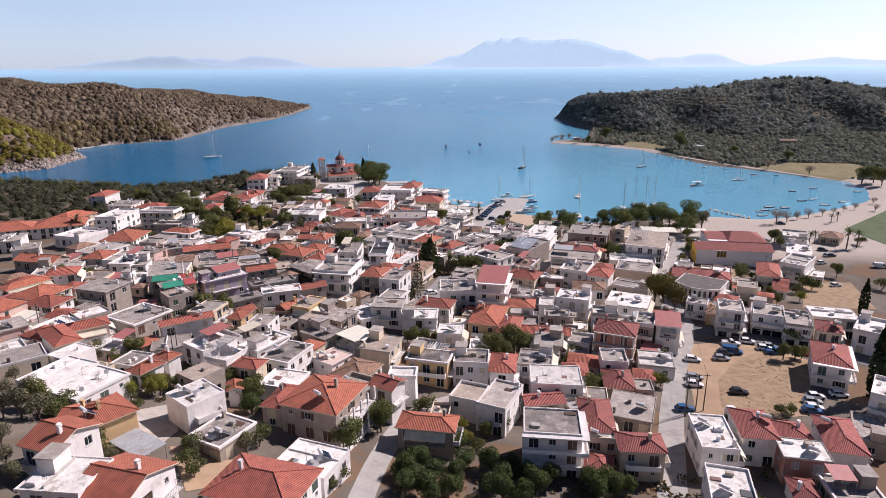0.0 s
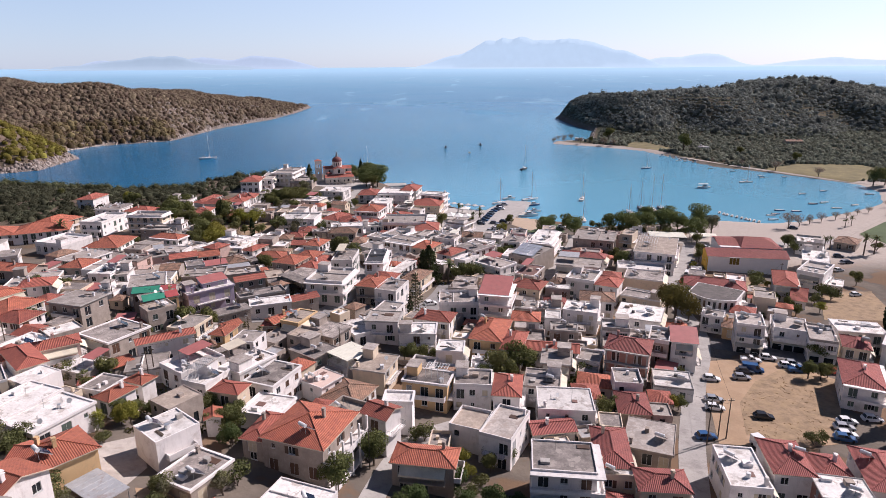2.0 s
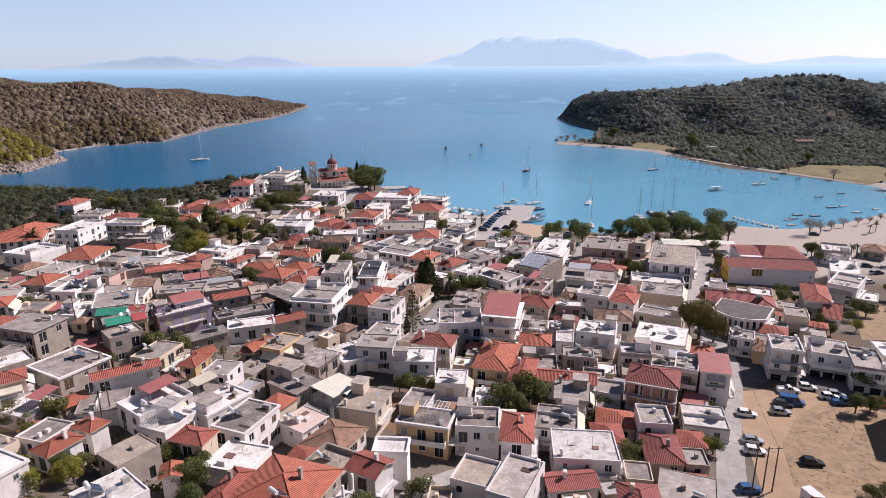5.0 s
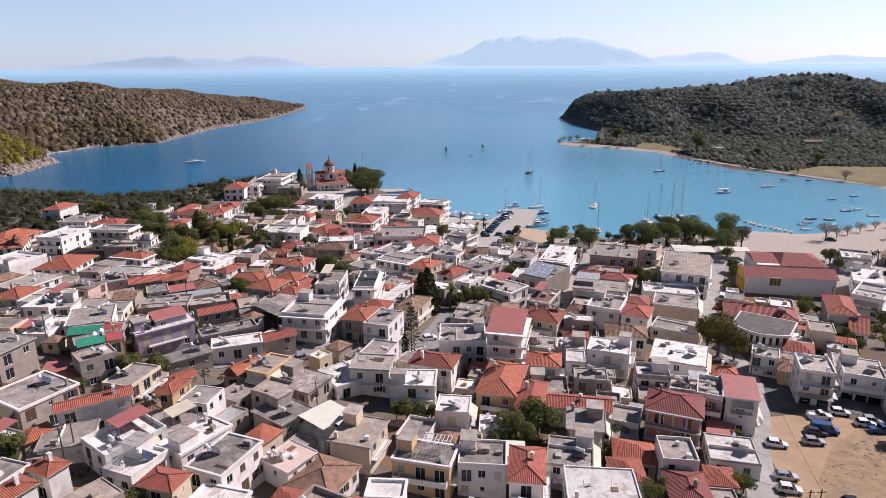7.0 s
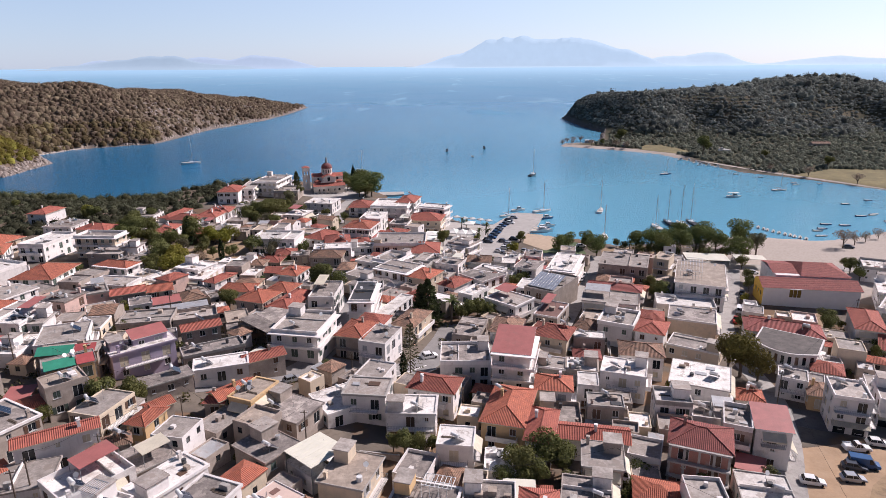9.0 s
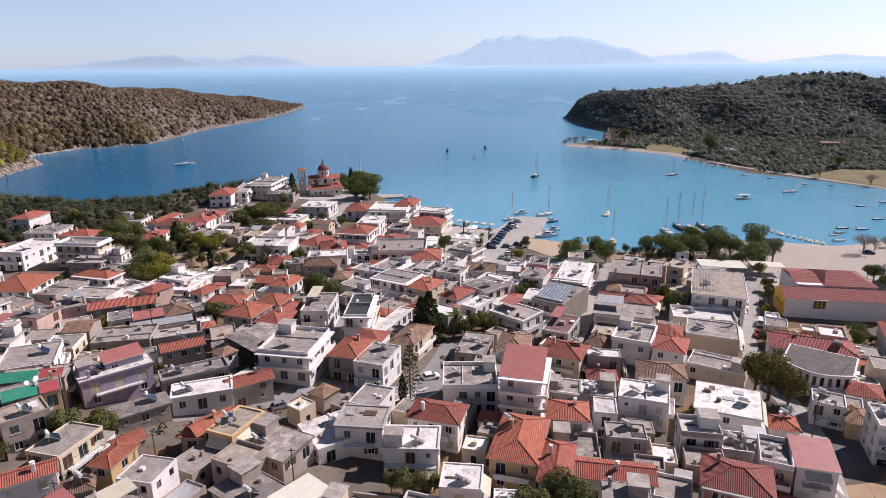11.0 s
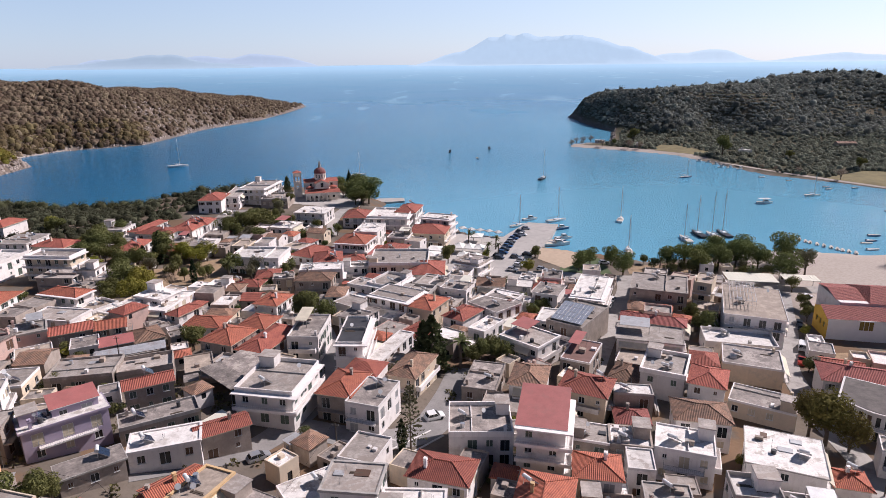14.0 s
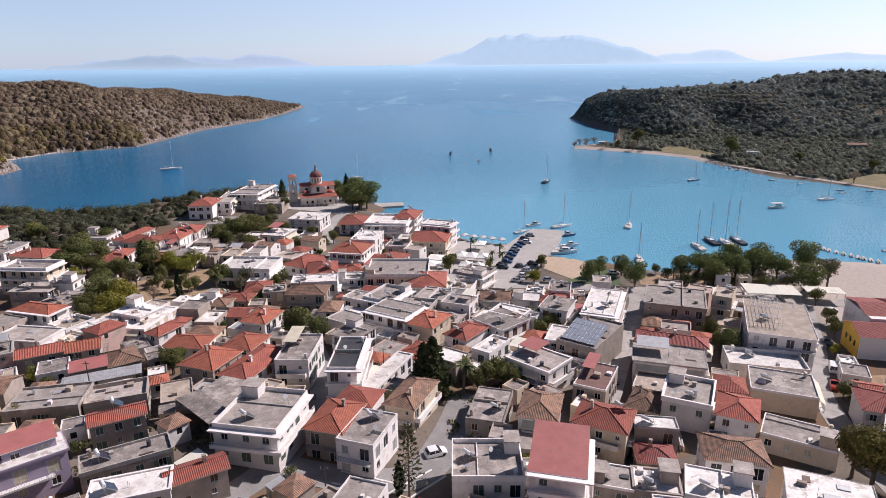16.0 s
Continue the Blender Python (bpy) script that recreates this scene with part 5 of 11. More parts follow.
house(83.2, 167.4, -20, 6.8, 8.4, 2.6, "flat", "light", "white", 75, "shop")
house(82.6, 175.8, -24, 4.4, 6.7, 1.2, "hip", "old", "ochre", 76)
house(79.1, 180.2, -28, 6.0, 5.7, 1.6, "flat", "light", "white", 77)
house(95.5, 169.7, -25, 8.1, 9.5, 2.0, "flat", "light", "white", 78, "shop")
house(100.3, 163.3, -23, 6.5, 11.6, 2.0, "flat", "light", "white", 79, "shop")
house(113.4, 168.6, -15, 11.4, 7.8, 2.0, "flat", "white", "white", 80)
house(105.6, 157.3, -27, 5.7, 7.6, 2.0, "hip", "rose", "cream", 81)
house(118.4, 157.1, -40, 8.8, 12.1, 2.0, "flat", "white", "white", 82)
house(93.3, 117.1, -38, 5.0, 9.7, 2.5, "flat", "white", "white", 83)
house(84.9, 108.6, -29, 5.6, 11.2, 1.0, "flat", "grey", "beige", 84)
house(57.0, 177.4, -24, 11.7, 11.2, 2.0, "flat", "white", "white", 85)
house(55.3, 156.3, -23, 4.9, 8.4, 2.4, "flat", "grey", "beige", 86)
house(60.6, 154.6, -16, 6.0, 6.9, 2.6, "shed", "rose", "white", 87)
house(66.3, 173.8, -16, 5.3, 5.0, 1.0, "hip", "orange", "white", 88)
house(47.3, 167.6, -11, 7.1, 6.1, 1.8, "flat", "white", "white", 89)
house(117.7, 213.7, -25, 7.0, 16.3, 2.0, "hip", "red", "white", 90)
house(118.2, 205.2, -30, 4.3, 12.8, 1.0, "gable", "red", "white", 91)
house(-127.5, 280.9, -5, 15.4, 8.1, 2.6, "flat", "grey", "cream", 92, "bands")
house(-142.8, 307.1, -11, 13.3, 9.5, 1.6, "hip", "red", "cream", 93)
house(-160.0, 317.5, -10, 8.3, 10.4, 1.5, "flat", "grey", "white", 94)
house(-120.3, 331.7, -10, 4.7, 18.9, 1.6, "hip", "red", "white", 95)
house(-112.1, 322.8, -11, 13.5, 9.0, 1.8, "hip", "red", "white", 96, "loggia")
house(-103.3, 329.3, -7, 10.0, 13.1, 2.0, "hip", "red", "white", 97, "loggia")
house(-102.0, 337.2, 1, 10.6, 10.6, 2.0, "hip", "red", "white", 98, "loggia")
house(-112.8, 302.8, 1, 7.4, 14.5, 1.8, "hip", "red", "white", 99)
house(-124.3, 315.9, -1, 10.0, 10.7, 1.0, "flat", "light", "beige", 100)
house(-132.8, 329.8, -1, 11.1, 10.6, 1.6, "flat", "light", "white", 101)
house(-106.0, 249.5, -16, 12.3, 6.1, 2.0, "hip", "orange", "white", 102, "bands")
house(-119.2, 269.4, -3, 11.2, 7.9, 1.5, "flat", "light", "beige", 103)
house(-112.2, 273.4, 1, 5.9, 6.6, 2.0, "flat", "light", "white", 104)
house(-108.5, 269.5, -1, 5.1, 11.7, 1.2, "flat", "light", "beige", 105)
house(-100.2, 235.3, -9, 12.9, 8.0, 1.5, "flat", "light", "white", 106)
house(-88.6, 243.2, -25, 4.9, 9.8, 1.4, "flat", "white", "cream", 107)
house(-81.1, 250.6, -21, 9.0, 7.5, 2.0, "flat", "white", "white", 108)
house(-77.4, 248.7, -9, 6.6, 14.9, 1.5, "flat", "white", "white", 109)
house(-91.2, 225.4, 29, 8.8, 5.4, 1.4, "gable", "red", "beige", 110)
house(-83.5, 229.2, 24, 6.6, 6.1, 1.5, "gable", "orange", "beige", 111)
house(-78.1, 220.7, 29, 7.0, 3.9, 1.0, "shed", "rose", "beige", 112)
house(-70.4, 241.5, -24, 4.4, 8.2, 1.6, "hip", "red", "white", 113)
house(-62.6, 236.6, -6, 9.8, 7.1, 1.2, "hip", "orange", "white", 114)
house(-52.1, 222.4, -20, 8.7, 9.5, 1.8, "hip", "orange", "beige", 115)
house(-69.2, 266.0, -7, 6.5, 5.8, 1.2, "flat", "white", "white", 116)
house(-64.9, 265.0, -5, 5.8, 6.1, 1.2, "hip", "old", "beige", 117)
canopy(-45.8, 201.0, -43, 13.1, 4.8, 1.6, "grey", 118)
house(-73.1, 225.3, 37, 6.4, 8.0, 1.2, "hip", "old", "beige", 119)
canopy(-72.2, 215.3, 25, 14.9, 4.8, 1.1, "sheet", 120)
house(-74.8, 202.1, 11, 12.7, 8.9, 1.4, "flat", "light", "beige", 121)
house(-63.9, 205.4, 22, 10.7, 7.2, 1.4, "flat", "light", "beige", 122)
house(-184.0, 261.3, 25, 18.5, 13.9, 1.5, "hip", "orange", "white", 123)
house(-167.1, 268.9, 23, 20.0, 14.9, 1.5, "hip", "orange", "white", 124)
house(-170.5, 284.0, -15, 11.6, 16.9, 1.6, "hip", "orange", "cream", 125)
house(-148.0, 281.5, -7, 10.1, 17.9, 2.0, "flat", "white", "white", 126)
house(-159.0, 311.9, -4, 12.1, 11.9, 1.8, "flat", "light", "white", 127)
house(-184.3, 340.2, -4, 8.6, 14.1, 1.5, "hip", "red", "white", 128)
house(-126.0, 243.6, 0, 12.7, 15.5, 1.5, "hip", "orange", "white", 129)
house(-146.8, 248.7, -19, 13.4, 14.1, 1.4, "flat", "white", "white", 130)
house(-170.6, 240.8, 11, 7.6, 12.9, 1.6, "flat", "light", "white", 131)
house(-153.7, 224.6, 27, 8.5, 8.9, 1.4, "flat", "light", "white", 132)
house(-131.9, 199.2, -12, 14.9, 7.1, 1.4, "gable", "orange", "beige", 133)
house(-119.0, 186.5, 16, 12.6, 12.0, 1.0, "flat", "light", "beige", 134)
house(-99.6, 192.4, -3, 6.6, 11.6, 2.0, "flat", "white", "white", 135)
house(-120.6, 216.0, -21, 10.6, 12.5, 1.6, "flat", "light", "white", 136)
house(-105.8, 157.0, -15, 9.6, 10.2, 1.5, "hip", "orange", "white", 137)
house(-114.3, 163.9, -34, 4.7, 11.2, 1.5, "hip", "orange", "white", 138)
house(-92.2, 177.5, -2, 6.0, 7.3, 1.0, "flat", "white", "white", 140)
house(-77.1, 173.1, 13, 11.1, 5.1, 2.0, "flat", "light", "beige", 141, "awnings")
house(-83.2, 181.2, 22, 10.0, 11.3, 2.0, "flat", "light", "white", 145)
house(-96.6, 192.1, 7, 6.2, 6.5, 1.8, "flat", "grey", "white", 146)
house(-102.7, 195.9, -7, 8.9, 10.3, 2.0, "flat", "light", "white", 147)
house(-20.9, 198.1, -16, 7.0, 10.2, 2.0, "hip", "orange", "beige", 163)
house(-14.7, 194.4, -19, 7.0, 10.4, 2.1, "flat", "grey", "white", 164)
house(-7.7, 210.4, -22, 6.2, 12.0, 1.8, "hip", "old", "cream", 165)
house(-66.4, 339.0, -14, 9.7, 11.1, 1.8, "flat", "white", "white", 168)
house(-65.6, 297.4, -5, 17.4, 13.1, 1.8, "flat", "white", "white", 169)
house(-34.8, 318.4, -13, 12.0, 12.4, 2.0, "hip", "orange", "white", 170, "bands")
house(-30.6, 331.9, -8, 9.7, 14.7, 2.4, "flat", "white", "white", 171)
house(-49.8, 309.1, -26, 9.6, 14.0, 1.2, "hip", "red", "white", 172)
house(-41.9, 298.8, 10, 9.6, 13.5, 1.5, "hip", "red", "white", 173)
house(-41.0, 281.6, 6, 13.9, 7.6, 2.0, "flat", "white", "white", 174)
house(-41.4, 272.8, -2, 11.3, 7.7, 1.8, "hip", "old", "beige", 175)
house(-48.6, 249.9, -16, 6.9, 9.0, 1.9, "hip", "orange", "white", 176)
house(-51.7, 274.2, 10, 6.3, 5.6, 1.5, "flat", "light", "beige", 177)
house(-33.7, 226.9, -3, 7.4, 13.6, 2.2, "flat", "grey", "white", 178)
house(-42.8, 223.5, -21, 7.2, 15.7, 1.5, "hip", "red", "white", 179)
house(-48.6, 235.9, -17, 7.5, 8.3, 1.5, "hip", "orange", "white", 180)
house(-21.9, 221.2, -2, 6.1, 15.1, 2.8, "flat", "black", "white", 181, "bands")
house(-13.9, 220.7, -23, 3.6, 19.3, 1.5, "flat", "white", "white", 182)
house(-15.9, 293.5, -1, 19.8, 16.5, 2.3, "flat", "light", "cream", 183)
house(-17.4, 269.2, -29, 9.2, 12.1, 2.0, "flat", "light", "white", 184, "bands")
house(-14.2, 255.4, -30, 12.8, 10.1, 2.2, "flat", "light", "white", 185, "bands")
house(-5.7, 250.9, -28, 8.8, 10.3, 2.0, "hip", "orange", "cream", 186)
house(-6.8, 287.0, -1, 12.3, 14.0, 1.8, "hip", "red", "white", 187)
house(-3.6, 272.6, -21, 9.4, 9.3, 1.8, "flat", "light", "white", 188)
house(-40.2, 366.0, -2, 10.7, 14.4, 1.5, "hip", "red", "white", 189)
house(-23.8, 353.1, -7, 17.1, 16.7, 2.8, "flat", "white", "white", 190, "bands")
house(-16.2, 361.1, -11, 9.0, 15.5, 3.0, "hip", "red", "white", 191)
house(-2.9, 347.9, -21, 12.7, 8.4, 3.0, "flat", "white", "white", 192, "bands")
house(-6.6, 337.1, -11, 15.1, 13.3, 2.0, "hip", "red", "cream", 193)
house(-15.7, 340.9, -22, 7.3, 11.4, 1.0, "hip", "red", "white", 194)
house(-19.9, 313.2, -20, 9.3, 11.8, 1.5, "hip", "red", "white", 195)
house(-112.0, 384.6, 3, 10.6, 15.9, 2.0, "hip", "red", "white", 196)
house(-105.4, 398.1, 4, 7.0, 24.0, 2.0, "flat", "light", "white", 197)
house(-96.5, 409.9, -7, 13.8, 24.0, 2.6, "flat", "light", "white", 198, "bands")
house(-85.1, 399.6, -0, 13.2, 15.2, 1.3, "flat", "light", "beige", 199)
house(-94.8, 357.1, 2, 9.8, 13.9, 1.6, "flat", "light", "white", 200)
house(-60.5, 369.2, -10, 14.3, 13.3, 1.7, "flat", "white", "white", 201)
house(9.3, 290.0, -32, 9.3, 9.1, 2.4, "flat", "light", "white", 202, "bands")
house(3.4, 266.3, -23, 8.7, 7.5, 2.0, "flat", "grey", "white", 203)
house(16.9, 257.4, -32, 9.1, 6.9, 2.0, "flat", "white", "white", 204)
house(14.0, 251.5, 42, 10.7, 10.2, 2.0, "flat", "grey", "white", 205)
house(4.5, 244.6, -37, 6.5, 9.8, 1.8, "hip", "red", "white", 206)
house(10.1, 235.2, -36, 4.9, 9.5, 1.8, "flat", "white", "white", 207)
house(20.3, 226.7, -43, 11.2, 9.3, 2.0, "flat", "light", "white", 208)
house(35.1, 240.3, -36, 9.9, 18.0, 2.3, "flat", "light", "beige", 209, "solar")
house(27.3, 243.0, -21, 4.2, 9.2, 1.8, "flat", "white", "white", 210)
house(42.6, 259.4, -21, 8.7, 19.9, 2.8, "flat", "white", "white", 211, "bands")
house(31.2, 264.2, -26, 7.7, 9.1, 2.0, "flat", "grey", "white", 212)
house(27.0, 279.9, -15, 5.2, 6.1, 1.6, "flat", "white", "white", 213)
house(23.7, 275.3, -12, 7.5, 8.3, 1.5, "flat", "white", "white", 214)
house(65.9, 268.1, -20, 16.3, 15.5, 2.4, "flat", "light", "beige", 218)
house(79.9, 267.7, -31, 5.2, 9.5, 2.9, "flat", "tan", "cream", 219)
canopy(102.3, 284.6, -10, 15.7, 9.2, 1.1, "cream", 223)
canopy(118.5, 283.5, -11, 11.1, 6.0, 1.1, "cream", 224)
house(144.3, 241.5, -29, 8.4, 15.0, 2.0, "flat", "white", "white", 225)
house(133.9, 223.6, -43, 8.1, 14.9, 2.2, "flat", "light", "white", 226)
house(138.1, 219.2, -34, 6.2, 8.4, 1.0, "flat", "white", "white", 227)
house(157.2, 268.5, -27, 9.6, 12.4, 1.5, "flat", "white", "white", 228)
house(177.0, 273.6, -42, 8.3, 9.7, 1.0, "hip", "old", "beige", 229)
house(90.8, 207.0, -21, 18.3, 9.3, 1.9, "hip", "rose", "white", 230)

house(243, 593, -8, 9, 5, 0.9, "flat", "white", "white", 301)
house(339, 618, -4, 15, 7, 0.9, "gable", "old", "beige", 302)
house(146, 677, -12, 8, 4, 0.8, "flat", "white", "white", 303)
house(156, 668, -12, 6, 4, 0.8, "flat", "white", "white", 304)
house(172, 640, -20, 6, 4, 0.8, "flat", "light", "beige", 305)

# the crowded western blocks
house(-65.3, 178.6, 40, 12.8, 5.7, 2.07, "flat", "white", "lavender", 2000)
house(-64.6, 180.8, 40, 7.0, 4.1, 2.63, "shed", "rose", "lavender", 2001)
house(-58.8, 195.4, 29, 8.7, 4.5, 1.73, "gable", "red", "beige", 2002)
house(-70.4, 158.7, 44, 7.0, 5.7, 2.23, "flat", "tan", "beige", 2003)
house(-73.4, 166.0, 34, 8.6, 5.6, 2.23, "flat", "light", "ochre", 2004, "awnings")
house(-56.1, 169.2, 38, 9.2, 4.4, 1.07, "flat", "grey", "beige", 2005)
house(-47.3, 176.2, 19, 11.0, 5.7, 1.40, "flat", "white", "white", 2006)
house(-39.7, 180.9, 31, 8.7, 4.4, 1.57, "gable", "red", "beige", 2007)
house(-52.3, 185.0, 30, 13.3, 5.4, 1.23, "flat", "grey", "beige", 2008)
house(-33.4, 196.0, -11, 11.6, 13.2, 2.50, "flat", "light", "white", 2009, "bands")
house(-40.6, 163.5, 46, 8.0, 4.4, 1.57, "gable", "orange", "ochre", 2010)
house(-43.1, 161.3, -1, 3.6, 3.7, 1.23, "hip", "red", "beige", 2011)
house(-36.0, 161.7, -22, 5.1, 8.3, 2.00, "flat", "tan", "ochre", 2012)
house(-29.1, 159.3, -27, 10.5, 7.7, 1.40, "flat", "grey", "beige", 2013)
house(-51.4, 150.5, -13, 3.6, 5.9, 1.73, "hip", "orange", "ochre", 2014)
house(-51.7, 155.5, 49, 4.3, 3.2, 1.57, "gable", "orange", "beige", 2015)
house(-61.4, 141.3, 32, 11.7, 3.3, 2.07, "gable", "red", "white", 2016)
house(-54.8, 143.9, 27, 6.1, 3.3, 1.23, "hip", "old", "beige", 2017)
house(-46.1, 124.1, -21, 5.8, 7.2, 1.90, "flat", "white", "white", 2018, "cage")
house(-40.1, 132.2, -32, 5.7, 9.9, 2.07, "flat", "white", "white", 2019)
house(-33.8, 127.5, -22, 6.8, 9.7, 2.07, "flat", "grey", "white", 2020, "plain")
house(-32.2, 117.2, -16, 7.7, 7.2, 1.30, "flat", "white", "white", 2021, "plain")
house(-40.0, 119.8, -16, 5.7, 4.0, 1.90, "hip", "red", "cream", 2022)
house(-40.5, 111.6, 20, 2.5, 3.2, 1.23, "gable_side", "orange", "white", 2023)
house(-59.6, 115.5, -26, 3.8, 5.5, 1.33, "hip", "orange", "white", 2024)
house(-58.3, 122.4, -23, 4.2, 3.2, 1.50, "hip", "orange", "white", 2025)
house(-14.6, 166.3, -7, 8.6, 7.1, 2.07, "flat", "light", "white", 2026, "plain")
house(-1.1, 170.9, -17, 9.7, 6.7, 2.00, "hip", "red", "white", 2027)
house(-5.5, 162.0, -3, 9.4, 6.9, 1.73, "flat", "white", "white", 2028)
house(2.8, 150.5, -7, 6.5, 6.3, 1.97, "flat", "white", "white", 2029, "plain")
house(-14.2, 139.0, -17, 7.4, 8.4, 1.83, "flat", "tan", "cream", 2030)
house(-2.3, 132.8, -15, 9.8, 6.0, 2.00, "flat", "grey", "ochre", 2031, "pergola")
house(-20.5, 166.2, -56, 9.6, 9.2, 0.97, "flat", "white", "white", 2032, "plain")
house(-21.8, 106.0, -20, 11.4, 11.7, 2.37, "hip", "orange", "beige", 2033, "loggia")
house(-81.5, 134.3, 35, 8.6, 4.9, 1.90, "hip", "red", "pink", 2034)
house(-74.1, 144.3, -29, 10.7, 10.5, 1.73, "flat", "grey", "beige", 2035, "plain")
house(-90.9, 160.2, -17, 9.8, 8.5, 2.07, "flat", "light", "beige", 2036)
house(-24.8, 131.4, -34, 5.7, 6.1, 1.43, "flat", "pinkish", "white", 2037)
house(-21.0, 144.4, -40, 7.3, 7.4, 1.03, "flat", "white", "white", 2038, "plain")
house(-29.5, 145.8, -36, 8.1, 6.8, 1.43, "flat", "grey", "beige", 2039)
canopy(-44.8, 207.0, -21, 9.9, 13.3, 1.40, "grey", 2100)
canopy(-20.7, 143.7, -41, 7.2, 7.5, 1.83, "cream", 2101)

# the blocks between the junction and the eastern street
house(65.1, 200.1, -32, 12.6, 7.9, 1.23, "flat", "grey", "cream", 2200)
house(48.0, 190.6, -13, 9.8, 7.6, 2.0, "hip", "old", "white", 2201)
house(55.3, 204.8, -27, 7.0, 9.0, 2.17, "hip", "red", "white", 2202)
house(48.5, 211.5, -26, 9.1, 11.0, 2.00, "flat", "light", "white", 2203)
house(40.5, 212.7, -30, 6.0, 8.5, 1.10, "hip", "old", "beige", 2204)
house(37.4, 198.8, -9, 7.7, 4.1, 2.03, "flat", "white", "beige", 2205)
house(35.7, 193.0, -8, 6.2, 5.6, 1.10, "hip", "rose", "beige", 2206)
house(28.4, 200.3, -26, 9.6, 8.5, 2.17, "hip", "red", "cream", 2207)
house(31.4, 218.9, -27, 6.8, 11.8, 1.90, "flat", "brown", "beige", 2208)
house(50.6, 229.4, -17, 15.3, 9.1, 2.00, "flat", "light", "white", 2209)
house(54.1, 237.6, -21, 16.1, 6.0, 2.23, "hip", "rose", "white", 2210)
house(85.2, 248.2, -22, 14.6, 24.0, 2.8, "flat", "tan", "white", 5220, "cage")
house(74.6, 232.6, -14, 17.0, 9.5, 1.17, "flat", "white", "white", 2212)
house(71.5, 219.0, -22, 12.8, 10.8, 1.5, "flat", "grey", "cream", 222)
house(41.0, 180.0, -20, 9.8, 7.8, 2.03, "flat", "white", "white", 2214)
house(25.2, 183.0, -17, 7.1, 6.0, 1.90, "flat", "light", "beige", 2215)
house(31.9, 181.6, -12, 7.0, 5.9, 1.90, "flat", "white", "beige", 2216)

# smaller houses, sheds and yard walls between them
house(-78.8, 317.8, -2, 8.3, 7.9, 1, "flat", "grey", "beige", 1001)
infill(-108.4, 212.4, -18, 5.9, 6.0, 1, "flat", "grey", "white", 1002)
infill(-103.1, 167.2, -12, 6.4, 6.6, 1, "hip", "red", "beige", 1003)
infill(-118.2, 169.4, -31, 5.6, 7.2, 1.2, "hip", "red", "beige", 1004)
infill(-63.2, 252.8, -6, 5.5, 8.0, 1.2, "flat", "white", "beige", 1005)
infill(-22.8, 281.2, -28, 6.4, 7.4, 1, "gable", "red", "pink", 1006)
infill(-74.8, 308.8, -5, 6.2, 8.5, 1.9, "flat", "tan", "cream", 1007)
house(-102.2, 317.8, -9, 6.9, 7.8, 1.2, "flat", "light", "beige", 1008)
house(-90.4, 137.0, -22, 6.5, 8.8, 1.2, "flat", "white", "white", 1009)
infill(-62.2, 327.8, -13, 5.7, 6.4, 1.6, "hip", "orange", "white", 1010)
infill(-113.4, 136.4, -19, 5.7, 8.7, 1.6, "flat", "grey", "white", 1011)
infill(-86.5, 205.1, 8, 5.8, 7.3, 1.6, "gable", "old", "beige", 1012)
house(-57.2, 314.8, -22, 8.4, 8.1, 1.2, "flat", "tan", "white", 1014)
infill(104.2, 220.2, -24, 6.4, 7.5, 1.2, "flat", "white", "pink", 1015)
house(-26.2, 273.8, -29, 8.3, 6.9, 1.2, "flat", "light", "white", 1016)
house(-91.8, 310.2, -10, 7.6, 7.9, 1.6, "flat", "grey", "white", 1017)
infill(-50.8, 259.2, -15, 5.7, 6.6, 1.2, "hip", "old", "cream", 1018)
infill(-65.8, 320.2, -14, 5.9, 7.2, 1.9, "gable", "old", "white", 1020)
infill(-14.0, 175.3, -19, 6.4, 7.8, 1.9, "flat", "light", "white", 1021)
infill(-82.2, 259.8, -22, 6.4, 7.6, 1.2, "flat", "tan", "white", 1022)
infill(-123.4, 117.5, 46, 5.5, 7.7, 1, "flat", "tan", "white", 1023)
house(-85.6, 195.7, 9, 6.9, 8.0, 1.2, "flat", "light", "cream", 1024)
house(47.8, 280.8, -16, 7.1, 7.5, 1, "flat", "tan", "white", 1025)
house(-127.0, 125.0, 41, 8.5, 8.1, 1, "hip", "orange", "pink", 1026)
infill(-105.8, 142.1, -18, 7.3, 7.2, 1.9, "hip", "orange", "pink", 1027)
infill(-44.6, 146.8, -12, 5.9, 6.1, 1.9, "flat", "light", "white", 1029)
infill(-75.4, 117.7, -26, 5.6, 6.6, 1.6, "flat", "white", "white", 1030)
infill(-84.9, 219.5, 27, 6.0, 6.8, 1, "flat", "grey", "white", 1031)
infill(96.2, 270.8, -6, 5.7, 7.2, 1.2, "flat", "grey", "beige", 1032)
house(-108.4, 121.4, 44, 7.5, 7.9, 1, "hip", "old", "beige", 1033)
house(91.8, 217.2, -21, 8.2, 9.0, 1, "gable", "red", "cream", 1035)
infill(-120.1, 156.3, -36, 5.6, 6.6, 1.2, "flat", "light", "beige", 1036)
infill(-68.9, 188.7, 43, 6.8, 6.8, 1, "hip", "old", "white", 1037)
infill(101.8, 195.8, -24, 6.1, 7.1, 1.9, "flat", "light", "cream", 1038)
infill(-14.8, 237.8, -32, 6.9, 7.5, 1, "flat", "light", "pink", 1039)
house(4.8, 279.8, -18, 6.7, 8.9, 1.9, "flat", "tan", "white", 1041)
house(-96.9, 129.1, 48, 8.2, 6.7, 1.9, "flat", "light", "pink", 1042)
house(-102.2, 131.8, 46, 8.0, 8.7, 1.2, "gable", "red", "white", 1043)
infill(-99.6, 116.2, 45, 5.9, 6.9, 1.9, "hip", "red", "cream", 1044)
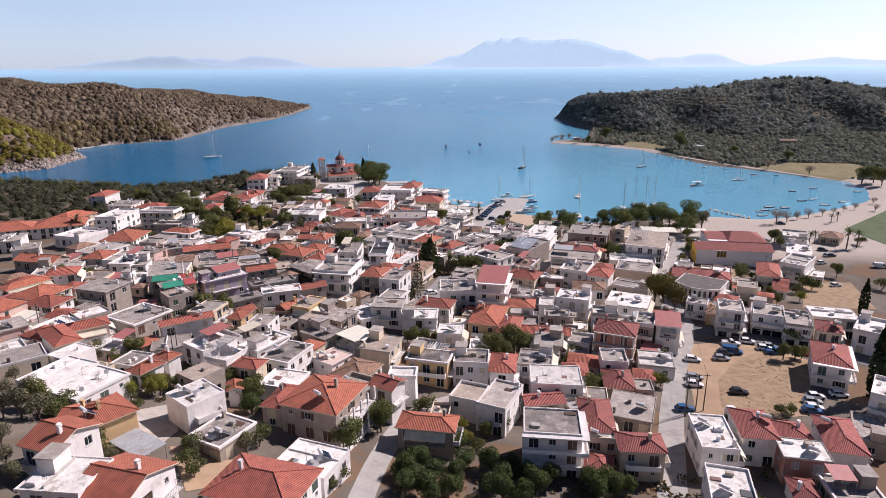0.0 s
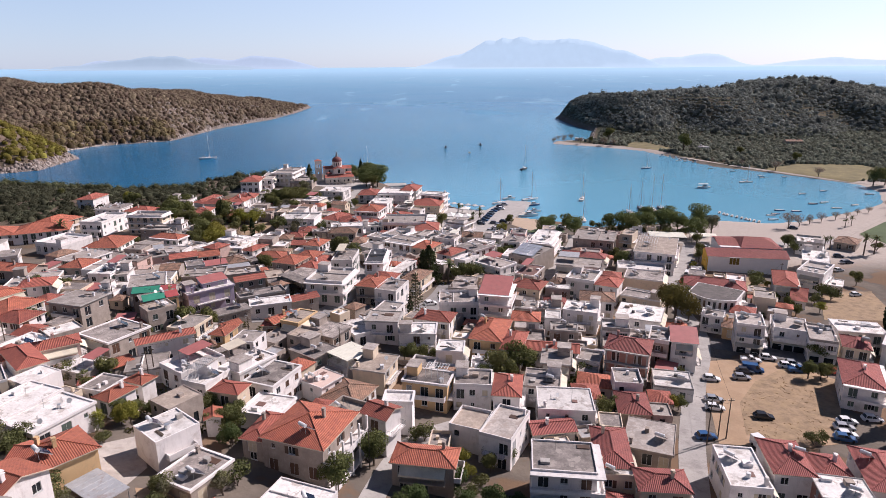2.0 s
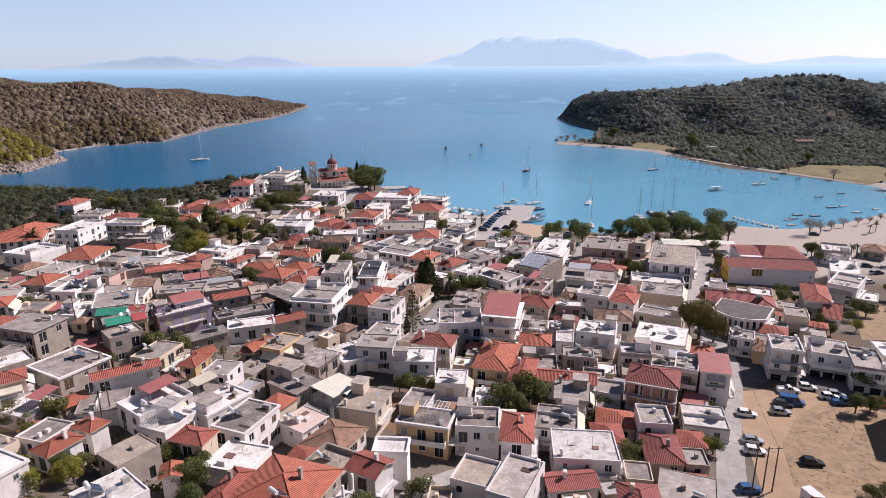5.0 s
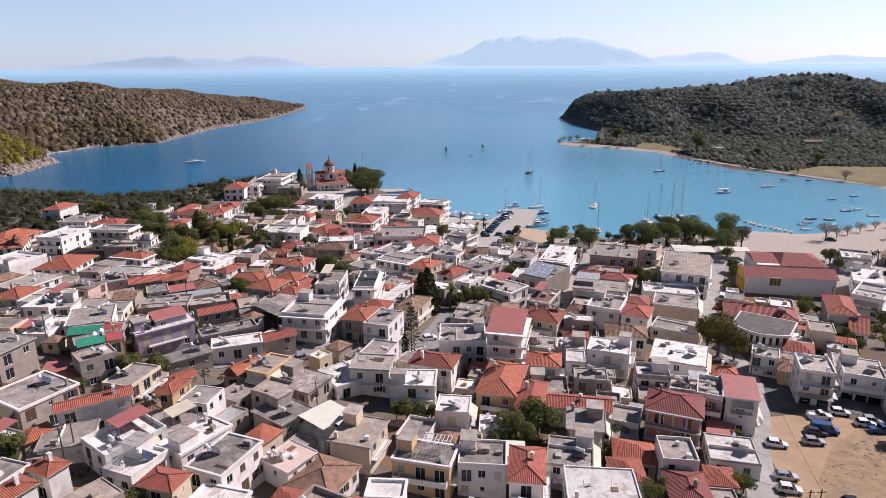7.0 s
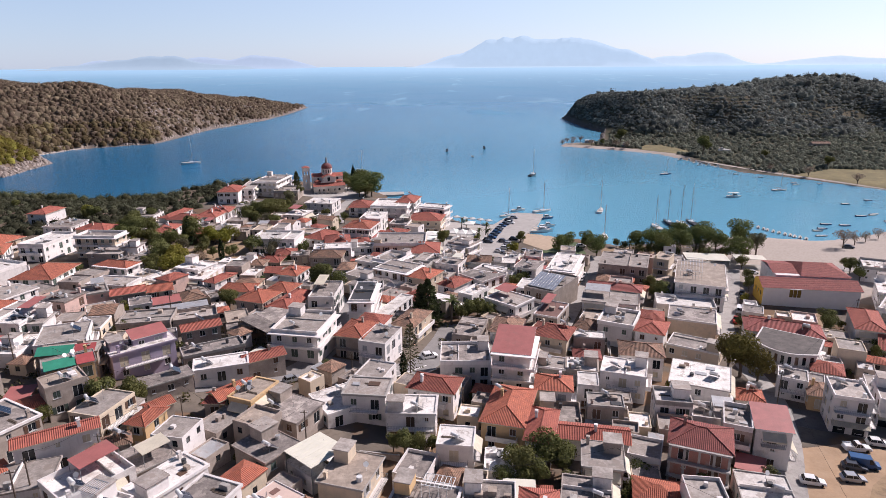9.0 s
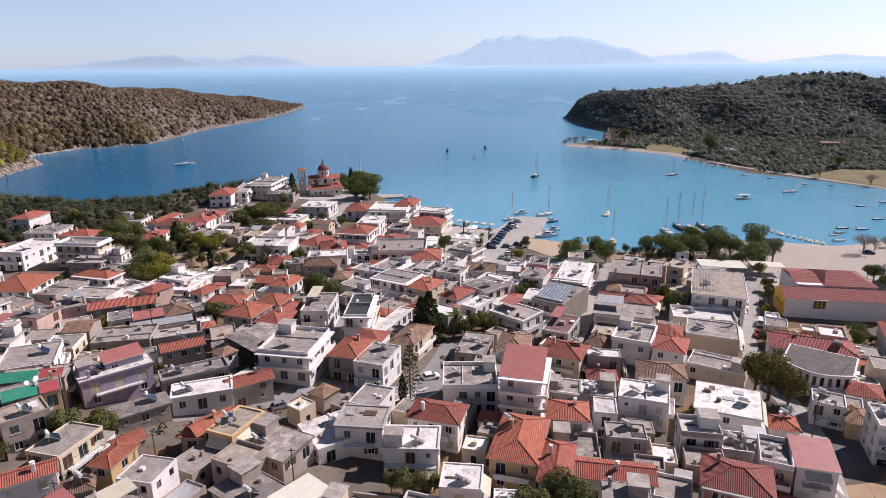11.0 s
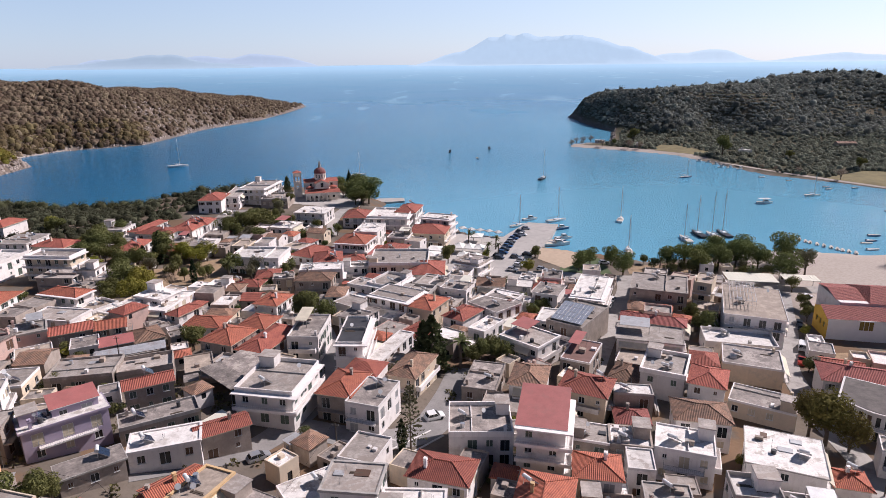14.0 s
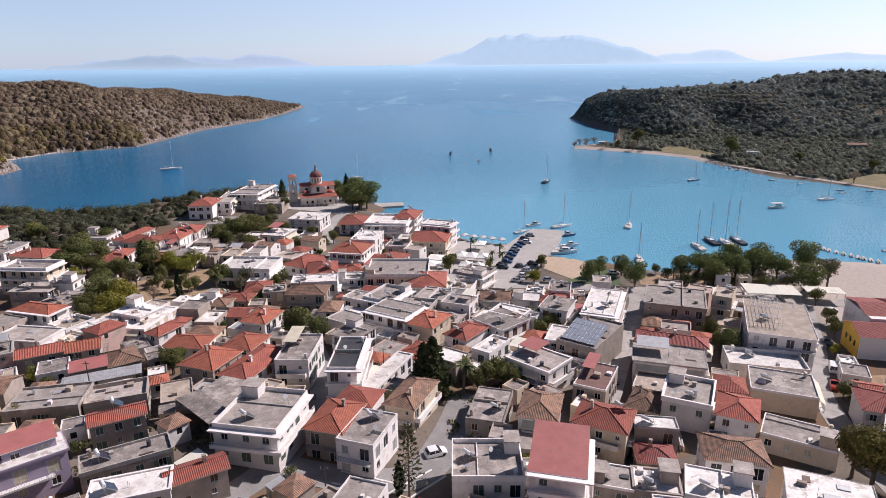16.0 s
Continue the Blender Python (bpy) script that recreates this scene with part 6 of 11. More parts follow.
infill(-96.7, 137.8, -21, 5.8, 7.0, 1, "flat", "light", "pink", 1046)
infill(-104.1, 180.4, -4, 8.3, 6.2, 1, "flat", "grey", "cream", 1048)
house(-23.8, 243.2, -30, 6.9, 9.0, 1.6, "flat", "grey", "white", 1049)
infill(77.2, 278.8, -33, 6.9, 6.1, 1.9, "flat", "tan", "pink", 1050)
infill(-28.2, 256.2, -34, 6.9, 7.4, 1.2, "flat", "light", "white", 1051)
house(54.8, 165.2, -15, 8.4, 6.4, 1, "flat", "grey", "white", 1052)
infill(-109.7, 222.7, -24, 7.5, 6.2, 1, "flat", "tan", "pink", 1053)
infill(57.2, 258.8, -18, 6.2, 6.9, 1, "hip", "old", "cream", 1054)
infill(88.8, 275.8, -30, 8.1, 6.1, 1, "flat", "tan", "beige", 1056)
infill(-91.9, 212.0, 33, 7.3, 6.7, 1, "flat", "tan", "white", 1057)
house(-99.0, 149.1, -14, 8.3, 6.9, 1.6, "hip", "red", "white", 1058)
infill(-51.8, 333.2, -16, 7.6, 6.2, 1.6, "gable", "old", "cream", 1059)
infill(-91.8, 329.2, -6, 7.6, 6.3, 1.2, "flat", "light", "beige", 1061)
infill(-127.5, 229.7, -22, 6.1, 6.2, 1, "flat", "light", "white", 1062)
infill(45.8, 160.8, -14, 6.7, 6.1, 1, "flat", "light", "beige", 1063)
infill(-85.7, 143.8, -41, 6.2, 7.2, 1.6, "flat", "white", "beige", 1064)
house(-18.7, 128.6, -25, 7.8, 8.6, 1, "hip", "old", "white", 1065)
infill(-64.5, 120.3, -17, 5.7, 6.2, 1.2, "flat", "grey", "white", 1066)
infill(-126.7, 133.1, -12, 6.4, 6.1, 1.6, "gable", "old", "beige", 1067)
house(31.8, 274.2, -13, 7.0, 8.7, 1.2, "hip", "red", "beige", 1068)
house(20.2, 192.2, -17, 6.0, 8.8, 1.6, "hip", "old", "beige", 1069)
infill(-115.6, 146.8, -11, 5.6, 6.7, 1.2, "hip", "old", "white", 1070)
infill(-73.4, 182.6, 13, 5.9, 7.3, 1, "flat", "tan", "white", 1072)
house(22.8, 136.2, -13, 7.9, 8.5, 1.6, "flat", "grey", "white", 1073)
house(14.2, 271.2, -9, 8.2, 7.0, 1.9, "gable", "old", "white", 1074)
infill(99.2, 179.8, -26, 6.2, 8.0, 1, "flat", "light", "white", 1075)
infill(91.2, 187.2, -28, 6.7, 6.6, 1.2, "hip", "red", "white", 1076)
house(-60.9, 154.0, -15, 6.5, 8.8, 1.6, "flat", "light", "cream", 1077)
infill(-111.8, 235.2, -5, 6.8, 6.7, 1.6, "flat", "grey", "beige", 1078)
infill(106.8, 209.2, -26, 6.6, 6.8, 1, "flat", "light", "cream", 1079)
infill(-92.2, 320.2, -9, 6.4, 7.0, 1, "flat", "white", "white", 1080)
infill(35.2, 139.8, -14, 7.3, 6.4, 1, "hip", "orange", "pink", 1081)
house(-18.2, 327.8, -11, 8.4, 8.7, 1.9, "flat", "grey", "beige", 1083)
infill(-120.7, 139.6, -14, 6.2, 7.9, 1.9, "flat", "light", "beige", 1084)
house(-0.2, 258.8, -23, 8.0, 6.9, 1.2, "flat", "light", "beige", 1085)
house(-58.2, 279.8, 9, 7.2, 8.4, 1.2, "hip", "red", "cream", 1090)
infill(6.2, 118.2, -23, 6.4, 7.2, 1.6, "flat", "tan", "white", 1091)
house(69.8, 282.8, -21, 7.2, 7.4, 1.9, "flat", "light", "beige", 1092)
infill(19.8, 216.2, -43, 5.6, 6.4, 1, "flat", "light", "pink", 1093)
infill(59.8, 250.2, -19, 7.4, 6.3, 1.6, "flat", "light", "pink", 1094)
house(-117.5, 128.8, 45, 6.6, 8.6, 1, "flat", "grey", "white", 1095)
infill(14.8, 279.8, -15, 5.8, 6.5, 1.2, "flat", "tan", "beige", 1096)
house(-101.5, 211.7, -11, 7.4, 7.7, 1.9, "flat", "grey", "pink", 1097)
house(-17.2, 118.7, -28, 8.0, 6.8, 1.2, "flat", "tan", "beige", 1098)
infill(89.2, 264.2, -28, 8.3, 6.1, 1.2, "flat", "tan", "white", 1100)
infill(44.2, 222.2, -26, 6.2, 8.4, 1, "flat", "tan", "white", 1101)
house(-73.7, 130.4, -20, 8.3, 7.8, 1, "flat", "white", "beige", 1102)
infill(-48.1, 114.6, -35, 5.8, 6.9, 1.6, "flat", "tan", "beige", 1103)
house(35.2, 282.8, -14, 6.8, 8.7, 1.6, "flat", "grey", "pink", 1104)
infill(0.2, 230.2, -34, 7.0, 6.0, 1.6, "flat", "white", "beige", 1105)
infill(-57.2, 258.8, -5, 5.5, 6.9, 1, "gable", "red", "beige", 1106)
infill(-92.5, 144.5, -23, 6.8, 7.4, 1, "gable", "red", "cream", 1107)
house(-8.2, 263.8, -19, 7.8, 8.0, 1.6, "flat", "light", "beige", 1108)
house(-33.8, 304.2, 13, 8.0, 6.7, 1, "hip", "red", "cream", 1109)
house(-112.4, 199.1, -6, 7.6, 8.7, 1.9, "hip", "orange", "beige", 1110)
infill(42.8, 273.8, -17, 7.2, 7.1, 1, "hip", "old", "beige", 1113)
infill(-33.0, 153.3, -25, 6.0, 6.1, 1.6, "flat", "tan", "beige", 1114)
house(-30.8, 289.8, 3, 8.5, 6.5, 1.6, "flat", "white", "white", 1115)
infill(41.2, 135.8, -8, 5.9, 6.9, 1.9, "flat", "light", "white", 1116)
infill(-131.9, 222.2, -24, 6.1, 8.0, 1.6, "hip", "old", "pink", 1119)
infill(14.8, 197.2, -13, 5.6, 6.2, 1, "flat", "light", "beige", 1120)
house(-56.8, 343.2, -16, 6.0, 8.9, 1, "flat", "light", "white", 1121)
infill(-54.8, 322.2, -23, 6.8, 7.2, 1.2, "hip", "red", "white", 1122)
house(-107.3, 134.8, -14, 7.2, 7.5, 1.2, "hip", "red", "white", 1124)
infill(-54.8, 210.3, 23, 6.0, 8.8, 1, "flat", "tan", "beige", 1125)
infill(-73.2, 326.2, -18, 5.9, 7.1, 1.6, "flat", "light", "pink", 1126)
house(89.8, 283.8, -13, 7.0, 7.6, 1, "flat", "light", "beige", 1127)
infill(-94.6, 201.7, 8, 5.6, 6.3, 1, "flat", "light", "beige", 1130)
house(-96.2, 246.2, -27, 7.3, 7.9, 1, "flat", "tan", "beige", 1131)
infill(-33.2, 264.2, -3, 5.5, 8.3, 1.2, "hip", "old", "white", 1132)
infill(90.2, 196.2, -21, 7.4, 6.8, 1.2, "flat", "light", "white", 1133)
infill(-110.8, 242.8, -19, 8.0, 6.2, 1.6, "flat", "light", "beige", 1134)
infill(-83.8, 238.8, -26, 5.8, 7.2, 1.9, "hip", "red", "pink", 1135)
infill(-120.7, 203.2, -21, 5.5, 7.6, 1, "flat", "light", "white", 1136)
house(-6.8, 236.2, -36, 7.8, 8.5, 1, "hip", "red", "white", 1137)
house(23.8, 164.2, -8, 8.2, 8.0, 1, "flat", "grey", "beige", 1138)
house(-62.3, 134.0, 18, 7.7, 7.0, 1, "flat", "light", "white", 1139)
house(-47.9, 140.4, -43, 6.9, 8.0, 1.2, "flat", "grey", "beige", 1141)
house(-106.2, 258.8, -14, 7.8, 6.8, 1.6, "flat", "grey", "beige", 1143)
infill(-17.7, 206.9, -17, 7.5, 6.6, 1.9, "hip", "red", "white", 1144)
infill(-67.8, 312.2, -5, 5.7, 8.4, 1.9, "flat", "light", "white", 1145)
infill(21.8, 236.2, -24, 6.2, 6.6, 1.2, "flat", "light", "beige", 1146)
infill(-61.8, 244.8, -4, 7.9, 6.0, 1, "hip", "old", "cream", 1147)
infill(62.2, 225.2, -21, 5.7, 6.1, 1, "flat", "grey", "cream", 1148)
infill(77.8, 259.2, -27, 6.5, 7.4, 1, "flat", "tan", "cream", 1149)
infill(10.8, 261.8, -32, 5.5, 8.8, 1, "flat", "white", "beige", 1150)
infill(-69.8, 258.2, -8, 6.4, 6.6, 1.6, "flat", "grey", "beige", 1151)
house(-110.9, 175.8, 18, 8.0, 6.7, 1.6, "hip", "red", "white", 1152)
infill(-119.5, 229.7, -24, 8.1, 6.3, 1, "flat", "grey", "beige", 1153)
infill(-4.2, 145.1, -19, 5.7, 7.2, 1, "flat", "grey", "white", 1154)
house(-99.8, 222.7, 32, 7.6, 7.5, 1.6, "flat", "light", "pink", 1155)
house(-83.8, 114.7, 40, 8.3, 7.6, 1.2, "flat", "light", "cream", 1156)
infill(-101.8, 273.2, -3, 7.3, 6.4, 1.9, "flat", "light", "cream", 1157)
infill(-74.8, 234.8, 37, 5.5, 6.3, 1, "flat", "grey", "beige", 1158)
infill(59.8, 217.8, -18, 5.9, 7.1, 1.6, "hip", "red", "pink", 1159)
house(-100.8, 309.2, -2, 7.8, 7.8, 1, "hip", "orange", "pink", 1160)
infill(-75.2, 336.2, -13, 6.0, 6.1, 1.6, "flat", "white", "beige", 1161)
infill(49.8, 288.8, -11, 5.7, 6.5, 1.9, "flat", "tan", "white", 1163)
infill(-88.7, 129.7, -22, 6.3, 6.0, 1.6, "hip", "red", "pink", 1164)
infill(90.8, 178.2, -28, 6.9, 6.6, 1, "flat", "light", "beige", 1165)
house(-116.2, 114.6, 47, 7.6, 7.2, 1.6, "flat", "light", "white", 1166)
house(-131.4, 116.2, 41, 6.8, 8.3, 1, "flat", "grey", "white", 1167)
house(-61.8, 271.2, -6, 8.4, 6.4, 1, "hip", "red", "beige", 1168)
infill(-11.8, 322.2, -24, 6.7, 6.0, 1.9, "flat", "tan", "white", 1169)
infill(-40.1, 154.5, -28, 5.9, 7.8, 1, "flat", "light", "beige", 1170)
infill(93.8, 228.8, -25, 5.7, 6.6, 1, "flat", "grey", "white", 1171)
infill(36.8, 151.2, -22, 5.7, 6.4, 1.2, "flat", "light", "white", 1172)
infill(100.2, 212.2, -23, 6.0, 7.0, 1, "hip", "red", "pink", 1173)
infill(-124.0, 173.5, -32, 6.6, 7.7, 1, "hip", "old", "cream", 1174)
infill(22.8, 246.8, -23, 6.2, 7.4, 1, "hip", "orange", "beige", 1175)
infill(31.8, 133.2, -5, 5.5, 6.2, 1.2, "hip", "red", "white", 1176)
house(-121.5, 132.0, -17, 6.6, 8.2, 1, "hip", "red", "pink", 1179)
infill(-90.2, 335.2, -2, 4.0, 5.1, 0.9, "hip", "red", "beige", 1181)
infill(-55.2, 240.2, -18, 5.0, 3.7, 0.8, "flat", "grey", "beige", 1182)
infill(5.2, 156.8, -21, 4.1, 4.6, 0.8, "flat", "grey", "beige", 1183)
infill(-16.8, 224.7, -23, 3.7, 4.2, 0.8, "shed", "cream", "cream", 1184)
infill(3.8, 252.2, -34, 3.9, 4.0, 0.9, "hip", "orange", "white", 1185)
infill(33.8, 120.8, -10, 4.4, 5.2, 1.2, "flat", "grey", "cream", 1186)
infill(12.8, 139.8, -5, 4.8, 4.3, 0.9, "shed", "cream", "beige", 1187)
infill(-23.2, 123.0, -13, 4.2, 3.7, 0.8, "hip", "red", "cream", 1188)
infill(-52.8, 282.8, 12, 4.0, 4.8, 0.9, "flat", "grey", "beige", 1189)
infill(9.2, 199.8, -15, 3.7, 5.1, 1, "flat", "light", "beige", 1190)
infill(-129.8, 208.7, -10, 3.9, 4.3, 1, "flat", "grey", "cream", 1191)
infill(97.2, 262.2, -33, 4.3, 4.6, 1, "flat", "white", "beige", 1192)
infill(-25.8, 262.8, -26, 4.8, 3.6, 1, "flat", "white", "beige", 1193)
infill(-96.4, 122.9, 42, 5.0, 3.8, 1, "hip", "old", "beige", 1194)
infill(49.8, 271.8, -20, 4.4, 4.8, 0.9, "shed", "cream", "white", 1195)
infill(-111.6, 189.6, 17, 4.8, 3.6, 0.9, "flat", "grey", "white", 1196)
infill(-77.8, 191.3, 11, 4.9, 3.9, 0.9, "flat", "grey", "cream", 1197)
infill(32.2, 228.8, -26, 4.6, 4.3, 0.9, "flat", "grey", "cream", 1198)
infill(62.2, 164.2, -17, 4.6, 5.2, 0.8, "shed", "cream", "cream", 1199)
infill(-73.0, 194.0, 8, 4.5, 4.8, 0.8, "hip", "old", "cream", 1200)
infill(-7.1, 176.0, -25, 4.2, 5.0, 1.2, "flat", "grey", "cream", 1201)
infill(13.8, 122.8, -23, 4.6, 4.5, 1, "flat", "grey", "beige", 1202)
infill(63.8, 255.8, -21, 4.0, 4.4, 1.2, "hip", "orange", "beige", 1203)
infill(-69.5, 115.8, -22, 4.5, 4.4, 0.8, "flat", "grey", "cream", 1204)
infill(27.2, 210.8, -33, 4.1, 4.8, 1.2, "flat", "white", "cream", 1206)
infill(-109.7, 130.0, 48, 4.7, 5.1, 1, "flat", "grey", "cream", 1207)
infill(-45.1, 210.4, -44, 4.6, 5.5, 1, "flat", "grey", "cream", 1208)
infill(-25.2, 342.2, -20, 4.9, 4.6, 1, "hip", "red", "beige", 1209)
infill(-24.8, 138.3, -30, 4.1, 3.8, 0.9, "flat", "light", "beige", 1210)
infill(17.8, 240.8, -33, 3.8, 4.1, 1.2, "shed", "cream", "cream", 1211)
infill(66.2, 248.8, -25, 4.6, 4.9, 1, "hip", "orange", "beige", 1212)
infill(-100.0, 140.6, -17, 4.2, 4.4, 1.2, "shed", "cream", "white", 1213)
infill(-113.6, 154.7, -37, 3.8, 5.0, 1, "shed", "red", "cream", 1216)
infill(29.2, 253.2, -21, 4.6, 4.9, 0.8, "flat", "light", "beige", 1217)
infill(-38.2, 289.8, 3, 3.6, 5.3, 0.8, "flat", "sheet", "beige", 1218)
infill(-105.8, 148.7, -19, 4.4, 3.8, 0.9, "flat", "sheet", "beige", 1219)
infill(-27.5, 173.5, -36, 3.7, 4.0, 1.2, "flat", "white", "cream", 1220)
infill(1.8, 144.0, -20, 4.5, 4.6, 0.8, "hip", "old", "beige", 1221)
infill(-60.2, 307.2, -24, 4.6, 3.9, 0.8, "flat", "grey", "beige", 1222)
infill(-103.2, 241.8, -12, 4.2, 3.7, 0.9, "flat", "white", "white", 1223)
infill(-97.7, 181.6, -3, 4.6, 4.6, 0.9, "shed", "red", "cream", 1224)
infill(106.2, 200.8, -29, 5.0, 5.4, 0.9, "flat", "light", "cream", 1225)
infill(0.2, 113.8, -8, 3.8, 5.0, 0.8, "flat", "grey", "cream", 1226)
infill(5.8, 164.8, -13, 4.3, 4.4, 1, "flat", "white", "cream", 1227)
infill(83.8, 284.2, -27, 3.7, 5.4, 1, "shed", "cream", "beige", 1228)
infill(-105.2, 279.8, 4, 4.0, 4.6, 1, "flat", "grey", "beige", 1229)
infill(101.8, 189.2, -29, 3.6, 4.4, 1, "flat", "sheet", "beige", 1230)
infill(-70.8, 250.8, -13, 3.8, 5.3, 1, "hip", "red", "beige", 1231)
infill(-31.2, 138.3, -28, 4.7, 5.2, 1.2, "hip", "orange", "cream", 1232)
infill(-121.0, 145.8, -35, 3.8, 4.2, 1.2, "hip", "orange", "beige", 1233)
infill(-54.8, 266.8, 8, 4.8, 5.1, 0.9, "flat", "light", "cream", 1234)
infill(-15.8, 246.8, -30, 4.0, 4.4, 0.8, "flat", "white", "white", 1235)
infill(9.2, 174.8, -16, 4.0, 3.8, 1, "hip", "orange", "white", 1236)
infill(-84.2, 311.8, -6, 4.8, 4.8, 1, "flat", "light", "beige", 1237)
infill(-41.1, 203.0, -43, 3.8, 3.8, 1.2, "flat", "light", "beige", 1238)
infill(97.8, 277.8, -11, 3.9, 5.1, 0.8, "flat", "grey", "white", 1239)
infill(-91.8, 262.2, -20, 4.4, 4.2, 0.9, "flat", "grey", "beige", 1241)
infill(85.2, 182.2, -29, 4.5, 5.1, 1, "flat", "grey", "white", 1242)
infill(-36.8, 309.8, -9, 4.9, 4.5, 0.8, "flat", "light", "beige", 1243)
infill(-31.9, 212.5, 1, 4.1, 4.0, 0.9, "flat", "light", "cream", 1244)
infill(-10.2, 243.2, -29, 4.4, 3.7, 1.2, "flat", "light", "beige", 1245)
infill(37.8, 171.8, -10, 5.0, 4.8, 1, "flat", "light", "beige", 1246)
infill(47.8, 132.8, -11, 4.4, 5.2, 0.9, "hip", "red", "beige", 1247)
infill(-66.4, 226.6, 35, 3.6, 4.2, 1.2, "flat", "grey", "beige", 1249)
infill(-42.8, 241.8, -13, 4.3, 3.9, 1.2, "flat", "grey", "beige", 1251)
infill(-125.9, 205.6, -14, 3.7, 5.1, 1.2, "shed", "red", "beige", 1252)
infill(28.2, 230.8, -46, 4.4, 3.8, 0.9, "flat", "grey", "white", 1253)
infill(73.8, 247.8, -23, 4.2, 4.1, 0.8, "flat", "light", "beige", 1254)
infill(-22.8, 235.2, -2, 3.8, 4.0, 0.8, "hip", "old", "white", 1255)
infill(51.8, 220.2, -27, 4.6, 3.8, 1.2, "hip", "orange", "cream", 1256)
infill(-17.2, 278.8, -32, 4.3, 4.1, 0.9, "hip", "orange", "beige", 1257)
infill(-50.1, 212.8, -18, 3.7, 4.9, 1, "flat", "sheet", "beige", 1258)
infill(35.2, 158.2, -14, 4.9, 3.8, 1.2, "flat", "grey", "beige", 1259)
infill(-122.5, 162.7, -33, 3.7, 4.4, 1, "flat", "grey", "cream", 1260)
infill(-84.8, 326.2, -7, 4.5, 4.5, 1, "flat", "sheet", "beige", 1261)
infill(-111.2, 150.0, -17, 3.6, 3.8, 0.9, "shed", "red", "cream", 1262)
infill(41.8, 284.8, -15, 3.7, 4.8, 0.9, "flat", "grey", "white", 1263)
infill(-54.8, 250.2, -17, 4.5, 4.7, 0.8, "flat", "sheet", "white", 1264)
infill(-25.8, 319.2, -17, 4.0, 4.7, 1, "hip", "red", "cream", 1265)
infill(-75.8, 266.2, -10, 4.4, 4.9, 1.2, "flat", "white", "white", 1266)
infill(-61.2, 287.8, -3, 4.8, 4.1, 0.9, "flat", "white", "white", 1267)
infill(5.8, 142.2, -9, 3.9, 4.0, 1, "flat", "grey", "cream", 1268)
infill(-101.3, 173.6, -3, 4.8, 4.5, 0.8, "flat", "grey", "beige", 1269)
infill(-63.1, 220.2, 25, 3.9, 4.2, 0.9, "flat", "white", "beige", 1270)
infill(-49.9, 196.9, -39, 4.0, 4.0, 1.2, "hip", "old", "white", 1271)
infill(-93.2, 185.7, 8, 4.4, 4.0, 1, "flat", "white", "beige", 1272)
infill(-109.8, 315.2, -10, 3.8, 4.3, 0.9, "flat", "light", "beige", 1273)
infill(22.8, 282.2, -17, 3.8, 4.4, 0.9, "flat", "white", "white", 1274)
infill(-88.8, 252.2, -19, 4.4, 4.3, 1, "flat", "sheet", "cream", 1275)
infill(14.2, 218.8, -41, 3.9, 4.5, 1, "flat", "grey", "cream", 1276)
infill(17.8, 171.2, -13, 4.0, 3.6, 1, "flat", "grey", "white", 1277)
infill(-109.7, 112.7, 44, 3.7, 4.4, 0.9, "flat", "light", "beige", 1278)
infill(20.2, 264.8, -33, 3.8, 3.9, 1, "flat", "grey", "beige", 1279)
infill(-37.8, 215.1, -24, 4.3, 5.0, 0.9, "flat", "light", "cream", 1280)
infill(-66.9, 212.0, 26, 4.4, 4.2, 0.9, "flat", "grey", "white", 1281)
infill(2.8, 236.8, -37, 4.6, 4.0, 1.2, "hip", "old", "beige", 1282)
infill(-90.6, 150.7, -18, 4.2, 4.8, 1.2, "flat", "grey", "beige", 1283)
infill(80.2, 286.2, -31, 4.0, 5.5, 1.2, "flat", "white", "beige", 1284)
infill(-11.2, 216.2, -24, 4.2, 5.5, 1.2, "flat", "grey", "beige", 1286)
infill(-91.4, 113.3, 44, 4.3, 4.0, 1.2, "shed", "red", "white", 1287)
infill(-86.2, 317.2, -7, 4.0, 4.7, 0.8, "flat", "light", "beige", 1289)
infill(45.2, 125.2, -8, 3.9, 5.1, 1.2, "flat", "light", "beige", 1290)
infill(43.2, 120.2, -11, 4.6, 3.8, 0.8, "hip", "red", "white", 1291)
infill(-90.2, 133.2, -18, 4.1, 4.8, 0.9, "hip", "orange", "beige", 1292)
infill(-28.8, 247.2, -27, 4.6, 4.2, 0.8, "flat", "grey", "cream", 1293)
infill(35.2, 145.8, -12, 4.8, 4.0, 0.9, "flat", "grey", "cream", 1295)
infill(-79.2, 159.0, 12, 4.2, 4.6, 0.8, "shed", "red", "beige", 1296)
infill(-51.8, 342.2, -12, 3.8, 4.1, 0.9, "flat", "grey", "white", 1298)
infill(-109.8, 282.2, -0, 4.5, 4.4, 0.9, "flat", "light", "beige", 1299)
infill(-68.5, 135.1, -41, 4.5, 4.8, 0.8, "hip", "orange", "beige", 1300)
infill(-40.8, 235.2, -20, 4.1, 4.5, 0.9, "flat", "sheet", "beige", 1301)
infill(54.8, 148.8, -27, 4.4, 3.9, 0.8, "shed", "red", "beige", 1302)
infill(-39.1, 145.5, -26, 3.9, 5.3, 0.9, "flat", "sheet", "beige", 1304)
infill(-27.8, 312.8, -20, 4.1, 5.4, 0.8, "shed", "red", "beige", 1305)
infill(-60.9, 215.2, 26, 4.3, 3.8, 1, "hip", "orange", "white", 1306)
infill(-34.2, 296.8, 8, 4.4, 5.4, 0.8, "flat", "sheet", "cream", 1308)
infill(-69.2, 271.2, -9, 4.2, 3.7, 1.2, "hip", "red", "cream", 1309)
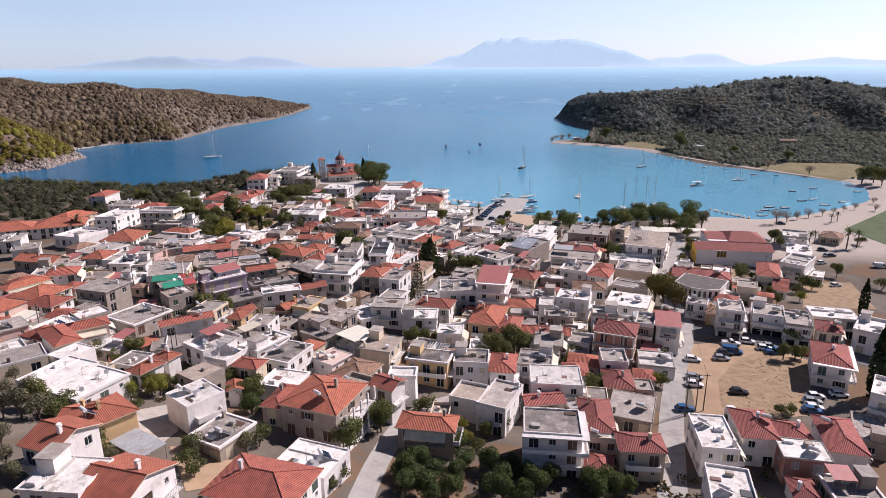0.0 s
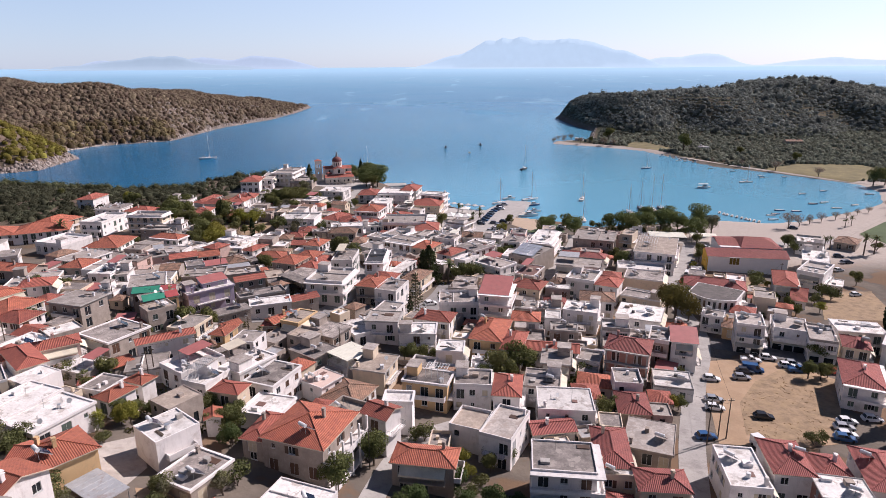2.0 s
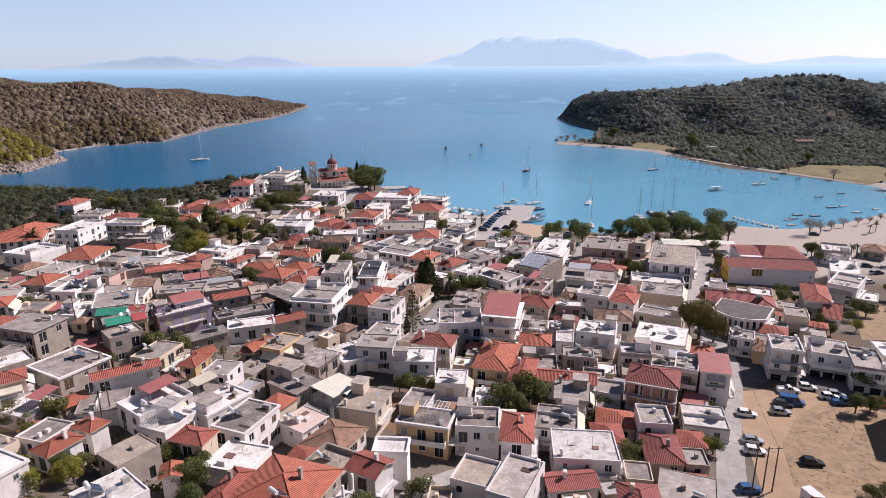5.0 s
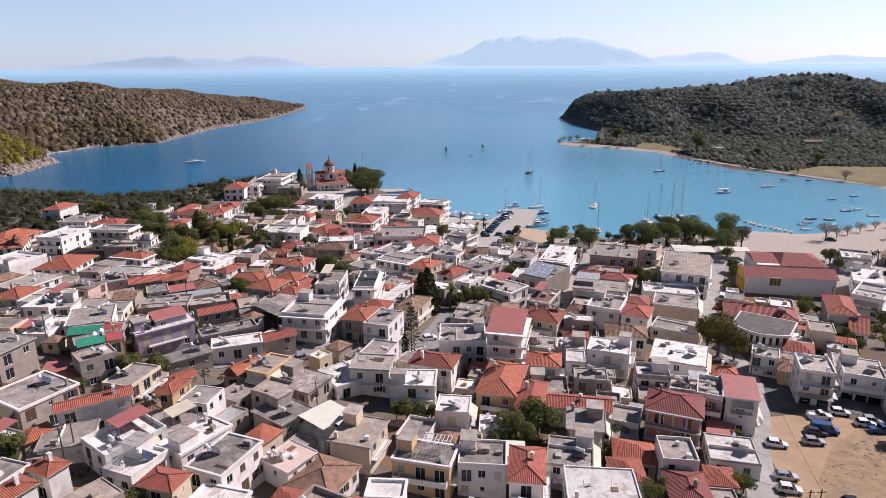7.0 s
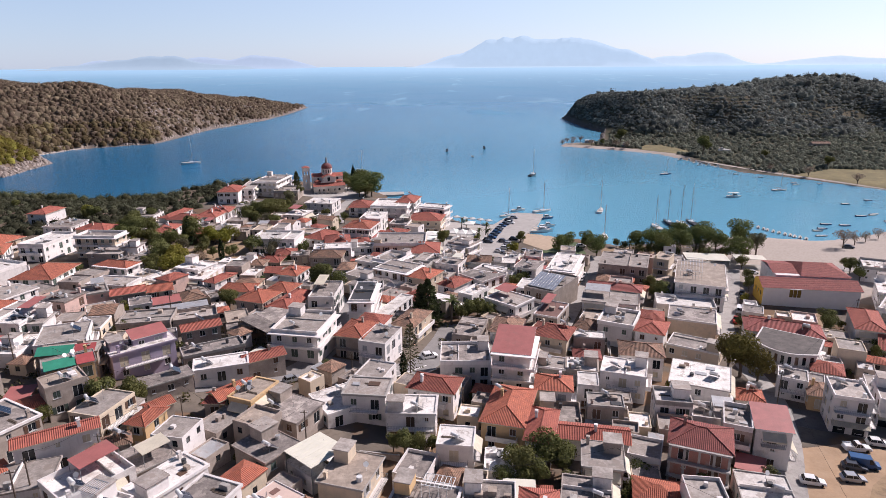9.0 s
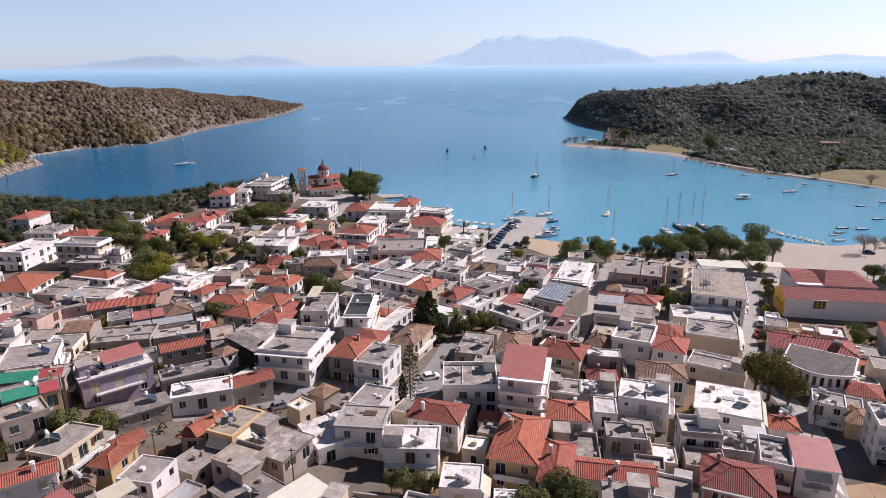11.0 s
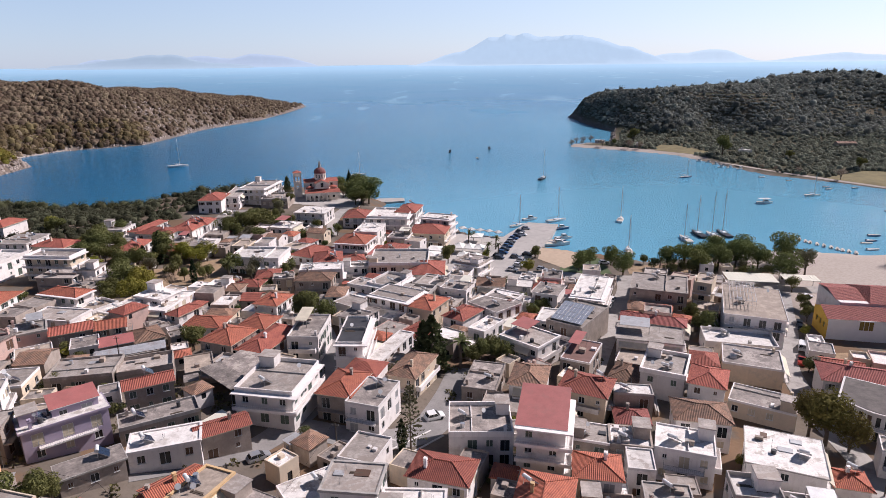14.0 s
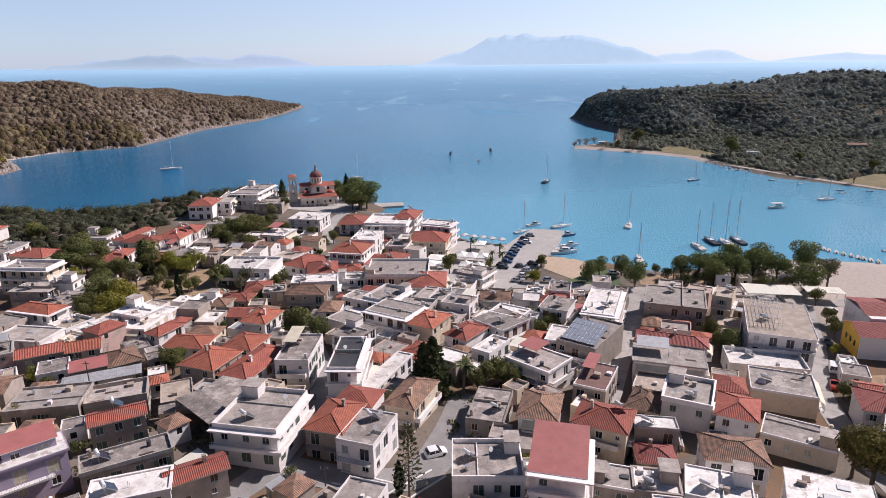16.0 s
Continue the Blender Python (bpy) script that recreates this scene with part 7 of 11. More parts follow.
infill(92.8, 297.8, -13, 4.6, 3.8, 1.2, "flat", "grey", "white", 1310)
infill(-116.2, 247.2, 3, 4.2, 4.7, 0.9, "flat", "sheet", "beige", 1311)
infill(28.8, 117.8, 9, 4.4, 4.3, 0.8, "flat", "sheet", "beige", 1312)
infill(-118.8, 122.3, 40, 3.8, 3.8, 0.9, "flat", "grey", "beige", 1314)
infill(-121.1, 196.0, 19, 3.9, 3.7, 0.8, "shed", "red", "beige", 1315)
infill(-16.8, 230.6, -23, 3.9, 4.6, 1.2, "hip", "orange", "beige", 1316)
infill(5.2, 227.8, -39, 3.7, 3.8, 1.2, "flat", "white", "beige", 1317)
infill(22.2, 113.8, 7, 4.5, 3.7, 0.9, "flat", "white", "cream", 1318)
infill(-115.6, 139.0, -12, 4.3, 4.1, 1, "flat", "sheet", "cream", 1319)
infill(-29.2, 282.8, 5, 4.0, 3.7, 0.9, "flat", "grey", "beige", 1320)
infill(-66.5, 194.9, 26, 3.8, 4.0, 1, "flat", "grey", "white", 1321)
infill(-27.8, 306.2, -19, 3.7, 4.0, 1, "flat", "sheet", "beige", 1322)
infill(50.2, 199.8, -9, 3.6, 4.3, 0.9, "flat", "grey", "white", 1323)
infill(106.2, 191.8, -27, 4.4, 4.0, 1.2, "hip", "orange", "beige", 1324)
infill(3.8, 177.1, -21, 4.4, 5.5, 1.2, "flat", "grey", "beige", 1325)
infill(96.2, 235.2, -20, 3.7, 4.6, 0.8, "flat", "white", "white", 1326)
infill(-129.6, 129.1, -15, 4.7, 3.9, 0.9, "flat", "light", "cream", 1327)
infill(39.2, 162.2, -13, 4.1, 5.4, 1, "flat", "white", "cream", 1328)
infill(86.8, 172.8, -25, 4.2, 3.6, 0.9, "hip", "orange", "cream", 1329)
infill(-24.3, 180.0, -34, 4.1, 4.4, 1.2, "hip", "old", "beige", 1330)
infill(37.2, 269.2, -29, 4.5, 4.7, 1, "shed", "red", "white", 1331)
infill(34.2, 256.8, -28, 3.9, 3.7, 0.9, "flat", "grey", "cream", 1332)
infill(95.8, 192.8, -21, 4.1, 3.9, 1, "flat", "light", "white", 1334)
infill(-87.3, 173.1, -3, 3.7, 4.4, 0.9, "hip", "old", "cream", 1335)
infill(99.2, 222.2, -20, 3.7, 4.2, 1.2, "flat", "white", "cream", 1336)
infill(-90.8, 236.2, -22, 3.7, 3.6, 1.2, "flat", "white", "cream", 1337)
infill(-71.8, 319.8, -15, 3.8, 4.7, 1, "shed", "red", "white", 1338)
infill(74.8, 252.2, -25, 4.9, 3.8, 0.9, "flat", "grey", "cream", 1339)
infill(-48.8, 242.8, -20, 4.4, 4.1, 0.9, "flat", "light", "beige", 1340)
infill(-106.8, 297.2, 0, 4.5, 3.9, 1.2, "flat", "light", "cream", 1341)
infill(55.8, 287.2, -24, 4.0, 4.1, 0.9, "flat", "grey", "beige", 1342)
infill(-10.8, 327.8, -8, 4.0, 3.7, 1.2, "flat", "light", "beige", 1343)
infill(-89.5, 189.1, 11, 4.4, 4.1, 1.2, "flat", "grey", "beige", 1344)
infill(8.8, 169.2, -20, 3.8, 4.4, 1.2, "flat", "grey", "beige", 1346)
infill(-81.2, 333.2, -15, 3.8, 3.7, 1, "shed", "cream", "cream", 1347)
infill(85.8, 201.8, -23, 3.6, 3.8, 0.8, "flat", "sheet", "beige", 1349)
infill(-19.5, 178.4, -34, 3.7, 5.4, 0.8, "flat", "grey", "beige", 1350)
infill(27.2, 285.2, -13, 4.5, 3.7, 0.8, "flat", "grey", "beige", 1351)
infill(48.2, 154.2, -21, 4.5, 4.7, 0.8, "flat", "grey", "beige", 1352)
infill(-103.3, 112.3, 44, 4.4, 4.5, 0.8, "hip", "orange", "white", 1353)
infill(-68.6, 231.2, 36, 3.7, 4.4, 0.9, "flat", "light", "white", 1354)
infill(53.2, 251.2, -19, 3.9, 4.9, 1, "hip", "red", "beige", 1355)
infill(-42.0, 185.7, -40, 4.2, 3.8, 0.9, "shed", "cream", "white", 1356)
infill(-74.8, 155.2, -44, 5.0, 3.6, 1, "hip", "orange", "white", 1358)
infill(-81.7, 209.6, 10, 4.1, 5.2, 0.8, "hip", "old", "beige", 1359)
infill(-67.2, 330.2, -12, 5.0, 3.6, 0.8, "flat", "light", "beige", 1360)
infill(6.8, 256.2, 40, 3.7, 4.7, 0.9, "flat", "grey", "white", 1361)
infill(-55.1, 233.6, -17, 3.9, 5.0, 0.8, "flat", "grey", "beige", 1362)
infill(14.2, 189.8, -1, 4.3, 4.9, 0.8, "flat", "light", "white", 1364)
infill(-94.6, 118.5, 42, 3.8, 4.6, 0.9, "shed", "red", "white", 1365)
infill(-103.2, 125.4, 42, 4.8, 4.2, 1, "flat", "white", "beige", 1366)
infill(23.2, 260.8, -30, 4.4, 4.2, 1.2, "flat", "white", "white", 1367)
infill(10.8, 243.2, -33, 4.0, 4.7, 0.8, "flat", "grey", "beige", 1368)
infill(-76.8, 258.8, -21, 3.9, 4.7, 0.9, "flat", "sheet", "beige", 1369)
infill(-91.4, 126.1, 41, 4.3, 4.0, 1.2, "flat", "sheet", "beige", 1370)
infill(98.8, 295.2, -10, 3.8, 4.0, 1.2, "flat", "grey", "cream", 1371)
infill(-62.8, 259.2, -7, 4.8, 4.3, 0.9, "flat", "grey", "beige", 1373)
infill(-85.8, 321.8, -4, 3.6, 3.7, 0.9, "hip", "old", "white", 1374)
infill(-105.1, 187.3, -4, 4.0, 4.0, 1.2, "flat", "light", "beige", 1375)
infill(-23.8, 305.8, -23, 3.7, 4.2, 1, "flat", "grey", "beige", 1377)
finish_infill()
shed(64.8, 278.8, -18, 2.0, 2.3, 2.4, 1378)
shed(-32.8, 277.8, 3, 2.0, 2.2, 2.2, 1379)
shed(-65.2, 129.9, 14, 2.2, 2.4, 2.0, 1380)
shed(-109.2, 291.8, 4, 2.5, 2.9, 2.2, 1381)
shed(-73.8, 242.8, -24, 2.2, 3.2, 2.5, 1382)
shed(17.2, 141.2, -5, 2.6, 2.1, 1.9, 1383)
shed(108.8, 195.2, -26, 2.1, 3.2, 2.2, 1384)
shed(-37.2, 263.2, -5, 2.3, 2.7, 2.3, 1385)
shed(102.8, 205.2, -21, 2.4, 2.9, 2.0, 1386)
shed(-53.2, 287.8, 8, 2.2, 2.1, 2.0, 1387)
shed(-3.2, 156.0, -13, 2.8, 2.3, 1.9, 1388)
shed(22.2, 267.8, -9, 2.4, 2.6, 2.0, 1389)
shed(-23.2, 249.8, -32, 2.3, 2.7, 2.2, 1391)
shed(25.2, 229.8, -43, 2.2, 2.1, 2.4, 1392)
shed(-58.2, 336.8, -16, 2.3, 2.9, 1.9, 1393)
shed(-67.8, 249.2, -26, 2.6, 2.0, 2.5, 1394)
shed(-93.8, 133.5, -25, 2.3, 2.8, 2.6, 1395)
shed(-63.2, 310.2, -2, 2.3, 2.0, 2.2, 1396)
shed(-106.3, 206.3, -11, 2.2, 2.0, 2.2, 1397)
shed(25.2, 187.8, -15, 2.3, 3.0, 2.0, 1399)
shed(-66.8, 306.8, -4, 2.8, 2.8, 2.5, 1400)
shed(-66.7, 164.6, 15, 2.6, 2.4, 2.4, 1401)
shed(23.8, 286.2, -15, 2.5, 2.7, 2.0, 1402)
shed(-134.2, 242.8, -2, 2.3, 2.0, 2.2, 1403)
shed(-43.2, 245.8, -17, 2.3, 2.5, 2.3, 1404)
shed(-133.8, 235.8, 2, 2.8, 2.3, 1.9, 1406)
shed(96.2, 112.2, -37, 2.2, 2.1, 2.3, 1407)
shed(86.8, 270.8, -34, 3.0, 2.5, 2.3, 1408)
shed(45.2, 140.2, -16, 2.3, 2.5, 2.6, 1409)
shed(34.8, 260.2, -24, 2.2, 3.1, 1.9, 1410)
shed(-26.2, 250.8, -27, 2.3, 2.6, 2.0, 1411)
shed(-70.4, 124.7, 19, 2.8, 2.3, 2.0, 1412)
shed(-29.2, 266.2, -30, 2.0, 3.1, 2.4, 1413)
shed(-101.6, 137.8, -16, 2.7, 3.2, 2.0, 1415)
shed(-9.8, 275.8, -19, 2.7, 2.8, 2.1, 1416)
shed(40.8, 157.2, -23, 2.6, 2.0, 2.5, 1417)
shed(-28.8, 294.8, -3, 2.5, 2.1, 2.3, 1418)
shed(-27.6, 181.8, -43, 2.2, 2.6, 2.5, 1419)
shed(-13.1, 203.1, -20, 2.5, 2.8, 2.0, 1420)
shed(52.8, 277.8, -17, 2.1, 2.3, 2.1, 1421)
shed(-64.1, 214.4, 20, 2.2, 3.1, 2.2, 1422)
shed(-118.6, 163.4, -38, 2.5, 2.2, 2.3, 1423)
shed(7.8, 274.2, -23, 2.2, 2.7, 2.0, 1424)
shed(-58.3, 159.8, -11, 2.3, 2.9, 2.2, 1425)
shed(-13.8, 122.7, -6, 2.7, 2.4, 2.1, 1426)
shed(-103.2, 205.1, -5, 2.0, 3.4, 2.2, 1427)
shed(-110.8, 131.7, 43, 2.5, 2.4, 2.0, 1428)
shed(-54.0, 203.7, 22, 2.7, 2.7, 2.5, 1429)
shed(-109.8, 328.8, -12, 2.6, 3.3, 2.5, 1430)
shed(-108.8, 168.3, -31, 2.9, 2.5, 2.0, 1431)
shed(-42.8, 307.8, -24, 2.8, 3.0, 2.3, 1432)
shed(-103.2, 294.2, 1, 2.3, 2.8, 2.2, 1433)
shed(-105.2, 137.5, -11, 2.8, 2.0, 2.6, 1434)
shed(-96.4, 112.7, 44, 2.1, 2.7, 2.1, 1435)
shed(30.2, 162.2, -12, 3.0, 2.7, 2.0, 1436)
shed(85.2, 187.8, -31, 2.2, 3.1, 2.1, 1437)
yard_wall(-92.2, 325.8, 83, 4.9, 1.6, 1488)
yard_wall(-97.0, 218.6, 33, 7.7, 1.7, 1489)
yard_wall(-52.2, 328.2, -17, 6.8, 1.4, 1490)
yard_wall(-55.2, 285.8, 98, 7.1, 1.9, 1492)
yard_wall(-59.2, 310.2, 60, 8.4, 1.0, 1493)
yard_wall(-81.2, 328.2, 74, 8.4, 1.9, 1494)
yard_wall(32.8, 288.8, -13, 6.2, 1.4, 1495)
yard_wall(31.2, 170.2, 80, 4.1, 1.1, 1496)
yard_wall(-81.3, 139.5, 50, 6.2, 1.3, 1497)
yard_wall(-121.3, 151.9, -34, 8.9, 1.4, 1498)
yard_wall(-79.7, 215.6, 32, 6.5, 1.5, 1499)
yard_wall(44.2, 203.2, 78, 7.8, 1.1, 1500)
yard_wall(-71.9, 219.9, 25, 7.3, 1.0, 1501)
yard_wall(27.2, 140.2, 76, 4.3, 1.1, 1502)
yard_wall(60.8, 222.2, -22, 7.0, 1.3, 1503)
yard_wall(35.8, 185.2, -10, 7.9, 1.0, 1504)
yard_wall(-84.0, 188.9, 23, 6.6, 1.3, 1505)
yard_wall(-101.8, 136.4, 76, 6.2, 1.5, 1507)
yard_wall(-82.2, 335.8, -12, 7.0, 1.8, 1508)
yard_wall(-84.7, 148.1, 49, 8.1, 1.1, 1509)
yard_wall(-31.8, 300.8, 10, 4.7, 1.1, 1511)
yard_wall(39.2, 118.8, 65, 4.9, 1.2, 1512)
yard_wall(-117.6, 143.4, -14, 4.0, 1.9, 1513)
yard_wall(-98.7, 135.1, 71, 8.8, 1.4, 1514)
yard_wall(-56.2, 263.8, -6, 4.9, 1.6, 1515)
yard_wall(92.2, 182.8, 64, 7.1, 1.1, 1516)
yard_wall(101.8, 216.8, 70, 8.6, 1.8, 1517)
yard_wall(54.2, 169.2, -11, 4.7, 1.5, 1519)
yard_wall(-93.3, 114.7, 135, 4.5, 1.0, 1520)
yard_wall(19.8, 285.8, 72, 4.5, 1.8, 1521)
yard_wall(-88.1, 140.1, 52, 6.3, 1.8, 1522)
yard_wall(-102.3, 230.2, -8, 8.2, 1.4, 1523)
yard_wall(-16.2, 113.2, 57, 8.0, 1.5, 1524)
yard_wall(36.2, 168.2, -9, 8.2, 1.7, 1526)
yard_wall(-103.8, 262.8, -2, 6.9, 1.7, 1527)
yard_wall(87.2, 297.8, 77, 4.5, 1.7, 1528)
yard_wall(-31.8, 310.2, 77, 5.5, 1.4, 1529)
yard_wall(21.2, 120.8, 100, 7.0, 1.4, 1530)
yard_wall(26.8, 192.2, -4, 6.5, 1.1, 1531)
yard_wall(79.8, 282.8, 58, 4.4, 1.4, 1532)
yard_wall(50.2, 136.2, 75, 6.5, 1.8, 1533)
yard_wall(-11.0, 151.3, -11, 7.5, 1.0, 1534)
yard_wall(-6.2, 227.0, -24, 4.5, 1.5, 1535)
yard_wall(-89.8, 338.2, 4, 5.0, 1.2, 1536)
yard_wall(14.8, 174.8, 76, 8.6, 1.3, 1537)
yard_wall(-73.9, 135.0, -25, 4.6, 1.8, 1538)
yard_wall(-66.2, 332.2, 77, 4.1, 1.6, 1539)
yard_wall(43.8, 203.8, 79, 8.6, 1.3, 1540)
yard_wall(-108.2, 263.2, 86, 8.5, 1.6, 1541)
yard_wall(-54.8, 292.2, 85, 4.5, 1.8, 1543)
yard_wall(-98.8, 263.8, -4, 8.6, 1.4, 1544)
yard_wall(6.2, 271.8, -22, 6.9, 1.6, 1545)
yard_wall(8.2, 249.2, 51, 4.0, 1.4, 1546)
yard_wall(53.2, 283.2, 72, 4.4, 1.8, 1547)
yard_wall(16.2, 245.8, 135, 7.2, 1.8, 1548)
yard_wall(30.2, 158.2, -14, 5.7, 1.2, 1549)
yard_wall(-108.2, 285.2, 3, 9.0, 1.6, 1550)
yard_wall(75.2, 256.2, 59, 8.9, 1.2, 1551)
yard_wall(-113.0, 132.5, 73, 6.9, 1.6, 1552)
yard_wall(10.2, 217.2, 79, 7.0, 1.9, 1553)
yard_wall(-103.5, 176.3, 2, 8.4, 1.3, 1554)
yard_wall(-67.3, 208.5, 20, 7.6, 1.3, 1555)
yard_wall(-102.8, 269.2, -4, 8.0, 1.4, 1556)
yard_wall(-104.7, 133.5, 43, 6.2, 1.4, 1557)

# ---- roads, lots and the harbour edge ----
ASPHALT = mat("asphalt", (0.125, 0.118, 0.115), rough=0.9, var=0.2, scale=0.25, fine=3, stain=((0.17, 0.16, 0.155), 0.4))
STREET = mat("worn_asphalt", (0.25, 0.235, 0.225), rough=0.9, var=0.16, scale=0.25, fine=3, stain=((0.17, 0.16, 0.15), 0.4))
LANE = mat("concrete_lane", (0.36, 0.335, 0.31), rough=0.9, var=0.12, scale=0.3, stain=((0.2, 0.18, 0.17), 0.4))
EARTH = mat("trodden_earth", (0.37, 0.25, 0.155), rough=1, var=0.16, scale=0.2, fine=2.5, stain=((0.42, 0.30, 0.20), 0.5))
STRAW = mat("dry_grass", (0.285, 0.20, 0.125), rough=1, var=0.32, scale=0.5, fine=2.2, bump=0.6, stain=((0.38, 0.265, 0.15), 0.6))
TURF = mat("playing_field_turf", (0.085, 0.115, 0.05), rough=1, var=0.2, scale=0.15)
QUAY = mat("quay_concrete", (0.43, 0.40, 0.37), rough=0.9, var=0.1, scale=0.2, stain=((0.32, 0.29, 0.27), 0.4))


def road(name, label, pts, width, m, lift=0.07):
    """A strip laid on the ground along pts."""
    P = []
    for (ax, ay), (bx, by) in zip(pts, pts[1:]):
        k = max(1, int(math.hypot(bx - ax, by - ay) / 2.5))
        P += [(ax + (bx - ax) * j / k, ay + (by - ay) * j / k) for j in range(k)]
    P.append(pts[-1])
    for _ in range(6):
        P = [P[0]] + [((a[0] + 2 * b[0] + c[0]) / 4, (a[1] + 2 * b[1] + c[1]) / 4) for a, b, c in zip(P, P[1:], P[2:])] + [P[-1]]
    ms = Mesh()
    rows = []
    for i, p in enumerate(P):
        a, b = P[max(0, i - 1)], P[min(len(P) - 1, i + 1)]
        t = math.atan2(b[1] - a[1], b[0] - a[0])
        n = (-math.sin(t), math.cos(t))
        rows.append([(p[0] + n[0] * width * s, p[1] + n[1] * width * s, ground_z(p[0] + n[0] * width * s, p[1] + n[1] * width * s) + lift) for s in (-0.5, -0.17, 0.17, 0.5)])
    for r, q in zip(rows, rows[1:]):
        for k in range(3):
            ms.face([r[k], q[k], q[k + 1], r[k + 1]])
        for k, s in ((0, 1), (3, -1)):
            lo = [(v[0], v[1], v[2] - 0.4) for v in (r[k], q[k])]
            ms.face([r[k], lo[0], lo[1], q[k]][::s])
    return tagged(new(name, ms.data(name, [m])), label, "road", kind="structure")


def patch(name, label, poly, m, lift=0.05, category="ground"):
    """A flat-edged piece of ground on the lie of the land."""
    bm = bmesh.new()
    vs = [bm.verts.new((x, y, 0)) for x, y in poly]
    bm.faces.new(vs)
    bmesh.ops.triangulate(bm, faces=bm.faces[:])
    bmesh.ops.subdivide_edges(bm, edges=bm.edges[:], cuts=7, use_grid_fill=True)
    for v in bm.verts:
        v.co.z = ground_z(v.co.x, v.co.y) + lift
    bmesh.ops.recalc_face_normals(bm, faces=bm.faces[:])
    me = bpy.data.meshes.new(name)
    bm.to_mesh(me)
    bm.free()
    me.materials.append(m)
    if me.polygons[0].normal.z < 0:
        me.flip_normals()
    return tagged(new(name, me), label, category, kind="structure")


road("road_east", "narrow pale concrete street through the houses", [(36, 80), (39.8, 91), (49, 117.5), (61, 146.5), (68.5, 161), (75, 179), (76.5, 199), (83, 224), (96, 247), (111, 280)], 5.0, LANE, 0.075)
road("road_lot", "dark asphalt street beside the parking lot", [(68, 174), (72.5, 171), (84, 166.5), (98, 160), (108, 152.5), (118, 143)], 8.0, ASPHALT)
road("road_main", "grey asphalt main street down to the church", [(-52, 172), (-34.4, 180.6), (-28, 197.9), (-26, 205.8), (-27.4, 221), (-33.3, 242), (-44.2, 265), (-48.5, 290.7), (-47.5, 319), (-38.3, 340), (-25, 352)], 5.5, STREET)
road("road_south", "pale concrete lane between the gardens", [(-13.5, 78), (-12.5, 85.5), (-11.6, 94), (-9.5, 104), (-6.8, 114), (-2.3, 121), (8, 127)], 4.0, LANE)
road("road_square", "grey asphalt junction with white lines", [(-28, 190), (-15, 187), (-4.8, 189), (1.7, 210), (3.5, 221)], 7.0, STREET, 0.085)
road("road_side", "pale street between tall houses to the harbour", [(62, 292), (61.3, 286), (48.4, 253.5), (39.7, 232.5), (34, 218)], 5.0, LANE)
road("road_front", "pale waterfront road behind the pines", [(22, 300), (40, 299.5), (58, 294), (87, 293), (115, 283), (140, 277), (185, 285)], 7.0, LANE, 0.09)
road("road_bay", "pale track and sea wall along the bay", [(185, 290), (225, 325), (270, 355), (296, 395), (292, 420), (277, 437), (267, 452), (258, 465), (249, 479), (237, 495), (225, 513), (213, 540), (200, 562), (190, 598)], 3.6, mat("bay_track", (0.42, 0.36, 0.31), rough=1, var=0.15))
patch("dirt_lot", "trodden earth parking lot", [(66.5, 157.5), (81.6, 160.5), (93, 152.5), (97, 147.5), (84, 127), (79.5, 119.5), (68, 117.5), (55, 119)], EARTH, 0.05)
FIELD = [(67.0, 136.0), (75.5, 146.5), (85.8, 154.0), (96.1, 147.8), (81.0, 121.8), (72.0, 119.5), (62.0, 122.5)]
patch("dry_field", "dry grass plot beside the parking lot", FIELD, STRAW, 0.09)
patch("playing_field", "green turf of a fenced playing field", [(200, 262), (197, 296), (255, 344), (300, 320), (300, 240)], TURF, 0.1)
patch("garden_plot", "bare brown garden earth", [(-104, 290), (-83, 308), (-66, 280), (-86, 264)], STRAW, 0.07)
patch("dry_grass", "yellow dry grass behind the houses", [(134, 219), (152, 219), (142, 190), (118, 190)], STRAW, 0.07)

patch("hall_yard", "bare brown earth plot in front of the hall", [(92.7, 231.5), (120.5, 235.5), (110.8, 221.4), (91.3, 224.2)], STRAW, 0.07)
patch("side_yard", "pale concrete yard between the houses", [(-56.5, 102.0), (-51.8, 107.3), (-45.9, 97.1), (-46.7, 87.3), (-49.9, 89.3)], mat("yard_concrete", (0.44, 0.39, 0.345), var=0.15, stain=((0.30, 0.255, 0.215), 0.4)), 0.08)
patch("junk_yard", "trodden brown yard earth", [(-45.0, 91.2), (-34.4, 92.8), (-30.2, 84.9), (-37.5, 79.2)], EARTH, 0.08)
patch("dry_yard", "dry grassy yard behind the houses", [(-82.6, 128.9), (-78.2, 123.9), (-71.9, 127.3), (-67.9, 127.5), (-68.5, 132.7), (-74.3, 134.5), (-79.3, 133.4)], STRAW, 0.08)
patch("back_yard", "trodden brown yard earth", [(-82.1, 126.2), (-74.1, 121.7), (-69.7, 105.4), (-76.3, 106.0)], EARTH, 0.08)
patch("park_lawn", "worn green lawn under the waterfront pines", [(42, 303), (60, 298), (60, 318), (46, 326)], TURF, 0.06)
patch("park_ground", "needle-strewn earth under the pines", [(66, 299), (112, 289), (118, 300), (100, 313), (68, 309)], STRAW, 0.06)
patch("promenade", "pale paved waterfront terrace", [(4, 299), (-9, 314), (-9.5, 328), (-3, 343), (3.5, 356), (11, 353.5), (18, 351), (25.5, 349.5)], QUAY, 0.07)
patch("church_yard", "pale paved yard round the church", [(-82, 404), (-86, 424), (-76, 434), (-58, 434), (-46, 428), (-45, 402), (-49, 394), (-60, 399)], QUAY, 0.07)
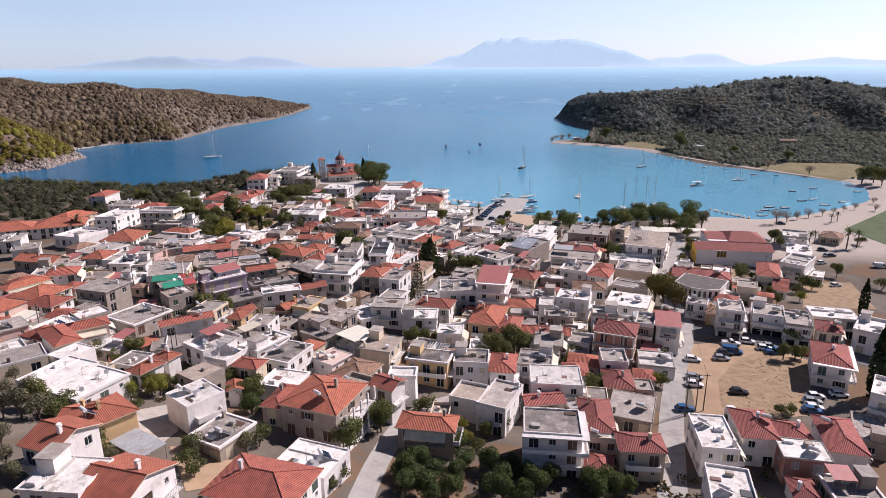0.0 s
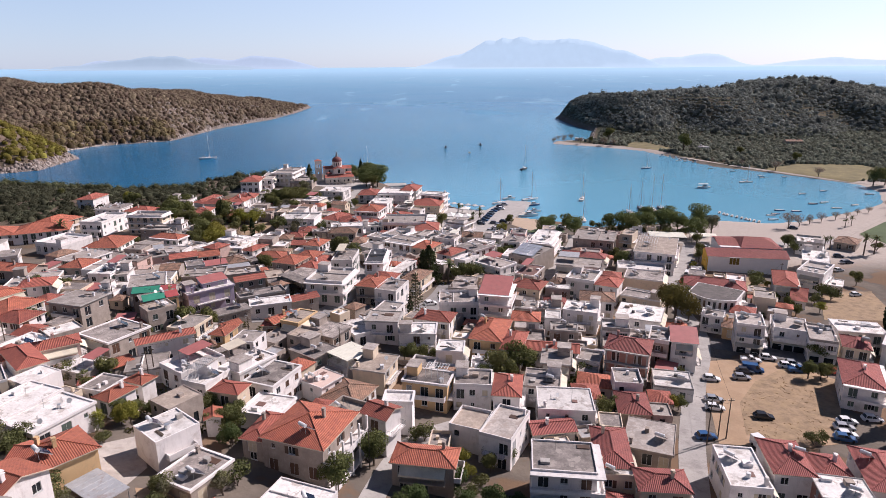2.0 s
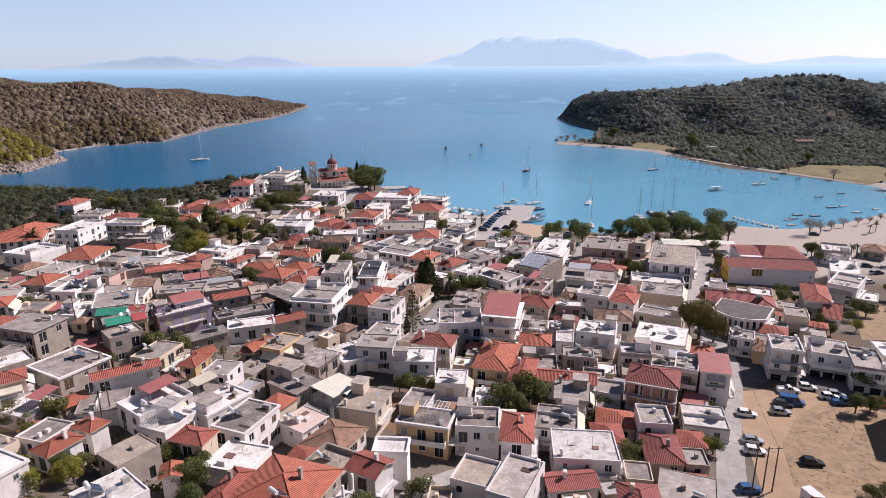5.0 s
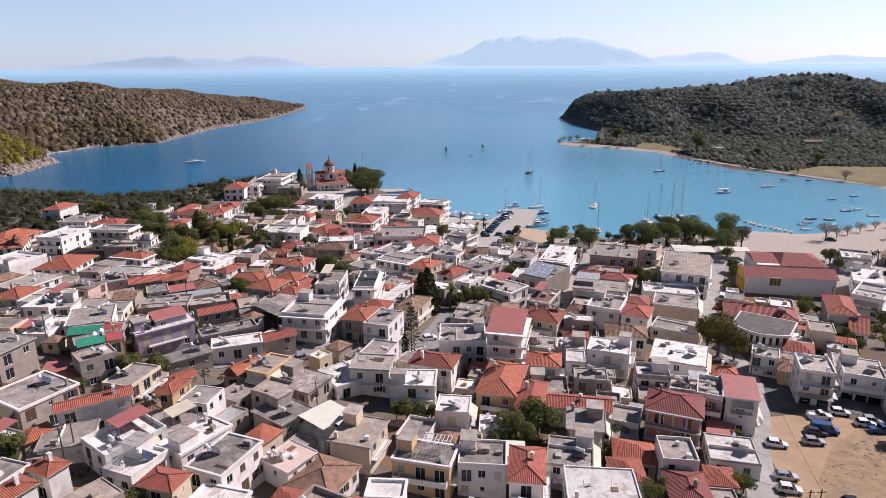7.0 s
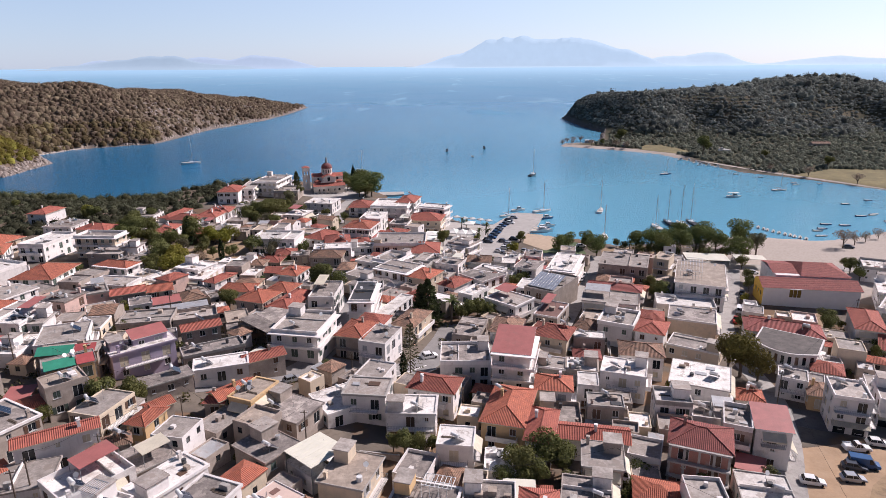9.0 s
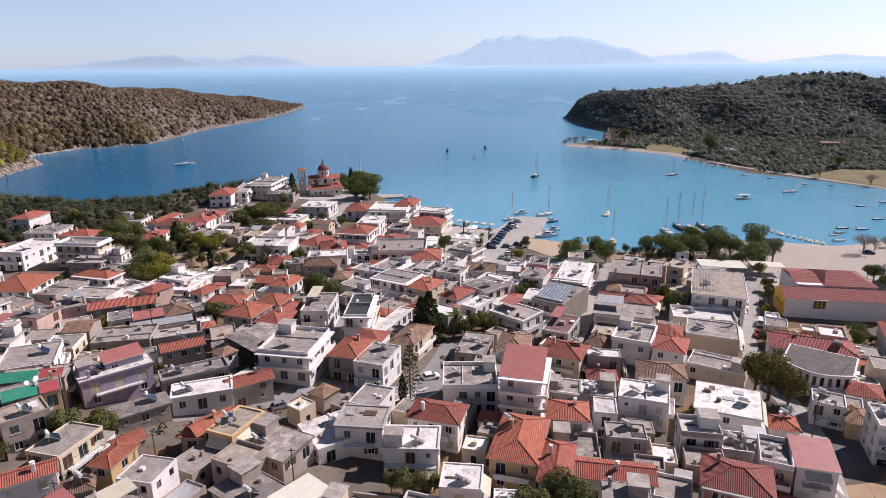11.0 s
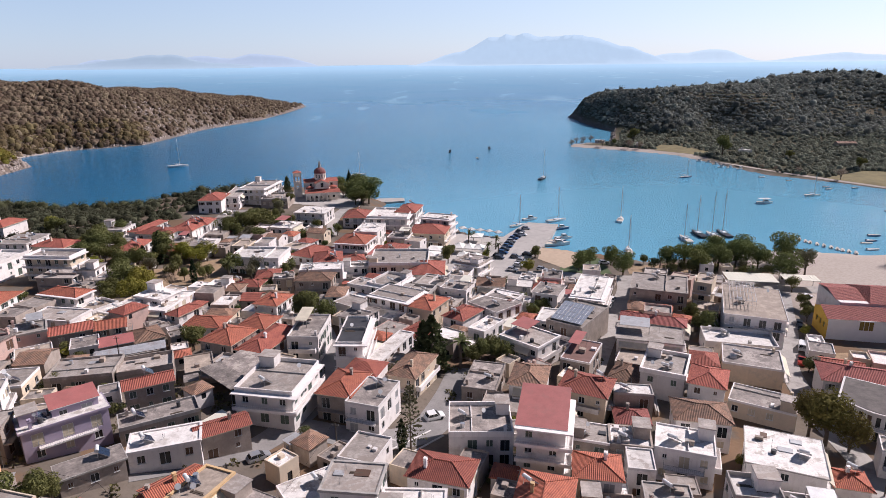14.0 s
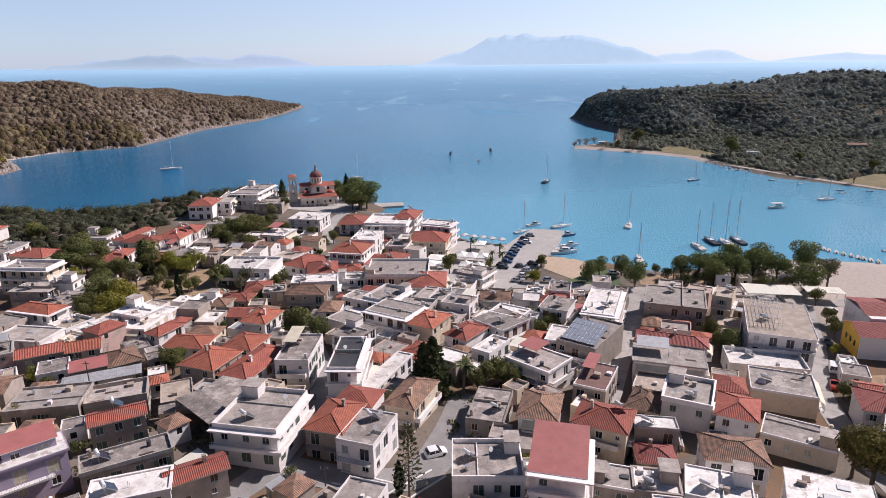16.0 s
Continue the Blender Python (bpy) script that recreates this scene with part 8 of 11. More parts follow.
road("road_church", "pale concrete street down from the church", [(-50, 398), (-52.3, 387), (-52, 372), (-51.4, 358), (-48, 345)], 4.5, LANE, 0.09)
patch("beach_sand", "small sandy beach beside the quay", [(36, 318), (44, 306), (58, 320), (48, 331), (39, 333)], mat("beach_sand", (0.47, 0.36, 0.26), rough=1, var=0.1), 0.09)

LINE = mat("road_line", (0.62, 0.60, 0.57), rough=0.8, var=0.15)
for k, line in enumerate(([(-11, 184), (-3.5, 192)], [(-8.5, 182), (-1, 190.5)], [(-20, 186.5), (-11, 184.5)], [(3.5, 196), (6.2, 212)], [(-19, 190), (-10, 187.6)])):
    road("road_line_%d" % (k + 1), "worn white line on the asphalt", line, 0.35, LINE, 0.13)


def slab(name, label, poly, z, m, category):
    ms = Mesh()
    ms.face([(x, y, z) for x, y in poly])
    ms.face([(x, y, z - 5) for x, y in poly][::-1])
    for (a, b), (c, d) in zip(poly, poly[1:] + poly[:1]):
        ms.face([(a, b, z - 5), (c, d, z - 5), (c, d, z), (a, b, z)])
    return tagged(new(name, ms.data(name, [m])), label, category, kind="structure")


slab("pier", "pale concrete pier and quay", [(15.4, 288.7), (27, 305), (35.5, 323), (47, 351), (53, 370.5), (39.4, 374.5), (32, 362), (25.5, 349.5), (3, 296)], 1.72, QUAY, "pier")
slab("dock", "small concrete dock below the church", [(-38, 410), (-34, 426), (-22.3, 429), (-23.1, 437), (-38, 436), (-44, 420)], 1.0, QUAY, "dock")

# ---- trees ----
def leaf_mat(name, col, spread=0.28, tone=0.0):
    m = bpy.data.materials.new(name)
    m.use_nodes = True
    n, l = m.node_tree.nodes, m.node_tree.links
    b = n["Principled BSDF"]
    b.inputs["Roughness"].default_value, b.inputs["Specular IOR Level"].default_value = (1.0, 0.0) if tone else (0.85, 0.08)
    geo, hsv, mr, info, m2 = n.new("ShaderNodeNewGeometry"), n.new("ShaderNodeHueSaturation"), n.new("ShaderNodeMapRange"), n.new("ShaderNodeObjectInfo"), n.new("ShaderNodeMapRange")
    hsv.inputs["Color"].default_value = (*col, 1)
    mr.inputs[3].default_value, mr.inputs[4].default_value = 1 - spread, 1 + spread
    m2.inputs[3].default_value, m2.inputs[4].default_value = 0.485, 0.515
    l.new(geo.outputs["Random Per Island"], mr.inputs[0]), l.new(mr.outputs[0], hsv.inputs["Value"])
    l.new(info.outputs["Random"], m2.inputs[0]), l.new(m2.outputs[0], hsv.inputs["Hue"])
    if tone:
        # every crown of a wood has a tone of its own
        at, t1, t2, tint = n.new("ShaderNodeAttribute"), n.new("ShaderNodeMapRange"), n.new("ShaderNodeMapRange"), n.new("ShaderNodeMath")
        at.attribute_name = "tone"
        t1.inputs[3].default_value, t1.inputs[4].default_value = 1 - tone, 1 + tone
        t2.inputs[3].default_value, t2.inputs[4].default_value = 0.482, 0.516
        tint.operation = "MULTIPLY"
        l.new(at.outputs["Fac"], t1.inputs[0]), l.new(at.outputs["Fac"], t2.inputs[0])
        l.new(mr.outputs[0], tint.inputs[0]), l.new(t1.outputs[0], tint.inputs[1])
        l.new(tint.outputs[0], hsv.inputs["Value"]), l.new(t2.outputs[0], hsv.inputs["Hue"])
    l.new(hsv.outputs[0], b.inputs["Base Color"])
    tr, mx = n.new("ShaderNodeBsdfTranslucent"), n.new("ShaderNodeMixShader")
    l.new(hsv.outputs[0], tr.inputs["Color"])
    mx.inputs[0].default_value = 0.42 if tone else 0.25
    l.new(b.outputs[0], mx.inputs[1]), l.new(tr.outputs[0], mx.inputs[2]), l.new(mx.outputs[0], n["Material Output"].inputs["Surface"])
    return m


LEAF = {"pine": leaf_mat("pine_needles", (0.150, 0.175, 0.062)), "broad": leaf_mat("broad_leaves", (0.145, 0.15, 0.055)), "lime": leaf_mat("yellow_green_leaves", (0.24, 0.23, 0.045)),
        "citrus": leaf_mat("citrus_leaves", (0.08, 0.105, 0.038)), "cypress": leaf_mat("cypress_leaves", (0.035, 0.050, 0.024)), "olive": leaf_mat("olive_leaves", (0.16, 0.15, 0.09)),
        "tamarisk": leaf_mat("tamarisk_twigs", (0.27, 0.21, 0.16)), "palm": leaf_mat("palm_fronds", (0.11, 0.12, 0.05)), "bush": leaf_mat("bush_leaves", (0.12, 0.125, 0.05)),
        "lime2": leaf_mat("plane_leaves", (0.15, 0.125, 0.04)), "conifer": leaf_mat("conifer_needles", (0.075, 0.085, 0.038)),
        "araucaria": leaf_mat("araucaria_leaves", (0.10, 0.095, 0.055))}
BARK = mat("bark", (0.13, 0.10, 0.075), rough=0.95, var=0.25)


def cards(c, size, rng, out=None):
    """Small leaf sprays: one quad at each centre, lying over the crown's surface where its outward direction is given."""
    n = len(c)
    a = rng.normal(size=(n, 3))
    if out is not None:
        out = out + rng.normal(size=(n, 3)) * 0.4
        a = np.cross(out, a)
    a /= np.linalg.norm(a, axis=1, keepdims=True)
    b = np.cross(a, rng.normal(size=(n, 3)) if out is None else out)
    b /= np.linalg.norm(b, axis=1, keepdims=True) + 1e-9
    s = (size * rng.uniform(0.6, 1.4, n))[:, None]
    w = s * rng.uniform(0.5, 0.9, n)[:, None]
    v = np.stack([c - a * s, c - b * w, c + a * s, c + b * w], 1).reshape(-1, 3)
    return v, np.arange(4 * n).reshape(n, 4)


def shell(lobes, n, rng):
    """Points in the outer part of a set of lobes (x, y, z, rx, rz)."""
    area = np.array([l[3] * l[3] for l in lobes])
    pick = rng.choice(len(lobes), n, p=area / area.sum())
    d = rng.normal(size=(n, 3))
    d /= np.linalg.norm(d, axis=1, keepdims=True)
    r = rng.uniform(0.6, 1.05, n) ** 0.6
    L = np.array(lobes)[pick]
    return L[:, :3] + d * r[:, None] * L[:, [3, 3, 4]], d


CROWN = {}


def crown(kind, variant):
    """Trunk and crown meshes of a tree one metre high."""
    key = (kind, variant)
    if key in CROWN:
        return CROWN[key]
    rng = np.random.RandomState(sum(ord(ch) for ch in kind) * 10 + variant)
    tk = Mesh()
    base = {"pine": 0.24, "broad": 0.22, "lime": 0.22, "lime2": 0.2, "citrus": 0.15, "olive": 0.25, "tamarisk": 0.2, "bush": 0.05}.get(kind, 0.1)
    if kind == "palm":
        tk.beam((0, 0, -0.1), (0.02, 0, 0.78), 0.035, 0, 7, 0.028)
        V, F = [], []
        for k in range(26):
            a, el = rng.uniform(0, 6.28), rng.uniform(-0.5, 1.2)
            ln = rng.uniform(0.30, 0.40)
            p = np.array([0.02, 0, 0.78])
            d = np.array([math.cos(a) * math.cos(el), math.sin(a) * math.cos(el), math.sin(el)])
            side = np.array([-math.sin(a), math.cos(a), 0]) * 0.035
            for j in range(4):
                q = p + d * ln / 4
                wj, wk = (0.5, 1.0, 0.9, 0.6, 0.1)[j], (0.5, 1.0, 0.9, 0.6, 0.1)[j + 1]
                i = len(V)
                V += [p - side * wj, p + side * wj, q + side * wk, q - side * wk]
                F.append([i, i + 1, i + 2, i + 3])
                p = q
                d = d + np.array([0, 0, -0.28])
                d /= np.linalg.norm(d)
        v, f = np.array(V), np.array(F)
    elif kind == "cypress":
        tk.beam((0, 0, -0.1), (0, 0, 0.5), 0.02, 0, 6, 0.01)
        z = rng.uniform(0.02, 1, 900)
        r = 0.105 * np.sin(np.clip(z * 0.92 + 0.12, 0, 1) * math.pi) ** 0.7 * rng.uniform(0.6, 1.1, 900)
        a = rng.uniform(0, 6.28, 900)
        v, f = cards(np.stack([r * np.cos(a), r * np.sin(a), z], -1), 0.03, rng)
    elif kind == "conifer":
        tk.beam((0, 0, -0.1), (0, 0, 0.7), 0.03, 0, 6, 0.012)
        z = rng.uniform(0.06, 1, 1300) ** 1.15
        a = rng.uniform(0, 6.28, 1300)
        r = (0.37 * (1.02 - z) ** 0.7) * (0.82 + 0.18 * np.sin(a * 5 + z * 23)) * rng.uniform(0.55, 1.1, 1300)
        v, f = cards(np.stack([r * np.cos(a), r * np.sin(a), z], -1), 0.034, rng)
    elif kind == "araucaria":
        tk.beam((0, 0, -0.1), (0, 0, 1), 0.016, 0, 6, 0.004)
        C = []
        for t in range(12):
            z = 0.24 + 0.8 * t / 12
            for k in range(6):
                a = 2 * math.pi * k / 6 + t
                ln = 0.17 * (1 - t / 13.5) + 0.02
                for s in np.linspace(0.3, 1, 5):
                    C.append((math.cos(a) * ln * s, math.sin(a) * ln * s, z + 0.03 * s))
        v, f = cards(np.array(C), 0.021, rng)
    else:
        lobes = []
        wide = {"pine": 0.47, "broad": 0.40, "lime": 0.46, "lime2": 0.46, "citrus": 0.44, "olive": 0.40, "tamarisk": 0.46, "bush": 0.6}[kind]
        k = {"pine": 11, "bush": 6}.get(kind, 9)
        top = 1.0
        for j in range(k):
            a, rr = rng.uniform(0, 6.28), wide * rng.uniform(0.15, 0.75)
            zc = base + (top - base) * rng.uniform(0.16 if kind == "pine" else 0.3, 0.76)
            lobes.append((rr * math.cos(a), rr * math.sin(a), zc, wide * rng.uniform(0.35, 0.6), (top - base) * rng.uniform(0.18, 0.28)))
        lobes.append((0, 0, base + (top - base) * 0.62, wide * 0.6, (top - base) * 0.38))
        n, sz = {"tamarisk": (900, 0.024), "olive": (1500, 0.026), "bush": (1000, 0.042), "lime2": (3600, 0.021), "pine": (4600, 0.022), "broad": (3400, 0.023), "lime": (3400, 0.023)}.get(kind, (2800, 0.026))
        pts, out = shell(lobes, n, rng)
        keep = pts[:, 2] > base * 0.8
        v, f = cards(pts[keep], sz, rng, out[keep] if kind != "tamarisk" else None)
        tk.beam((0, 0, -0.12), (0, 0, base + 0.08), 0.034, 0, 7, 0.026)
        for lb in lobes[:5]:
            tk.beam((0, 0, base * 0.85), (lb[0] * 0.8, lb[1] * 0.8, lb[2]), 0.018, 0, 5, 0.006)
    CROWN[key] = (tk.data("trunk", [BARK]), numpy_mesh("crown", v, f, [LEAF[kind]]))
    return CROWN[key]


TREEWORD = {"pine": ("pine_tree", "dark green umbrella pine by the beach", "tree"), "broad": ("tree", "leafy green garden tree", "tree"), "lime": ("tree", "yellow-green leafy tree among the houses", "tree"),
            "citrus": ("citrus_tree", "low dark green citrus tree", "tree"), "cypress": ("cypress", "tall narrow dark cypress", "tree"), "olive": ("olive_tree", "grey-green olive tree by the beach", "tree"),
            "tamarisk": ("tamarisk", "brownish bare-looking tamarisk by the beach", "tree"), "palm": ("palm_tree", "palm with arching fronds", "palm"),
            "lime2": ("plane_tree", "large yellowing plane tree beside the street", "tree"), "conifer": ("conifer", "dark conical conifer among the houses", "tree"),
            "bush": ("shrub", "rounded green shrub between the houses", "shrub"), "araucaria": ("araucaria", "tall tiered araucaria at the junction", "tree")}


def tree(kind, x, y, h, seed):
    rng = random.Random(seed)
    name, label, cat = TREEWORD[kind]
    tk, cr = crown(kind, seed % 4)
    top = thing(name, label, cat, x, y, ground_z(x, y), rng.uniform(0, 360))
    s = h * rng.uniform(0.92, 1.08)
    top.scale = (s * rng.uniform(0.9, 1.15), s * rng.uniform(0.9, 1.15), s)
    part("trunk", tk, None, top)
    part("crown", cr, None, top)
    return top


def scatter(name, label, count, test, h, spread, n, size, m, seed, area):
    """Scrub and orchards that nobody could count, as one mesh of leaf sprays."""
    rng = np.random.RandomState(seed)
    x, y = rng.uniform(area[0], area[2], count * 8), rng.uniform(area[1], area[3], count * 8)
    ok = test(x, y, rng)
    x, y = x[ok][:count], y[ok][:count]
    z = height(x, y)
    k = len(x)
    hh = h * rng.uniform(0.55, 1.3, k)
    d = rng.normal(size=(k, n, 3))
    d /= np.linalg.norm(d, axis=2, keepdims=True)
    d[:, :, 2] = np.abs(d[:, :, 2])
    c = d * rng.uniform(0.6, 1.05, (k, n, 1)) * (hh[:, None, None] * np.array([spread, spread, 1.0]))
    c += np.stack([x, y, z], -1)[:, None, :]
    v, f = cards(c.reshape(-1, 3), size, rng)
    return tagged(new(name, numpy_mesh(name, v, f, [m])), label, "vegetation", kind="stuff")


def clump(x, y, s):
    return np.sin(x / s + 2 * np.sin(y / s * 0.7)) * np.sin(y / s * 1.1 + 1.7 * np.sin(x / s * 0.6))


def groves(name, label, count, test, h, spread, n, size, m, seed, area, heart=0.8):
    """Trees and scrub that nobody could count: lumpy crowns of leaf sprays that lie over the crown's surface, in one mesh."""
    rng = np.random.RandomState(seed)
    x, y = rng.uniform(area[0], area[2], count * 8), rng.uniform(area[1], area[3], count * 8)
    ok = test(x, y, rng)
    x, y = x[ok][:count], y[ok][:count]
    k = len(x)
    hh = h * rng.uniform(0.55, 1.35, k)
    lobe = rng.uniform(-0.55, 0.55, (k, 3, 3)) * np.array([spread, spread, 0.25])
    pick = rng.randint(0, 3, (k, n))
    c0 = np.take_along_axis(lobe, pick[:, :, None].repeat(3, 2), 1)
    d = rng.normal(size=(k, n, 3))
    d[:, :, 2] = np.abs(d[:, :, 2]) * 0.9 - 0.1
    d /= np.linalg.norm(d, axis=2, keepdims=True)
    c = (c0 + d * np.array([spread, spread, 1.0]) * rng.uniform(0.5, 0.78, (k, n, 1))) * hh[:, None, None]
    c[:, :, 2] = np.maximum(c[:, :, 2], 0.05)
    c += np.stack([x, y, height(x, y) + 0.15 * hh], -1)[:, None, :]
    c, d = c.reshape(-1, 3), d.reshape(-1, 3) + rng.normal(size=(k * n, 3)) * 0.38
    u = np.cross(d, rng.normal(size=d.shape))
    u /= np.linalg.norm(u, axis=1, keepdims=True) + 1e-9
    w = np.cross(d, u)
    w /= np.linalg.norm(w, axis=1, keepdims=True) + 1e-9
    su, sw = (size * rng.uniform(0.6, 1.4, len(c)))[:, None], (size * rng.uniform(0.5, 1.0, len(c)))[:, None]
    v = np.stack([c - u * su, c - w * sw, c + u * su, c + w * sw], 1).reshape(-1, 3)
    top = tagged(new(name, numpy_mesh(name, v, np.arange(len(v)).reshape(-1, 4), [m])), label, "vegetation", kind="stuff")
    own = rng.uniform(0, 1, k)
    top.data.attributes.new("tone", "FLOAT", "POINT").data.foreach_set("value", np.repeat(own, 4 * n).astype(np.float32))
    # the shaded inner mass of each crown
    t = np.arange(6) * math.pi / 3
    dome_v = np.concatenate([np.c_[np.cos(t), np.sin(t), t * 0 - 0.1], np.c_[np.cos(t + 0.5) * 0.8, np.sin(t + 0.5) * 0.8, t * 0 + 0.6], [[0, 0, 0.9]]])
    tri = np.array([q for a in range(6) for q in ((a, (a + 1) % 6, 6 + a), ((a + 1) % 6, 6 + (a + 1) % 6, 6 + a), (6 + a, 6 + (a + 1) % 6, 12))])
    core = dome_v[None] * rng.uniform(0.85, 1.12, (k, 13, 1)) * (hh[:, None, None] * np.array([spread * heart, spread * heart, heart])) + np.stack([x, y, height(x, y)], -1)[:, None, :]
    inner = new("inner_foliage", numpy_mesh("inner_foliage", core.reshape(-1, 3), (tri[None] + 13 * np.arange(k)[:, None, None]).reshape(-1, 3), [m], True))
    inner.data.attributes.new("tone", "FLOAT", "POINT").data.foreach_set("value", np.repeat(own, 13).astype(np.float32))
    inner.parent = top
    tagged(inner, kind="stuff")
    return top


def boulders(name, label, count, test, h, m, seed, area):
    """Loose rocks along the waterline, in one mesh."""
    rng = np.random.RandomState(seed)
    x, y = rng.uniform(area[0], area[2], count * 200), rng.uniform(area[1], area[3], count * 200)
    ok = test(x, y)
    x, y = x[ok][:count], y[ok][:count]
    k = len(x)
    shape = np.array([(1, 0, -0.4), (0.4, 0.9, -0.4), (-0.8, 0.6, -0.4), (-0.8, -0.6, -0.4), (0.4, -0.9, -0.4), (0.7, 0.3, 0.5), (-0.2, 0.7, 0.6), (-0.7, -0.1, 0.5), (0.1, -0.7, 0.6), (0, 0, 0.9)])
    tri = np.array([(0, 1, 5), (1, 6, 5), (1, 2, 6), (2, 7, 6), (2, 3, 7), (3, 8, 7), (3, 4, 8), (4, 0, 8), (0, 5, 8), (5, 6, 9), (6, 7, 9), (7, 8, 9), (8, 5, 9)])
    v = shape[None] * rng.uniform(0.6, 1.3, (k, 10, 3)) * (h * rng.uniform(0.3, 1.4, (k, 1, 1)) ** 1.5)
    ang = rng.uniform(0, 6.28, k)[:, None]
    v = np.stack([v[:, :, 0] * np.cos(ang) - v[:, :, 1] * np.sin(ang), v[:, :, 0] * np.sin(ang) + v[:, :, 1] * np.cos(ang), v[:, :, 2]], -1)
    v += np.stack([x, y, np.maximum(height(x, y), -0.1)], -1)[:, None, :]
    f = (tri[None] + 10 * np.arange(k)[:, None, None]).reshape(-1, 3)
    return tagged(new(name, numpy_mesh(name, v.reshape(-1, 3), f, [m])), label, "rocks", kind="stuff")


def west_hill(x, y, r, thick):
    """Pine wood on the western headland, thin on the rocky slope towards its point."""
    sd = shore_distance(x, y)
    stony = smooth01(85, 45, sd) * smooth01(700, 780, y)
    return (sd > 1.5) & (sd < 330) & (y > 470) & (x < -230) & (x > -0.85 * y) & (0.35 * clump(x, y, 31) + r.uniform(-1, 1, len(x)) - 0.85 * stony > thick)


def east_hill(x, y, r, thick):
    """Macchia on the slope of the eastern headland, in rows along old terraces."""
    z = height(x, y)
    step = np.sin(z * 2 * math.pi / 3.4 + 0.02 * x)
    bald = np.exp(-((x - 300) / 48) ** 2 - ((z - 39) / 5) ** 2) + 0.8 * np.exp(-((x - 430) / 60) ** 2 - ((z - 24) / 6) ** 2) + 0.6 * np.exp(-((x - 210) / 20) ** 2 - ((z - 22) / 6) ** 2)
    return (shore_distance(x, y) > 2) & (x < 0.85 * y) & (y < 960) & (z > 7) & (clump(x, y, 37) * 0.35 + step * 0.6 + r.uniform(-1, 1, len(x)) - 1.5 * bald > thick)


def east_plain(x, y, r):
    """Olive rows on the flat land behind the bay, around the open fields."""
    row = np.sin((x * 0.94 + y * 0.34) * 2 * math.pi / 6.0)
    return (shore_distance(x, y) > 9) & (height(x, y) < 12) & (x < 0.85 * y) & (x > 150) & (row + r.uniform(-0.9, 0.9, len(x)) > -0.1) & ~inside(BAYFIELD, x, y) & ~inside(STRIPFIELD, x, y)


def inside(poly, x, y):
    hit = np.zeros(x.shape, bool)
    for (ax, ay), (bx, by) in zip(poly, poly[1:] + poly[:1]):
        hit ^= ((ay > y) != (by > y)) & (x < (bx - ax) * (y - ay) / ((by - ay) or 1e-9) + ax)
    return hit


BAYFIELD = [(246, 486), (262, 462), (280, 432), (330, 452), (330, 500), (284, 508)]
STRIPFIELD = [(180, 622), (206, 592), (220, 606), (208, 650), (192, 652)]
MEADOW = mat("dry_meadow", (0.20, 0.165, 0.075), rough=1, var=0.3, scale=0.12, fine=1.5, bump=0.5, stain=((0.15, 0.13, 0.07), 0.6))
patch("bay_field", "dry yellow-green meadow behind the shore road", BAYFIELD, MEADOW, 0.15)
patch("strip_field", "narrow dry meadow behind the beach", STRIPFIELD, MEADOW, 0.15)
# distance haze is put into these leaf colours: lighter and greyer than the plants
HAZYBROWN = leaf_mat("hill_pines", (0.228, 0.176, 0.126), 0.28, 0.42)
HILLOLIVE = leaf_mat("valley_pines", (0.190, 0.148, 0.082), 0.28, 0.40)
HAZYGREEN = leaf_mat("macchia", (0.245, 0.258, 0.228), 0.3, 0.5)
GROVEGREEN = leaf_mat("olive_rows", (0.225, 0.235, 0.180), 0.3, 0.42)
WESTBOX, EASTBOX = (-950, 470, -230, 1260), (150, 600, 700, 960)
groves("hill_pines", "brownish olive round-topped pines on the headland", 12500, lambda x, y, r: west_hill(x, y, r, -0.75) & (y > 612), 4.5, 0.74, 30, 0.46, HAZYBROWN, 11, WESTBOX)
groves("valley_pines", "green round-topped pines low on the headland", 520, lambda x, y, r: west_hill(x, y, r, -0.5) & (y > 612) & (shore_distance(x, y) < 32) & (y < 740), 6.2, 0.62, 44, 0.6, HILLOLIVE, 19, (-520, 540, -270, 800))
groves("scrub", "low brownish scrub on the headland", 8000, lambda x, y, r: (shore_distance(x, y) > 4) & (shore_distance(x, y) < 260) & (x < -230) & (x > -0.85 * y) & (clump(x, y, 9) > -0.5), 1.5, 1.1, 12, 0.55, HAZYBROWN, 21, WESTBOX)
groves("pine_scrub", "yellow-green young pines on the near slope", 1300, lambda x, y, r: (shore_distance(x, y) > 7) & (clump(x, y, 23) > -0.8), 4.2, 0.8, 64, 0.5, leaf_mat("near_pines", (0.215, 0.185, 0.048), 0.32, 0.35), 12, (-560, 475, -310, 612))
groves("hill_macchia", "dense dark scrub and small trees on the headland", 17000, lambda x, y, r: east_hill(x, y, r, -0.6), 2.2, 1.0, 24, 0.40, HAZYGREEN, 13, EASTBOX)
groves("hill_oaks", "larger dark round trees among the scrub", 420, lambda x, y, r: east_hill(x, y, r, 0.1), 6.0, 0.6, 60, 0.7, HAZYGREEN, 27, EASTBOX)
groves("macchia", "low grey-green scrub along the hill terraces", 7000, lambda x, y, r: east_hill(x, y, r, -3.2), 1.1, 1.7, 10, 0.6, HAZYGREEN, 23, EASTBOX)
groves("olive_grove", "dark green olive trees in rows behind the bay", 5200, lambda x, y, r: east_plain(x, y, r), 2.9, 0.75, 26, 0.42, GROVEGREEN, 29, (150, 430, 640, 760))
